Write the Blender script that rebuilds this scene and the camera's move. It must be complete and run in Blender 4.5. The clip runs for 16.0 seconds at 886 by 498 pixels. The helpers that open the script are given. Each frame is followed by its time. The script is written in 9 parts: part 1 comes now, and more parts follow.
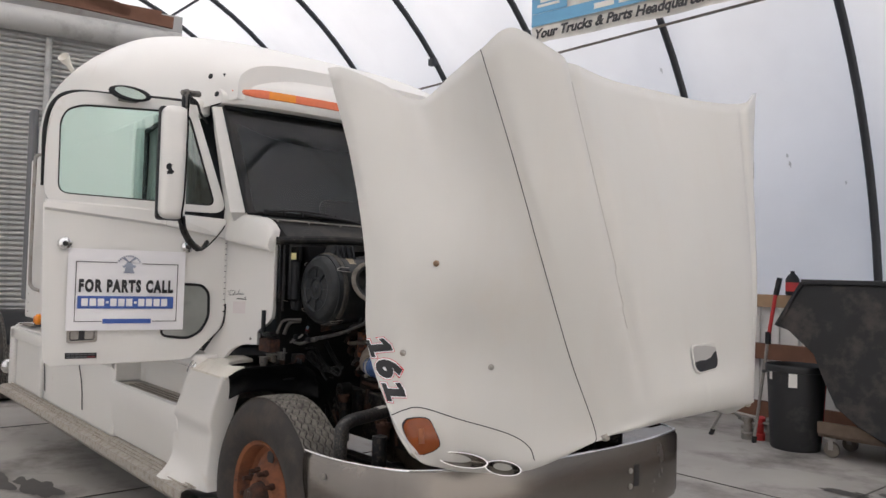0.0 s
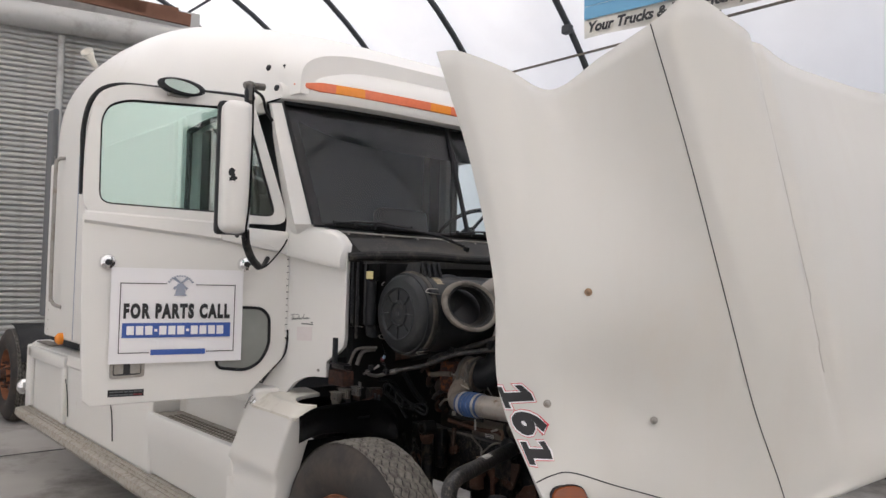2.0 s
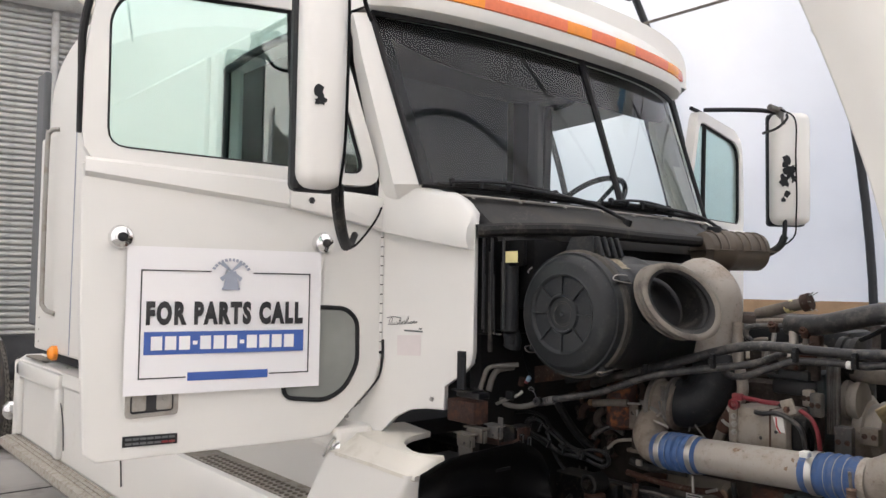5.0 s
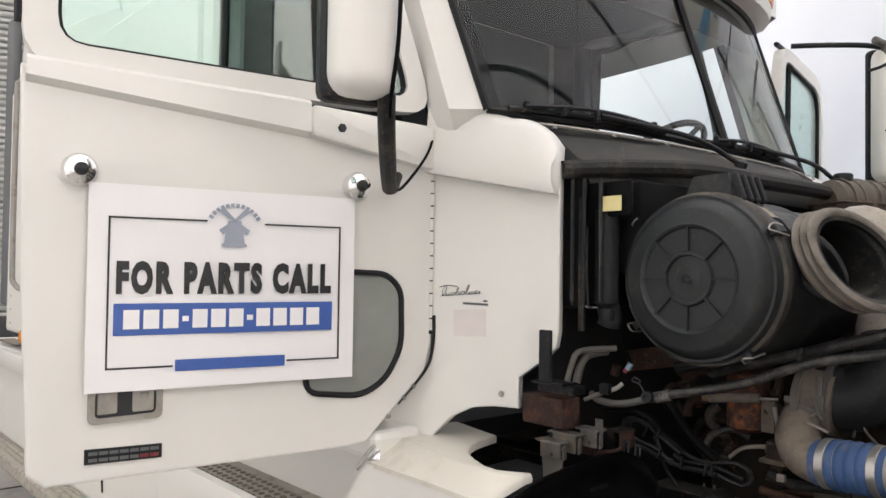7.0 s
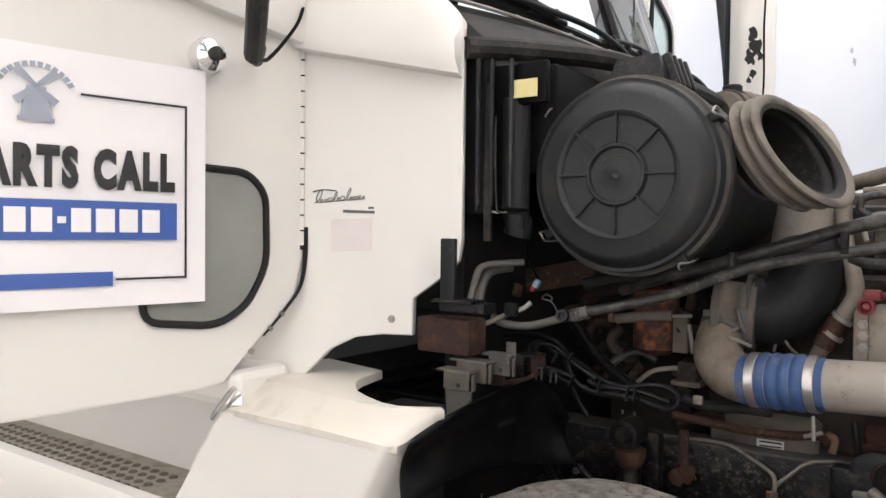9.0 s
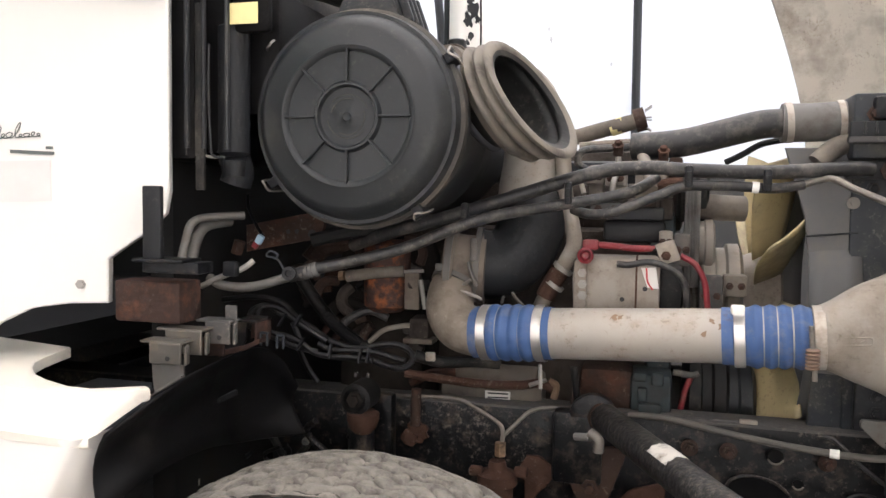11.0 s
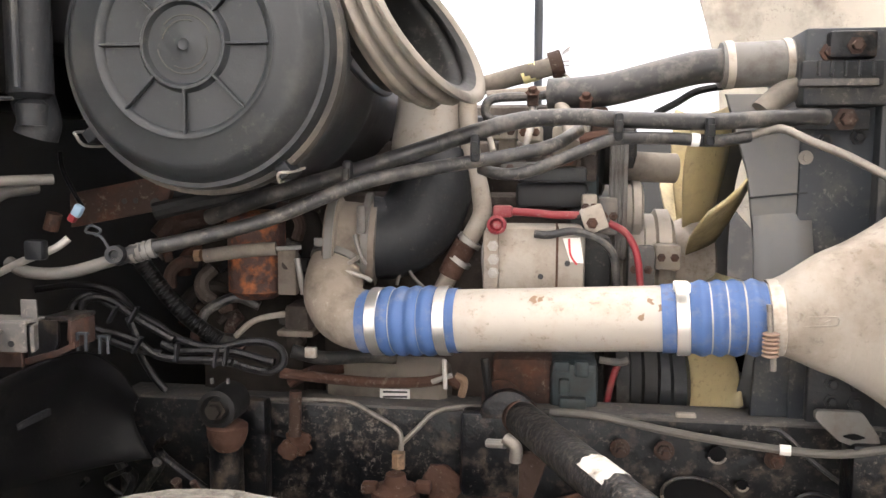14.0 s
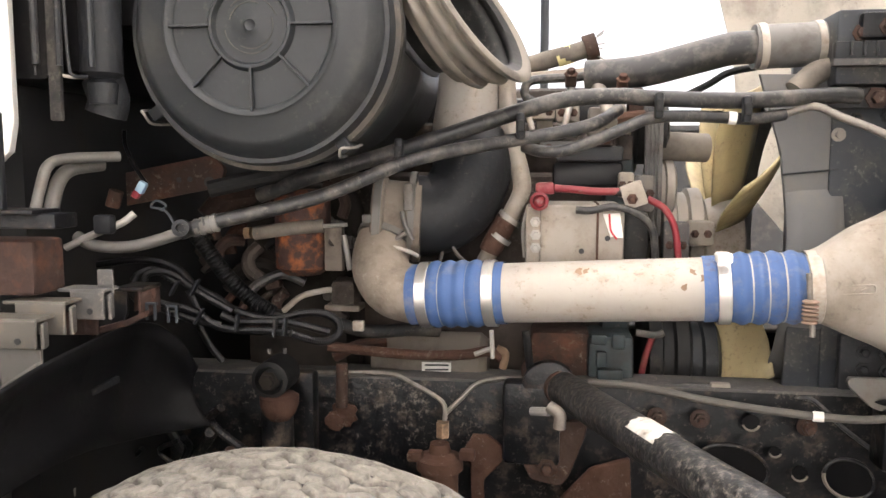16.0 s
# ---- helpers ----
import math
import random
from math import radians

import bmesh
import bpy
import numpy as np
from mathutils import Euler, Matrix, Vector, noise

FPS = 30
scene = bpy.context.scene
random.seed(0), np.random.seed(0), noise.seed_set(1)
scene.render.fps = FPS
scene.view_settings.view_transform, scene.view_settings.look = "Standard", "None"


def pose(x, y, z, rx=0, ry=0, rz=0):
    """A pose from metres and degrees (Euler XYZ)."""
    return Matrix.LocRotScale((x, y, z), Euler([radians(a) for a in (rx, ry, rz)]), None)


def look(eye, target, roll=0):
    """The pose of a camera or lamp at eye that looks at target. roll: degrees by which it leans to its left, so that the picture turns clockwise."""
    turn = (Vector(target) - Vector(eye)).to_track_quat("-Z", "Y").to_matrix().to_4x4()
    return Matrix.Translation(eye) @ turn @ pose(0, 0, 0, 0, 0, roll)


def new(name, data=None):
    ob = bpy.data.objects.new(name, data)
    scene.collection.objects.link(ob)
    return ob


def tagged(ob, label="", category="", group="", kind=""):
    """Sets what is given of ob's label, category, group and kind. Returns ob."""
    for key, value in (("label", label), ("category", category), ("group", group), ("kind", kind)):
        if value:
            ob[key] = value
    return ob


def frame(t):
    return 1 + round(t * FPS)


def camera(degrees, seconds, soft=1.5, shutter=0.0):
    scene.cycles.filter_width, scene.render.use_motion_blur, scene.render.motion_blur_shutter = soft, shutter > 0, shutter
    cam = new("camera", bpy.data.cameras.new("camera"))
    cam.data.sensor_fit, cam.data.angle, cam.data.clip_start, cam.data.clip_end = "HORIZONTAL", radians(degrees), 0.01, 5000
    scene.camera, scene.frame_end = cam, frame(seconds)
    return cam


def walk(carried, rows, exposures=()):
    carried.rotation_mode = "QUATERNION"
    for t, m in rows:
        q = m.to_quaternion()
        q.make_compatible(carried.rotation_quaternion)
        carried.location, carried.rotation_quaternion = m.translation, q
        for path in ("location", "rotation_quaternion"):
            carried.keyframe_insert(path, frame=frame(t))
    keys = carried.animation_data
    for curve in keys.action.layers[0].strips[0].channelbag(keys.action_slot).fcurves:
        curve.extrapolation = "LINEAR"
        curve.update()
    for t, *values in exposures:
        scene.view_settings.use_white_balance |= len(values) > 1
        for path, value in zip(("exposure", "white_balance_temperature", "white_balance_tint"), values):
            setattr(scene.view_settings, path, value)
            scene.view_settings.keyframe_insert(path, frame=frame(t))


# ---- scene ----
cam = camera(60.0, 16.0)
PATH = [
    (0, (-0.378, 0.073, 1.711), (-1.893, 1.378, 1.779), 1.6),
    (0.5, (-0.517, 0.08, 1.733), (-2.031, 1.385, 1.807), 1.5),
    (1, (-0.736, 0.123, 1.761), (-2.25, 1.428, 1.831), 1.4),
    (1.5, (-0.939, 0.126, 1.771), (-2.454, 1.429, 1.843), 1.4),
    (2, (-1.162, 0.095, 1.793), (-2.678, 1.397, 1.867), 1.4),
    (2.5, (-1.401, 0.098, 1.792), (-2.911, 1.407, 1.865), 1.4),
    (3, (-1.686, 0.189, 1.808), (-3.196, 1.499, 1.875), 1.2),
    (3.5, (-1.924, 0.269, 1.774), (-3.444, 1.567, 1.851), 1.2),
    (4, (-2.159, 0.312, 1.764), (-3.684, 1.604, 1.841), 1.1),
    (4.2, (-2.231, 0.337, 1.752), (-3.754, 1.631, 1.834), 1.1),
    (6.3, (-2.975, 0.668, 1.655), (-4.477, 1.985, 1.749), 0.8),
    (6.5, (-3.036, 0.686, 1.656), (-4.538, 2.005, 1.736), 0.8),
    (7, (-3.154, 0.753, 1.627), (-4.659, 2.068, 1.679), 0.8),
    (7.5, (-3.277, 0.837, 1.597), (-4.783, 2.152, 1.628), 0.7),
    (8, (-3.351, 0.879, 1.56), (-4.836, 2.218, 1.563), 0.7),
    (8.5, (-3.425, 0.898, 1.514), (-4.814, 2.337, 1.491), 0.7),
    (9, (-3.511, 0.911, 1.494), (-4.675, 2.537, 1.448), 0.6),
    (9.5, (-3.547, 0.92, 1.481), (-4.505, 2.674, 1.42), 0.6),
    (10, (-3.569, 0.936, 1.467), (-4.349, 2.776, 1.394), 0.4),
    (10.2, (-3.574, 0.949, 1.468), (-4.289, 2.814, 1.38), 0.5),
    (12.3, (-3.624, 1.254, 1.436), (-3.955, 3.221, 1.294), 0.5),
    (12.5, (-3.627, 1.279, 1.434), (-3.94, 3.249, 1.288), 0.4),
    (13, (-3.622, 1.322, 1.436), (-3.91, 3.294, 1.275), 0.4),
    (13.5, (-3.625, 1.342, 1.436), (-3.893, 3.316, 1.258), 0.4),
    (14, (-3.63, 1.35, 1.433), (-3.898, 3.323, 1.245), 0.3),
    (14.5, (-3.637, 1.357, 1.435), (-3.903, 3.33, 1.241), 0.3),
    (15, (-3.646, 1.357, 1.431), (-3.906, 3.33, 1.236), 0.2),
    (15.5, (-3.661, 1.333, 1.425), (-3.922, 3.305, 1.222), 0.2),
    (16, (-3.704, 1.288, 1.407), (-3.97, 3.26, 1.2), 0.1),
]
walk(cam, [(t, look(eye, target, roll)) for t, eye, target, roll in PATH],
     exposures=[(0, 0.58, 6250, 10), (2, 0.7, 6250, 10), (4, 1.03, 6250, 10), (7, 1.17, 6400, 8), (8, 1.22, 6400, 8), (9, 1.5, 6400, 9), (10, 1.63, 6400, 10), (12.5, 2.7, 6500, 10), (14, 2.84, 6600, 10), (16, 2.76, 6700, 10)])

# ---- light ----
world = bpy.data.worlds.new("sky")
scene.world = world
world.use_nodes = True
wn, wl = world.node_tree.nodes, world.node_tree.links
sky = wn.new("ShaderNodeTexSky")
sky.sky_type = "NISHITA"
sky.sun_disc = False
sky.sun_elevation, sky.sun_rotation = radians(52), radians(110)
sky.dust_density, sky.ozone_density = 6.0, 0.0
wl.new(sky.outputs[0], wn["Background"].inputs[0])
wn["Background"].inputs[1].default_value = 0.15
sun = new("sun", bpy.data.lights.new("sun", "SUN"))
sun.data.energy, sun.data.angle, sun.data.color = 1.9, radians(12), (1.0, 0.96, 0.9)
sun.matrix_world = look((math.sin(radians(110)) * 40, math.cos(radians(110)) * 40, 50), (0, 0, 0))


# ---- materials ----
def material(name, base, rough=0.5, metal=0.0, vary=0.08, scale=6.0, dirt=None, dirt_amount=0.0, dirt_scale=3.0,
             bump=0.0, bump_scale=60.0, coat=0.0, transmission=0.0, random=0.0, spec=0.5, streak=None, speck=0.0, speck_color=(0.2, 0.18, 0.155)):
    m = bpy.data.materials.new(name)
    m.use_nodes = True
    n, l = m.node_tree.nodes, m.node_tree.links
    b = n["Principled BSDF"]
    co = n.new("ShaderNodeTexCoord")
    no = n.new("ShaderNodeTexNoise")
    no.inputs["Scale"].default_value, no.inputs["Detail"].default_value = scale, 6
    l.new(co.outputs["Object"], no.inputs["Vector"])
    mix = n.new("ShaderNodeMix")
    mix.data_type = "RGBA"
    mix.inputs[6].default_value = (*[c * (1 - vary) for c in base], 1)
    mix.inputs[7].default_value = (*[min(1, c * (1 + vary)) for c in base], 1)
    l.new(no.outputs[0], mix.inputs[0])
    out = mix.outputs[2]
    if dirt:
        d = n.new("ShaderNodeTexNoise")
        d.inputs["Scale"].default_value, d.inputs["Detail"].default_value, d.inputs["Roughness"].default_value = dirt_scale, 8, 0.65
        l.new(co.outputs["Object"], d.inputs["Vector"])
        r = n.new("ShaderNodeValToRGB")
        lo = 0.72 - 0.45 * dirt_amount
        r.color_ramp.elements[0].position, r.color_ramp.elements[1].position = max(0, lo - 0.05), min(1, lo + 0.18)
        l.new(d.outputs[0], r.inputs[0])
        mx = n.new("ShaderNodeMix")
        mx.data_type = "RGBA"
        mx.inputs[7].default_value = (*dirt, 1)
        l.new(out, mx.inputs[6])
        l.new(r.outputs[0], mx.inputs[0])
        out = mx.outputs[2]
        rr = n.new("ShaderNodeMapRange")
        rr.inputs["To Min"].default_value, rr.inputs["To Max"].default_value = rough, min(1, rough + 0.3)
        l.new(r.outputs[0], rr.inputs[0])
        l.new(rr.outputs[0], b.inputs["Roughness"])
    else:
        b.inputs["Roughness"].default_value = rough
    if streak:
        # faint stains that run down
        mp, sn = n.new("ShaderNodeMapping"), n.new("ShaderNodeTexNoise")
        mp.inputs["Scale"].default_value = (9, 9, 0.9)
        sn.inputs["Scale"].default_value, sn.inputs["Detail"].default_value, sn.inputs["Roughness"].default_value = 1.0, 5, 0.6
        sr = n.new("ShaderNodeValToRGB")
        sr.color_ramp.elements[0].position, sr.color_ramp.elements[1].position = 0.52, 0.78
        sr.color_ramp.elements[1].color = (0.32, 0.32, 0.32, 1)
        sx = n.new("ShaderNodeMix")
        sx.data_type = "RGBA"
        sx.inputs[7].default_value = (*streak, 1)
        l.new(co.outputs["Object"], mp.inputs[0])
        l.new(mp.outputs[0], sn.inputs["Vector"])
        l.new(sn.outputs[0], sr.inputs[0])
        l.new(sr.outputs[0], sx.inputs[0])
        l.new(out, sx.inputs[6])
        out = sx.outputs[2]
    if speck:
        # fine dust and scuffs, thicker in some places than in others
        f1, f2 = n.new("ShaderNodeTexNoise"), n.new("ShaderNodeTexNoise")
        f1.inputs["Scale"].default_value, f1.inputs["Detail"].default_value, f1.inputs["Roughness"].default_value = 85, 8, 0.75
        f2.inputs["Scale"].default_value, f2.inputs["Detail"].default_value = 9, 6
        l.new(co.outputs["Object"], f1.inputs["Vector"])
        l.new(co.outputs["Object"], f2.inputs["Vector"])
        sm = n.new("ShaderNodeMath")
        sm.operation = "MULTIPLY_ADD"
        sm.inputs[1].default_value = 0.4
        l.new(f2.outputs[0], sm.inputs[0])
        l.new(f1.outputs[0], sm.inputs[2])
        rs = n.new("ShaderNodeValToRGB")
        rs.color_ramp.elements[0].position, rs.color_ramp.elements[1].position = 0.78, 0.90
        rs.color_ramp.elements[1].color = (speck, speck, speck, 1)
        l.new(sm.outputs[0], rs.inputs[0])
        ms = n.new("ShaderNodeMix")
        ms.data_type = "RGBA"
        ms.inputs[7].default_value = (*speck_color, 1)
        l.new(out, ms.inputs[6])
        l.new(rs.outputs[0], ms.inputs[0])
        out = ms.outputs[2]
    if random:
        oi = n.new("ShaderNodeObjectInfo")
        hs = n.new("ShaderNodeHueSaturation")
        mr = n.new("ShaderNodeMapRange")
        mr.inputs["To Min"].default_value, mr.inputs["To Max"].default_value = 1 - random, 1 + random
        l.new(oi.outputs["Random"], mr.inputs[0])
        l.new(mr.outputs[0], hs.inputs["Value"])
        l.new(out, hs.inputs["Color"])
        out = hs.outputs[0]
    l.new(out, b.inputs["Base Color"])
    b.inputs["Metallic"].default_value = metal
    b.inputs["Coat Weight"].default_value = coat
    b.inputs["Specular IOR Level"].default_value = spec
    b.inputs["Transmission Weight"].default_value = transmission
    if bump:
        bn = n.new("ShaderNodeTexNoise")
        bn.inputs["Scale"].default_value, bn.inputs["Detail"].default_value = bump_scale, 4
        l.new(co.outputs["Object"], bn.inputs["Vector"])
        bp = n.new("ShaderNodeBump")
        bp.inputs["Strength"].default_value, bp.inputs["Distance"].default_value = bump, 0.01
        l.new(bn.outputs[0], bp.inputs["Height"])
        l.new(bp.outputs[0], b.inputs["Normal"])
    return m


def glass(name, tint, rough=0.0, gloss=0.04):
    """A thin pane: gloss by Fresnel over a tinted see-through film."""
    m = bpy.data.materials.new(name)
    m.use_nodes = True
    n, l = m.node_tree.nodes, m.node_tree.links
    n.remove(n["Principled BSDF"])
    t, g, lw, mx = n.new("ShaderNodeBsdfTransparent"), n.new("ShaderNodeBsdfGlossy"), n.new("ShaderNodeLayerWeight"), n.new("ShaderNodeMixShader")
    pw, f = n.new("ShaderNodeMath"), n.new("ShaderNodeMapRange")
    pw.operation = "POWER"
    pw.inputs[1].default_value = 4.0
    lw.inputs[0].default_value = 0.5
    f.inputs["To Min"].default_value, f.inputs["To Max"].default_value = gloss, 0.75
    l.new(lw.outputs["Facing"], pw.inputs[0])
    l.new(pw.outputs[0], f.inputs[0])
    t.inputs[0].default_value = (*tint, 1)
    g.inputs["Roughness"].default_value = rough
    l.new(f.outputs[0], mx.inputs[0])
    l.new(t.outputs[0], mx.inputs[1])
    l.new(g.outputs[0], mx.inputs[2])
    l.new(mx.outputs[0], n["Material Output"].inputs[0])
    return m


def fabric_material():
    """Translucent tent sheeting with faint stains and folds."""
    m = bpy.data.materials.new("tent_fabric")
    m.use_nodes = True
    n, l = m.node_tree.nodes, m.node_tree.links
    n.remove(n["Principled BSDF"])
    d, t, mx = n.new("ShaderNodeBsdfDiffuse"), n.new("ShaderNodeBsdfTranslucent"), n.new("ShaderNodeMixShader")
    co, no, ra = n.new("ShaderNodeTexCoord"), n.new("ShaderNodeTexNoise"), n.new("ShaderNodeValToRGB")
    no.inputs["Scale"].default_value, no.inputs["Detail"].default_value = 0.7, 8
    ra.color_ramp.elements[0].color, ra.color_ramp.elements[1].color = (0.88, 0.87, 0.86, 1), (0.96, 0.95, 0.94, 1)
    ra.color_ramp.elements[0].position, ra.color_ramp.elements[1].position = 0.3, 0.6
    l.new(co.outputs["Object"], no.inputs["Vector"])
    l.new(no.outputs[0], ra.inputs[0])
    l.new(ra.outputs[0], d.inputs[0])
    l.new(ra.outputs[0], t.inputs[0])
    mx.inputs[0].default_value = 0.62
    l.new(d.outputs[0], mx.inputs[1])
    l.new(t.outputs[0], mx.inputs[2])
    l.new(mx.outputs[0], n["Material Output"].inputs[0])
    return m


WHITE = material("white_paint", (0.70, 0.69, 0.66), 0.32, vary=0.03, scale=2, dirt=(0.55, 0.5, 0.42), dirt_amount=0.12, dirt_scale=2.5, coat=0.15, bump=0.02, bump_scale=8)
HOODWHITE = material("hood_paint", (0.585, 0.577, 0.543), 0.36, vary=0.025, scale=2, dirt=(0.6, 0.56, 0.5), dirt_amount=0.14, dirt_scale=1.6, coat=0.1, bump=0.03, bump_scale=5, streak=(0.56, 0.525, 0.48))
CREAM = material("aged_white_plastic", (0.64, 0.615, 0.55), 0.45, vary=0.05, dirt=(0.42, 0.37, 0.3), dirt_amount=0.3, dirt_scale=4)
INNER = material("bare_fibreglass", (0.5, 0.47, 0.41), 0.7, vary=0.1, dirt=(0.25, 0.22, 0.19), dirt_amount=0.45, dirt_scale=5, bump=0.2, bump_scale=30, speck=0.6, speck_color=(0.16, 0.13, 0.1))
BLACK = material("black_plastic", (0.015, 0.016, 0.018), 0.45, vary=0.25, dirt=(0.05, 0.045, 0.04), dirt_amount=0.25, dirt_scale=9, bump=0.12, bump_scale=90, spec=0.22, speck=0.22)
GREYBLACK = material("dusty_black_plastic", (0.021, 0.023, 0.025), 0.42, vary=0.2, dirt=(0.07, 0.067, 0.06), dirt_amount=0.3, dirt_scale=5, bump=0.06, bump_scale=70, spec=0.3, speck=0.28, speck_color=(0.13, 0.12, 0.1))
COWL = material("grey_cowl_plastic", (0.04, 0.04, 0.04), 0.55, vary=0.12, dirt=(0.1, 0.092, 0.08), dirt_amount=0.35, dirt_scale=6, spec=0.22, speck=0.25)
RUBBER = material("rubber", (0.015, 0.015, 0.015), 0.55, vary=0.2, dirt=(0.08, 0.072, 0.062), dirt_amount=0.3, dirt_scale=9, bump=0.1, bump_scale=60, spec=0.22, speck=0.25)
DUSTRUBBER = material("dusty_rubber", (0.17, 0.148, 0.122), 0.75, vary=0.15, dirt=(0.07, 0.062, 0.055), dirt_amount=0.4, dirt_scale=7, bump=0.1, bump_scale=60, speck=0.6, speck_color=(0.12, 0.09, 0.065))
HOSE = material("coolant_hose", (0.02, 0.02, 0.021), 0.38, vary=0.25, dirt=(0.115, 0.105, 0.092), dirt_amount=0.42, dirt_scale=26, spec=0.45, speck=0.5)
TYRE = material("tyre_rubber", (0.03, 0.027, 0.025), 0.8, vary=0.2, dirt=(0.075, 0.06, 0.05), dirt_amount=0.45, dirt_scale=6, bump=0.2, bump_scale=50)
TREAD = material("worn_tread", (0.17, 0.158, 0.138), 0.92, vary=0.3, scale=40, dirt=(0.075, 0.069, 0.061), dirt_amount=0.5, dirt_scale=30, bump=0.5, bump_scale=90)
RUST = material("rusty_steel", (0.066, 0.035, 0.025), 0.85, vary=0.55, scale=15, dirt=(0.055, 0.028, 0.02), dirt_amount=0.5, dirt_scale=14, bump=0.5, bump_scale=50, spec=0.22, speck=0.5)
RIM = material("rusty_orange_rim", (0.29, 0.105, 0.045), 0.85, vary=0.35, scale=12, dirt=(0.09, 0.045, 0.032), dirt_amount=0.55, dirt_scale=6, bump=0.3, bump_scale=50)
DARKRUST = material("dark_rusty_bracket", (0.045, 0.028, 0.022), 0.8, vary=0.4, scale=12, dirt=(0.12, 0.052, 0.032), dirt_amount=0.35, dirt_scale=11, bump=0.4, bump_scale=60, spec=0.22, speck=0.7)
FRAME = material("black_frame_paint", (0.0045, 0.005, 0.0065), 0.38, vary=0.3, scale=12, dirt=(0.09, 0.068, 0.05), dirt_amount=0.33, dirt_scale=24, bump=0.35, bump_scale=45, spec=0.3, speck=0.75, speck_color=(0.14, 0.12, 0.1))
STRUT = material("dusty_strut_paint", (0.012, 0.012, 0.013), 0.45, vary=0.3, scale=20, dirt=(0.2, 0.175, 0.14), dirt_amount=0.33, dirt_scale=150, bump=0.4, bump_scale=60, speck=0.4)
CHROME = material("chrome", (0.8, 0.8, 0.8), 0.12, 1.0, vary=0.05, dirt=(0.4, 0.38, 0.35), dirt_amount=0.1)
STAINLESS = material("bumper_stainless", (0.24, 0.222, 0.2), 0.24, 1.0, vary=0.08, scale=3, dirt=(0.4, 0.37, 0.33), dirt_amount=0.12, dirt_scale=3, bump=0.03, bump_scale=6)
STEEL = material("dull_steel", (0.33, 0.315, 0.29), 0.5, 0.5, vary=0.15, dirt=(0.25, 0.2, 0.16), dirt_amount=0.35, dirt_scale=12, speck=0.4)
ALU = material("cast_aluminium", (0.285, 0.255, 0.22), 0.62, 0.12, vary=0.14, scale=10, dirt=(0.2, 0.165, 0.13), dirt_amount=0.45, dirt_scale=9, bump=0.14, bump_scale=80, speck=0.5, speck_color=(0.1, 0.075, 0.055))
PIPE = material("aluminium_pipe", (0.33, 0.303, 0.27), 0.5, 0.12, vary=0.1, scale=9, dirt=(0.27, 0.22, 0.175), dirt_amount=0.34, dirt_scale=9, bump=0.05, bump_scale=50, speck=0.6, speck_color=(0.12, 0.085, 0.06))
BLUE = material("blue_silicone", (0.048, 0.096, 0.225), 0.55, vary=0.2, scale=14, dirt=(0.15, 0.165, 0.21), dirt_amount=0.38, dirt_scale=22, spec=0.3, speck=0.7, speck_color=(0.08, 0.07, 0.08))
RED = material("red_cable", (0.17, 0.011, 0.018), 0.5, vary=0.15, dirt=(0.22, 0.08, 0.07), dirt_amount=0.35, dirt_scale=16, speck=0.6)
YELLOW = material("yellowed_fan_plastic", (0.43, 0.352, 0.19), 0.45, vary=0.2, scale=8, dirt=(0.2, 0.17, 0.12), dirt_amount=0.5, dirt_scale=6, speck=0.6, speck_color=(0.1, 0.075, 0.05))
SIGN = material("sign_plastic", (0.8, 0.79, 0.8), 0.45, vary=0.02)
# print black, also the painted shade inside holes and recesses
INKHOLE = material("black_ink_and_hole_shade", (0.015, 0.015, 0.017), 0.5, vary=0.1)
BLUEINK = material("blue_ink", (0.04, 0.1, 0.36), 0.45, vary=0.05)
GREYINK = material("grey_ink", (0.3, 0.33, 0.4), 0.5, vary=0.1)
REDINK = material("red_ink", (0.6, 0.05, 0.07), 0.5, vary=0.1)
# grey for the hood crease: its soft shade and dirt in one colour
CREASESHADE = material("crease_shade_and_dirt", (0.46, 0.445, 0.415), 0.8, vary=0.25, scale=6)
AMBER = material("amber_lens", (0.8, 0.26, 0.02), 0.15, vary=0.12, scale=40)
REDLENS = material("faded_red_lens", (0.72, 0.17, 0.07), 0.2, vary=0.15, scale=60)
BROWNLENS = material("brown_amber_lens", (0.2, 0.045, 0.007), 0.12, vary=0.2, scale=30)
SEAL = material("black_seal", (0.012, 0.012, 0.013), 0.55, vary=0.2, spec=0.22)
TREADPLATE = material("dirty_tread_plate", (0.38, 0.355, 0.31), 0.6, 0.2, vary=0.1, scale=20, dirt=(0.27, 0.235, 0.195), dirt_amount=0.42, dirt_scale=28)
# black of the pillar trim and of the painted visor reflection
SCREENBLACK = material("matt_black_trim_and_reflection", (0.006, 0.006, 0.007), 0.9, vary=0.2, spec=0.05)
DARKCABIN = material("dark_cabin_trim", (0.03, 0.031, 0.034), 0.75, vary=0.15, spec=0.22)
GREYCABIN = material("grey_cabin_trim", (0.11, 0.115, 0.12), 0.8, vary=0.12)
CURTAIN = material("grey_curtain", (0.11, 0.12, 0.125), 0.9, vary=0.06, spec=0.1)
GALV = material("galvanised_tube", (0.05, 0.053, 0.058), 0.5, 0.5, vary=0.2)
SIDING = material("painted_siding", (0.42, 0.42, 0.405), 0.55, 0.2, vary=0.06, scale=2, dirt=(0.24, 0.23, 0.21), dirt_amount=0.3, dirt_scale=2)
TIMBER = material("weathered_timber", (0.33, 0.22, 0.13), 0.8, vary=0.25, scale=7, bump=0.2)
BROWNWOOD = material("red_brown_timber", (0.16, 0.075, 0.045), 0.8, vary=0.3, scale=6, bump=0.2)
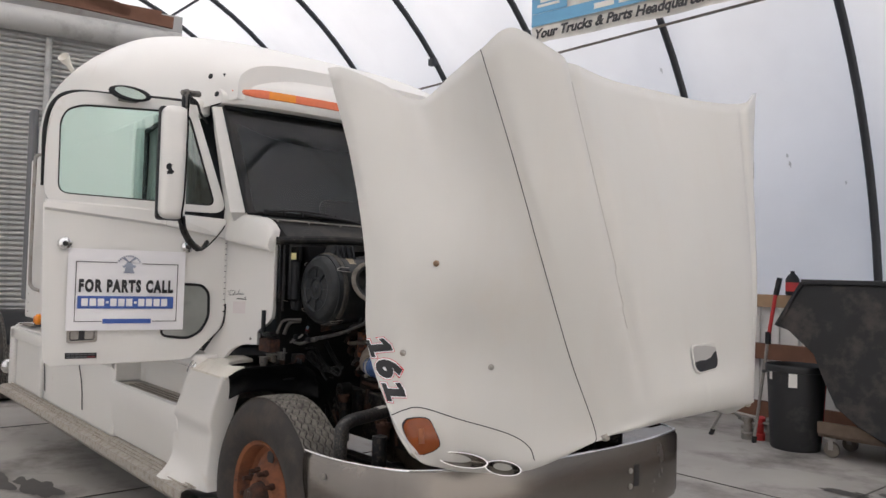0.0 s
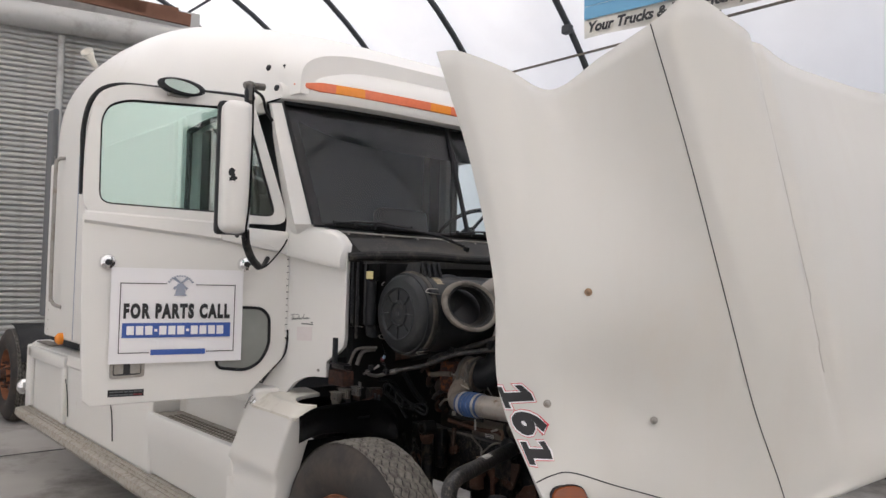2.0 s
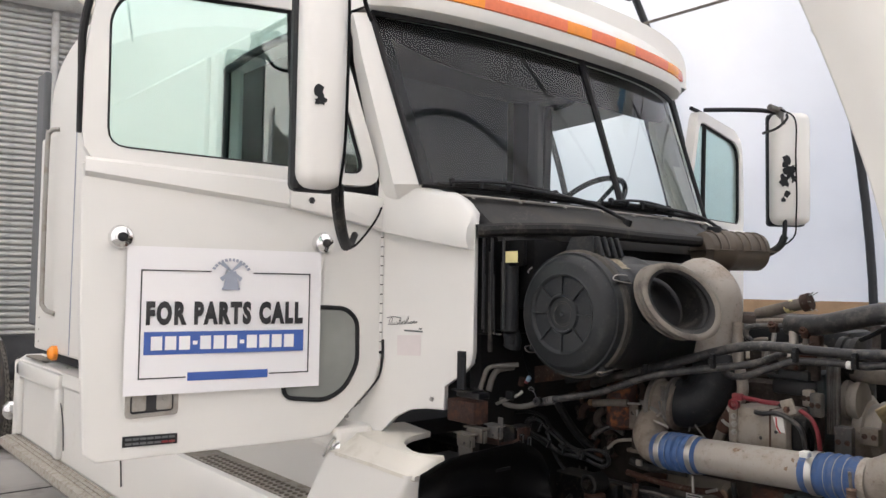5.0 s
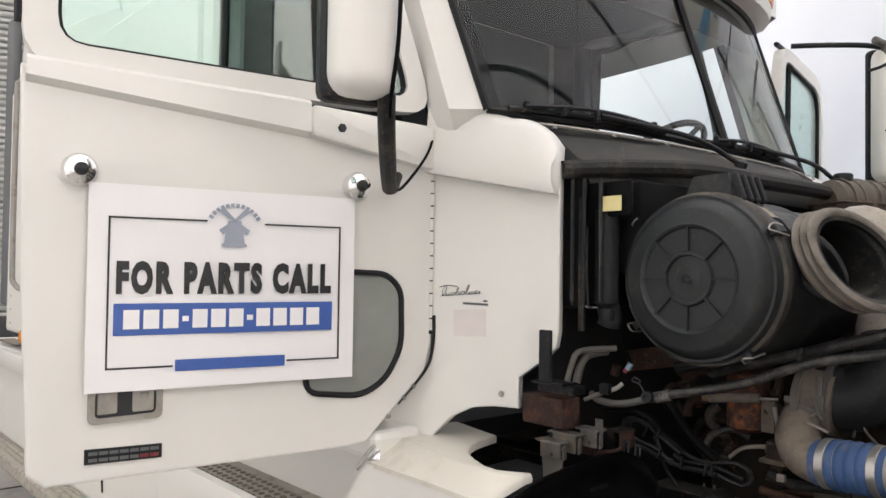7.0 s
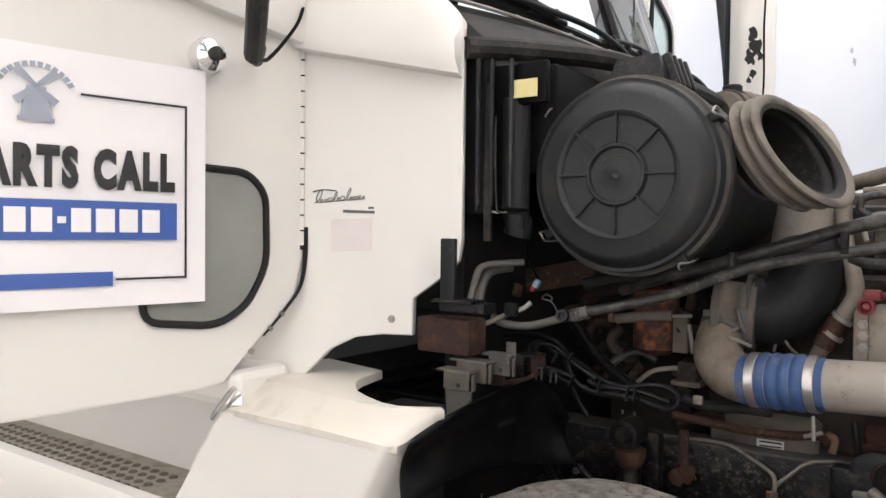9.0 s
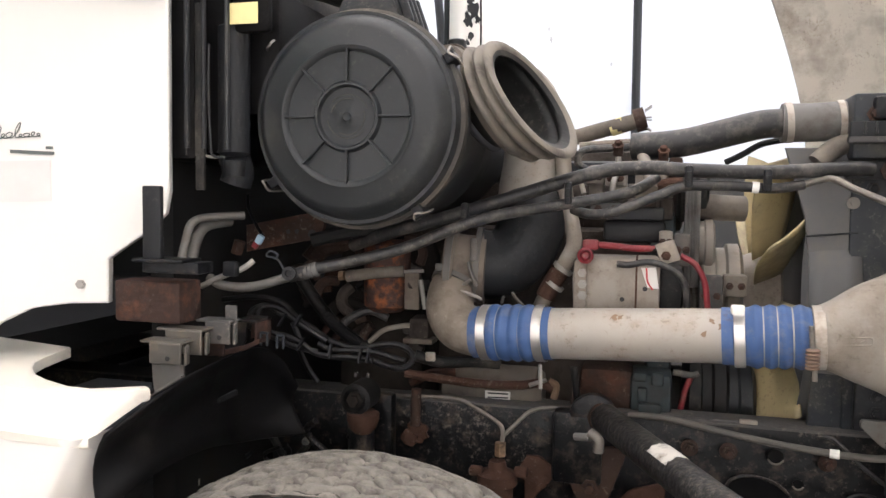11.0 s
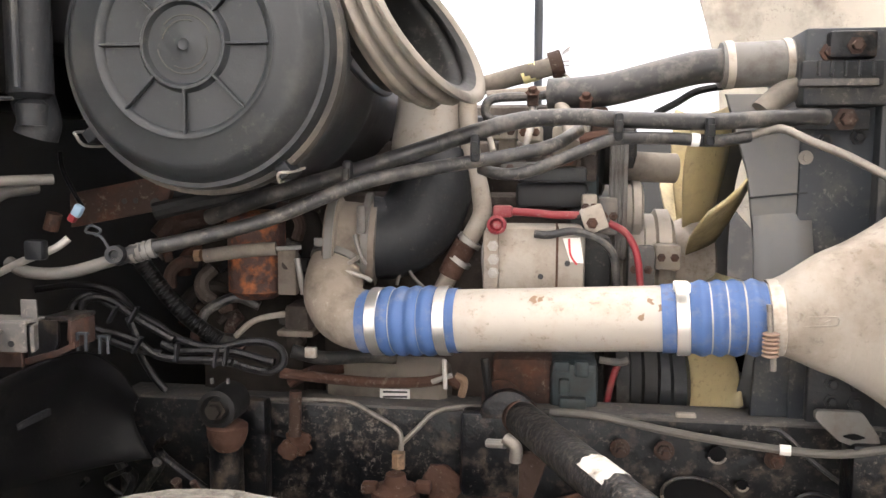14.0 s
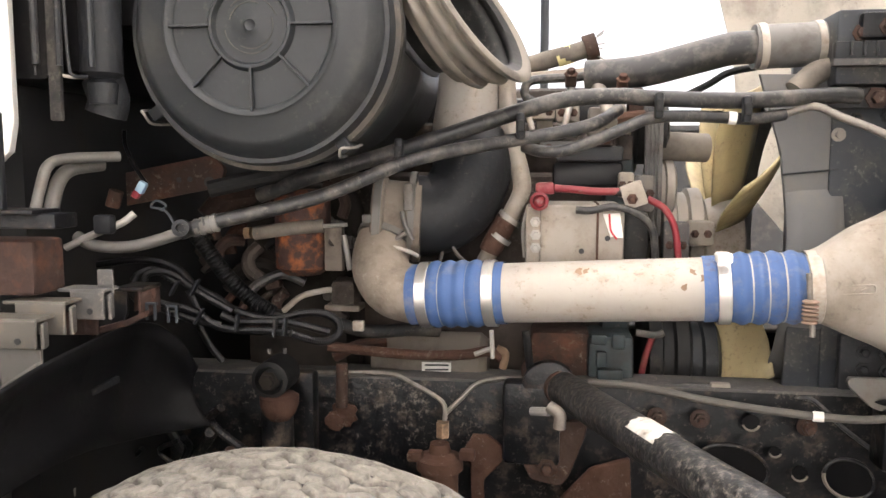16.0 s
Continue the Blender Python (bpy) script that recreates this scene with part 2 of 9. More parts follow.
PONY = material("off_white_wall_sheet", (0.62, 0.61, 0.59), 0.6, vary=0.05, dirt=(0.4, 0.37, 0.33), dirt_amount=0.3)
CONCRETE = material("concrete_floor", (0.33, 0.315, 0.292), 0.75, vary=0.2, scale=1.5, dirt=(0.13, 0.12, 0.11), dirt_amount=0.42, dirt_scale=1.1, bump=0.08, bump_scale=40)
FABRIC = fabric_material()
TINT = glass("green_tint_glass", (0.74, 0.89, 0.85), gloss=0.16)
SCREEN = glass("windscreen_glass", (0.89, 0.97, 0.95), gloss=0.036)
BINBLACK = material("black_bin_plastic", (0.02, 0.021, 0.023), 0.5, vary=0.15, dirt=(0.09, 0.085, 0.08), dirt_amount=0.25, dirt_scale=4)
SCOOP = material("worn_black_steel", (0.028, 0.029, 0.03), 0.6, 0.2, vary=0.2, dirt=(0.12, 0.1, 0.09), dirt_amount=0.35, dirt_scale=3)
REDPAINT = material("red_paint", (0.45, 0.03, 0.03), 0.45, vary=0.1)
BARCODE = material("white_label", (0.75, 0.74, 0.7), 0.6, vary=0.05, dirt=(0.4, 0.36, 0.3), dirt_amount=0.2)
WORNLABEL = material("worn_white_label", (0.5, 0.48, 0.44), 0.7, vary=0.2, scale=30, dirt=(0.16, 0.13, 0.1), dirt_amount=0.42, dirt_scale=38, speck=0.8)
YLABEL = material("yellow_label", (0.7, 0.62, 0.3), 0.6, vary=0.12, scale=30)
BANNER = material("banner_vinyl", (0.68, 0.66, 0.6), 0.5, vary=0.05, dirt=(0.4, 0.37, 0.32), dirt_amount=0.3)
BANNERBLUE = material("banner_blue", (0.12, 0.32, 0.5), 0.5, vary=0.08)
WIRE = material("black_wire_loom", (0.0025, 0.0025, 0.003), 0.28, vary=0.2, dirt=(0.014, 0.012, 0.011), dirt_amount=0.25, dirt_scale=20, spec=0.04, speck=0.1)
TEAL = material("faded_teal_paint", (0.03, 0.044, 0.047), 0.6, vary=0.35, dirt=(0.035, 0.028, 0.023), dirt_amount=0.5, dirt_scale=14, speck=0.6)
ENGINE = material("grimy_engine_grey", (0.07, 0.056, 0.047), 0.6, vary=0.4, scale=12, dirt=(0.018, 0.014, 0.012), dirt_amount=0.55, dirt_scale=8, bump=0.4, bump_scale=40, spec=0.22, speck=0.5)
BRASS = material("dull_brass", (0.3, 0.2, 0.125), 0.55, 0.5, vary=0.25, dirt=(0.12, 0.09, 0.065), dirt_amount=0.45, dirt_scale=40)
FLOORDARK = material("grimy_black_steel", (0.011, 0.011, 0.0115), 0.7, vary=0.3, dirt=(0.03, 0.026, 0.022), dirt_amount=0.3, dirt_scale=7, spec=0.22)
JOINT = material("grey_rubber_joint", (0.125, 0.12, 0.114), 0.6, vary=0.15, dirt=(0.08, 0.07, 0.06), dirt_amount=0.45, dirt_scale=14, speck=0.6)
BAND = material("pale_hose_band", (0.38, 0.345, 0.3), 0.45, 0.3, vary=0.15, dirt=(0.22, 0.17, 0.13), dirt_amount=0.4, dirt_scale=24)
CLIP = material("galvanised_clip", (0.13, 0.124, 0.114), 0.55, 0.3, vary=0.15, dirt=(0.12, 0.1, 0.085), dirt_amount=0.4, dirt_scale=25, speck=0.4)
STAIN = material("brown_stain", (0.17, 0.11, 0.07), 0.8, vary=0.3, scale=30)
BELLOWS = material("dusty_bellows_rubber", (0.165, 0.146, 0.122), 0.75, vary=0.15, dirt=(0.06, 0.053, 0.047), dirt_amount=0.4, dirt_scale=9, bump=0.1, speck=0.3)
BRUSHED = material("brushed_steel_band", (0.62, 0.6, 0.57), 0.36, 0.85, vary=0.08, scale=20, dirt=(0.4, 0.36, 0.31), dirt_amount=0.3, dirt_scale=20)
OIL = material("oil_stain", (0.07, 0.065, 0.06), 0.6, vary=0.3, scale=9)
JOINTDIRT = material("joint_dirt", (0.1, 0.094, 0.086), 0.9, vary=0.3, scale=9)
GREYWOOD = material("worn_grey_timber", (0.15, 0.11, 0.08), 0.8, vary=0.3, scale=12, bump=0.2)
DUSTTOP = material("dusty_grey_steel", (0.075, 0.072, 0.07), 0.7, vary=0.25, scale=10, dirt=(0.15, 0.135, 0.115), dirt_amount=0.4, dirt_scale=16, bump=0.3, spec=0.25, speck=0.8)


CANLABEL = material("dusty_paper_label", (0.36, 0.31, 0.22), 0.7, vary=0.25, scale=40, dirt=(0.2, 0.16, 0.11), dirt_amount=0.4, dirt_scale=30)
SPOTGLASS = material("spot_mirror_glass", (0.3, 0.36, 0.34), 0.08, 0.9, vary=0.05)
# grey of the shaded inside of the hood pull
PULLSHADE = material("pull_recess_shade", (0.36, 0.35, 0.335), 0.5, vary=0.06)
SCRIPT = material("dark_script_ink", (0.09, 0.105, 0.1), 0.5, vary=0.1)
PINKISH = material("faded_sticker", (0.66, 0.61, 0.6), 0.6, vary=0.05, scale=30)


# ---- building helpers ----
def thing(name, label, category, group="", kind="", at=(0, 0, 0)):
    e = new(name)
    e.location = at
    e.empty_display_size = 0.1
    return tagged(e, label, category, group, kind)


def part(name, bm, mat, parent=None, label="", smooth=False, angle=35):
    me = bpy.data.meshes.new(name)
    bmesh.ops.recalc_face_normals(bm, faces=bm.faces)
    bm.to_mesh(me)
    bm.free()
    me.materials.append(mat)
    if smooth:
        for p in me.polygons:
            p.use_smooth = True
        me.set_sharp_from_angle(angle=radians(angle))
    ob = new(name, me)
    if parent is not None:
        ob.parent = parent
        if parent.parent is None and parent.data is None:
            ob.matrix_parent_inverse = Matrix.Translation(parent.location).inverted()
    if label:
        ob["label"] = label
    return ob


def shared(name, mesh, parent, m):
    """Another object on a mesh that is already there."""
    ob = new(name, mesh)
    ob.parent = parent
    if parent is not None and parent.data is None:
        ob.matrix_parent_inverse = Matrix.Translation(parent.location).inverted()
    ob.matrix_basis = m
    return ob


def B():
    return bmesh.new()


def box(bm, c, s, bevel=0.0, rot=None, seg=2):
    """A box of size s round c, its edges rounded by bevel; rot turns it about c."""
    r = bmesh.ops.create_cube(bm, size=1.0)
    vs = r["verts"]
    bmesh.ops.scale(bm, vec=s, verts=vs)
    if bevel:
        es = list({e for v in vs for e in v.link_edges})
        r = bmesh.ops.bevel(bm, geom=es, offset=min(bevel, 0.49 * min(s)), segments=seg, affect="EDGES", profile=0.5)
        vs = list({v for f in r["faces"] for v in f.verts} | {v for v in vs if v.is_valid})
    m = Matrix.Translation(c) @ (rot.to_4x4() if rot is not None else Matrix())
    bmesh.ops.transform(bm, matrix=m, verts=vs)
    return vs


def frame_of(d):
    d = Vector(d).normalized()
    a = Vector((0, 0, 1)) if abs(d.z) < 0.9 else Vector((1, 0, 0))
    u = a.cross(d).normalized()
    return u, d.cross(u), d


def lathe(bm, origin, axis, profile, seg=32, close=True):
    """Turns (along, radius) pairs about an axis."""
    u, v, d = frame_of(axis)
    o = Vector(origin)
    rings = []
    for a, r in profile:
        if r <= 1e-5:
            rings.append([bm.verts.new(o + d * a)])
        else:
            rings.append([bm.verts.new(o + d * a + (u * math.cos(k * 2 * math.pi / seg) + v * math.sin(k * 2 * math.pi / seg)) * r) for k in range(seg)])
    for p, q in zip(rings, rings[1:]):
        if len(p) == 1 and len(q) == 1:
            continue
        for k in range(seg):
            j = (k + 1) % seg
            if len(p) == 1:
                bm.faces.new((p[0], q[j], q[k]))
            elif len(q) == 1:
                bm.faces.new((p[k], p[j], q[0]))
            else:
                bm.faces.new((p[k], p[j], q[j], q[k]))
    if close:
        for ring in (rings[0], rings[-1]):
            if len(ring) > 2:
                bm.faces.new(ring)
    return rings


def cyl(bm, a, b, r, r2=None, seg=20, bevel=0.0):
    a, b = Vector(a), Vector(b)
    h = (b - a).length
    r2 = r if r2 is None else r2
    e = min(bevel, h * 0.4, r * 0.5)
    prof = [(0, r), (h, r2)] if not e else [(0, r - e), (e, r), (h - e, r2), (h, r2 - e)]
    lathe(bm, a, b - a, prof, seg)


def curve(points, n=8):
    """A smooth line through the points."""
    p = [Vector(q) for q in points]
    if len(p) < 3:
        return p
    p = [2 * p[0] - p[1], *p, 2 * p[-1] - p[-2]]
    out = []
    for i in range(1, len(p) - 2):
        for k in range(n):
            t = k / n
            a, b, c, d = p[i - 1], p[i], p[i + 1], p[i + 2]
            out.append(0.5 * (2 * b + (c - a) * t + (2 * a - 5 * b + 4 * c - d) * t * t + (3 * b - a - 3 * c + d) * t ** 3))
    out.append(p[-2])
    return out


def tube(bm, points, r, seg=12, n=6, radii=None, cap=True):
    """A round hose or rod along a smooth line; radii gives one radius per point of the smooth line."""
    c = curve(points, n)
    rings = []
    u = None
    for i, p in enumerate(c):
        d = (c[min(i + 1, len(c) - 1)] - c[max(i - 1, 0)]).normalized()
        if u is None:
            u = frame_of(d)[0]
        u = (u - d * u.dot(d)).normalized()
        v = d.cross(u)
        rr = radii(i / (len(c) - 1)) if radii else r
        rings.append([bm.verts.new(p + (u * math.cos(k * 2 * math.pi / seg) + v * math.sin(k * 2 * math.pi / seg)) * rr) for k in range(seg)])
    for p, q in zip(rings, rings[1:]):
        for k in range(seg):
            j = (k + 1) % seg
            bm.faces.new((p[k], p[j], q[j], q[k]))
    if cap:
        bm.faces.new(rings[0])
        bm.faces.new(rings[-1])
    return rings


def grid(bm, rows, closed=False):
    """Faces between rows of points."""
    vs = [[bm.verts.new(p) for p in r] for r in rows]
    for a, b in zip(vs, vs[1:]):
        n = len(a)
        for k in range(n if closed else n - 1):
            j = (k + 1) % n
            bm.faces.new((a[k], a[j], b[j], b[k]))
    return vs


def plate(bm, outline, m, thick, bevel=0.0):
    """A sheet cut to a 2D outline (x, y), thick along -z, put in place by m."""
    vs = [bm.verts.new(m @ Vector((x, y, 0))) for x, y in outline]
    f = bm.faces.new(vs)
    n = (m.to_3x3() @ Vector((0, 0, -1))).normalized() * thick
    r = bmesh.ops.extrude_face_region(bm, geom=[f])
    moved = [e for e in r["geom"] if isinstance(e, bmesh.types.BMVert)]
    bmesh.ops.translate(bm, vec=n, verts=moved)
    if bevel:
        es = list(f.edges) if f.is_valid else []
        bmesh.ops.bevel(bm, geom=es, offset=bevel, segments=2, affect="EDGES", profile=0.5)


def rounded(pts, r, n=5):
    """An outline with its corners rounded by r."""
    out = []
    for i, p in enumerate(pts):
        p = Vector(p)
        a, b = Vector(pts[i - 1]), Vector(pts[(i + 1) % len(pts)])
        da, db = a - p, b - p
        k = min(r, 0.45 * da.length, 0.45 * db.length)
        s, e = p + da.normalized() * k, p + db.normalized() * k
        for j in range(n + 1):
            t = j / n
            out.append(tuple((1 - t) ** 2 * s + 2 * t * (1 - t) * p + t * t * e))
    return out


def ring_plate(bm, outer, inner, m, thick):
    """A sheet with one hole. Both outlines have the same number of points."""
    z = Vector((0, 0, -thick))
    loops = [[bm.verts.new(m @ Vector((x, y, 0))) for x, y in o] for o in (outer, inner)]
    back = [[bm.verts.new(m @ (Vector((x, y, 0)) + z)) for x, y in o] for o in (outer, inner)]
    n = len(outer)
    for k in range(n):
        j = (k + 1) % n
        bm.faces.new((loops[0][k], loops[0][j], loops[1][j], loops[1][k]))
        bm.faces.new((back[0][j], back[0][k], back[1][k], back[1][j]))
        bm.faces.new((loops[0][j], loops[0][k], back[0][k], back[0][j]))
        bm.faces.new((loops[1][k], loops[1][j], back[1][j], back[1][k]))


def lettering(name, text, size, m, mat, parent, width=None, bold=0.0, shear=0.0, label="", gap=1.0, squeeze=None):
    """Flat letters, their middle at m's origin, read along m's x."""
    cu = bpy.data.curves.new(name, "FONT")
    cu.body, cu.size, cu.extrude, cu.offset, cu.shear = text, size, 0.0008, bold, shear
    cu.space_character = gap
    cu.align_x, cu.align_y = "CENTER", "CENTER"
    cu.resolution_u = 3
    tmp = new(name, cu)
    bpy.context.view_layer.update()
    me = bpy.data.meshes.new_from_object(tmp.evaluated_get(bpy.context.evaluated_depsgraph_get()))
    bpy.data.objects.remove(tmp)
    xs = [v.co.x for v in me.vertices]
    k = width / (max(xs) - min(xs)) if width else squeeze or 1
    mid = (max(xs) + min(xs)) / 2
    for v in me.vertices:
        v.co = m @ Vector(((v.co.x - mid) * k, v.co.y, v.co.z))
    me.materials.clear()
    me.materials.append(mat)
    ob = new(name, me)
    ob.parent = parent
    if parent.data is None:
        ob.matrix_parent_inverse = Matrix.Translation(parent.location).inverted()
    if label:
        ob["label"] = label
    return ob


def upright(o, u, out=1):
    """The pose of a standing sheet: x along u (level), y up, z = u x up (times out)."""
    u = Vector((u[0], u[1], 0)).normalized()
    z = u.cross(Vector((0, 0, 1)))
    m = Matrix((u, Vector((0, 0, 1)), z)).transposed().to_4x4()
    m.translation = Vector(o)
    return m


def bolt(bm, c, axis, r=0.008, h=0.006):
    u, v, d = frame_of(axis)
    lathe(bm, Vector(c), d, [(0, r * 1.5), (h * 0.3, r * 1.5), (h * 0.3, r), (h, r), (h, 0)], 6)


CY = 3.09  # the truck's middle line

# ---- the shed ----
TY, TZ, TR = 3.2, 1.0, 6.4   # the hoops' middle and radius
bm = B()
bmesh.ops.create_grid(bm, x_segments=60, y_segments=40, size=1.0)
for v in bm.verts:
    v.co = Vector((v.co.x * 16 - 4.0, v.co.y * 9 + 3.2, 0))
    v.co.z = 0.004 * noise.noise(v.co * 0.5)
floor = tagged(part("floor", bm, CONCRETE), "worn grey concrete slab floor with dark oil stains", "floor", kind="structure")
for c, d in [((x, 3.2, 0.004), (0.012, 17, 0.006)) for x in (-9.4, -6.4, -2.9, 0.4)] + [((-4, y, 0.004), (30, 0.012, 0.006)) for y in (0.6, 6.2)]:
    bm = B()
    box(bm, c, d)
    part("floor_joint", bm, JOINTDIRT, floor, "dirty saw-cut joint")
random.seed(4)
for x, y, r in ((-6.1, 1.35, 0.28), (-5.6, 1.55, 0.2), (-7.2, 1.6, 0.35), (-5.0, 1.2, 0.14), (-2.6, 6.9, 0.25), (-1.9, 6.4, 0.4), (-8.5, 1.3, 0.3)):
    for k in range(5):
        bm = B()
        c = Vector((x + random.uniform(-0.5, 0.5), y + random.uniform(-0.22, 0.22), 0.0062 + 0.0004 * k))
        rr = r * random.uniform(0.25, 0.8)
        vs = []
        for j in range(28):
            a = j * 2 * math.pi / 28
            q = rr * (0.7 + 0.5 * noise.noise(Vector((math.cos(a) * 1.5 + x * 3 + k, math.sin(a) * 1.5, y))))
            vs.append(bm.verts.new(c + Vector((math.cos(a) * q * 1.6, math.sin(a) * q * 0.6, 0))))
        bm.faces.new(vs)
        part("oil_stain", bm, OIL, floor)

# sheeting
bm = B()
rows = []
a0 = math.asin((1.55 - TZ) / TR)
for i in range(61):
    x = -17.0 + i * 0.45
    row = []
    for k in range(49):
        a = a0 + (math.pi - 2 * a0) * k / 48
        sag = 0.05 * math.sin(math.pi * ((x + 3.55) / 2.05 % 1.0)) ** 2
        row.append((x, TY + (TR - sag + 0.05) * math.cos(a), TZ + (TR - sag + 0.05) * math.sin(a)))
    rows.append(row)
grid(bm, rows)
tagged(part("ceiling", bm, FABRIC, smooth=True), "white translucent tent sheeting over steel hoops", "tent roof", kind="structure")
for name, x, mat in (("wall_front", 10.0, FABRIC), ("wall_back", -17.0, FABRIC)):
    bm = B()
    row0 = [(x, TY + TR * math.cos(a0 + (math.pi - 2 * a0) * k / 24), TZ + TR * math.sin(a0 + (math.pi - 2 * a0) * k / 24)) for k in range(25)]
    grid(bm, [row0, [(px, py, 0) for px, py, pz in row0]])
    tagged(part(name, bm, mat), "pale tent end sheeting", "wall", kind="structure")
# unseen near wall, added as sheeting to the floor for low light on the truck
bm = B()
grid(bm, [[(x, -3.2, z) for x in [-17.0 + 0.9 * k for k in range(31)]] for z in (0.0, 0.8, 1.55)])
tagged(part("wall_near", bm, FABRIC), "unseen near side sheeting, made translucent to let in low light", "wall", kind="structure")
for name, y, s in (("wall_far", 9.6, 1),):
    w = thing(name, "low off-white sheeted wall below timber rail", "wall", kind="structure", at=(-3.5, y, 0))
    bm = B()
    box(bm, (-3.5, y + s * 0.1, 0.72), (27, 0.05, 1.44))
    part("wall_sheet", bm, PONY, w)
    bm = B()
    box(bm, (0, 0, 0), (0.2, 0.05, 1.4), 0.01)
    rib = part("sheet_rib", bm, PONY, w)
    rib.location = (-16.8, y + s * 0.06, 0.72)
    for i in range(1, 108):
        shared("sheet_rib", rib.data, w, Matrix.Translation((-16.8 + i * 0.25, y + s * 0.06, 0.72)))
    for z, h, m in ((1.5, 0.16, TIMBER), (0.86, 0.2, BROWNWOOD), (0.12, 0.22, BROWNWOOD)):
        bm = B()
        box(bm, (-3.5, y - s * 0.02, z), (27, 0.08, h), 0.006)
        part("timber_rail", bm, m, w)
# hoops with purlin and cross wires
hoops = []
for i in range(12):
    x = -16.05 + 2.05 * i + (0.25 if i == 0 else 0)
    h = thing("tent_hoop", "dark round steel tube hoop holding the sheeting", "hoop", group="tent hoops", kind="structure", at=(x, TY, 0))
    bm = B()
    rad = TR - 0.04
    tube(bm, [(x, TY + rad * math.cos(a), max(0.0, TZ + rad * math.sin(a))) for a in [k * math.pi / 24 for k in range(25)]], 0.045, 10, 2)
    for y in (TY - rad, TY + rad):
        cyl(bm, (x, y, 0.0), (x, y, 1.05), 0.045)
    part("tube", bm, GALV, h, smooth=True)
    for a in (0.72, 1.15):
        bm = B()
        p = Vector((x, TY + (rad - 0.05) * math.cos(a), TZ + (rad - 0.05) * math.sin(a)))
        box(bm, p, (0.14, 0.1, 0.12), 0.02)
        part("clamp", bm, GALV, h)
for a, r, mat in ((1.15, 0.024, GALV), (math.pi - 1.15, 0.024, GALV)):
    bm = B()
    rad = TR - 0.12
    cyl(bm, (-16.8, TY + rad * math.cos(a), TZ + rad * math.sin(a)), (9.8, TY + rad * math.cos(a), TZ + rad * math.sin(a)), r, seg=10)
    tagged(part("purlin", bm, mat, smooth=True), "thin dark steel purlin tube along the roof", "purlin", kind="structure")
bm = B()
rad = TR - 0.1
a = 0.66
cyl(bm, (-16.8, TY + rad * math.cos(a), TZ + rad * math.sin(a)), (9.8, TY + rad * math.cos(a), TZ + rad * math.sin(a)), 0.018, seg=8)
tagged(part("purlin", bm, DUSTRUBBER), "pale strap along the tent side", "strap", kind="structure")

# small dark marks on the sheeting
for p, r in (((-6.03, 8.59, 4.44), 0.05), ((-4.64, 9.16, 3.26), 0.035), ((-4.62, 9.19, 3.16), 0.05), ((-4.0, 9.25, 2.9), 0.03)):
    random.seed(int(r * 1000))
    n_ = Vector((0, TY - p[1], TZ - p[2])).normalized()
    u_ = Vector((1, 0, 0))
    v_ = n_.cross(u_)
    bm = B()
    bm.faces.new([bm.verts.new(Vector(p) + n_ * 0.01 + (u_ * math.cos(a) * 0.5 + v_ * math.sin(a)) * r * random.uniform(0.4, 1.0)) for a in [k * 2 * math.pi / 15 for k in range(15)]])
    tagged(part("patch", bm, PONY), "small grey mark on the tent sheeting", "patch", kind="structure")

# the building at the end, with its ribbed roll-up door
ua = Vector((0.19, 0.98, 0)).normalized()
W0 = Vector((-14.3, 2.5, 0))
end = thing("wall_end", "grey ribbed metal roll-up door of the building", "wall", kind="structure", at=W0)
rot = Matrix((ua, Vector((0, 0, 1)).cross(ua), Vector((0, 0, 1)))).transposed()
bm = B()
box(bm, W0 + ua * -1.9 + Vector((-0.12, 0, 3.1)), (9.6, 0.1, 6.2), rot=rot)
part("wall_panel", bm, SIDING, end)
bm = B()
box(bm, (0, 0, 0), (9.5, 0.06, 0.068), 0.022, rot=rot, seg=1)
slat = part("slat", bm, SIDING, end)
slat.location = W0 + ua * -1.9 + Vector((0, 0, 0.06))
for i in range(1, 66):
    shared("slat", slat.data, end, Matrix.Translation(W0 + ua * -1.9 + Vector((0, 0, 0.06 + i * 0.082))))
for s in (0.75, 2.4):
    bm = B()
    cyl(bm, W0 + ua * s + Vector((0.1, 0, 0)), W0 + ua * s + Vector((0.1, 0, 5.4)), 0.05)
    part("guide_rail", bm, SIDING, end, "grey pipe guide")
bm = B()
cyl(bm, W0 + ua * -6.6 + Vector((0.22, 0, 5.62)), W0 + ua * 2.75 + Vector((0.22, 0, 5.62)), 0.2, seg=28)
part("door_drum", bm, SIDING, end, "grey metal door drum", smooth=True)
for k, (s0, z0, s1, z1) in enumerate(((-6.5, 6.4, 2.6, 5.95), (-6.5, 6.1, 2.4, 6.02), (0.2, 6.3, 1.9, 6.0))):
    bm = B()
    a_, b_ = W0 + ua * s0 + Vector((0.3, 0, z0)), W0 + ua * s1 + Vector((0.3, 0, z1))
    d = (b_ - a_)
    box(bm, (a_ + b_) / 2, (d.length, 0.06, 0.2), 0.005, rot=d.to_track_quat("X", "Z").to_matrix())
    part("gable_board", bm, BROWNWOOD, end, "red-brown timber gable board")

# banner under the roof
ban = thing("banner", "faded vinyl banner with blue panel and dark lettering", "banner", at=(-5.0, 6.7, 4.4))


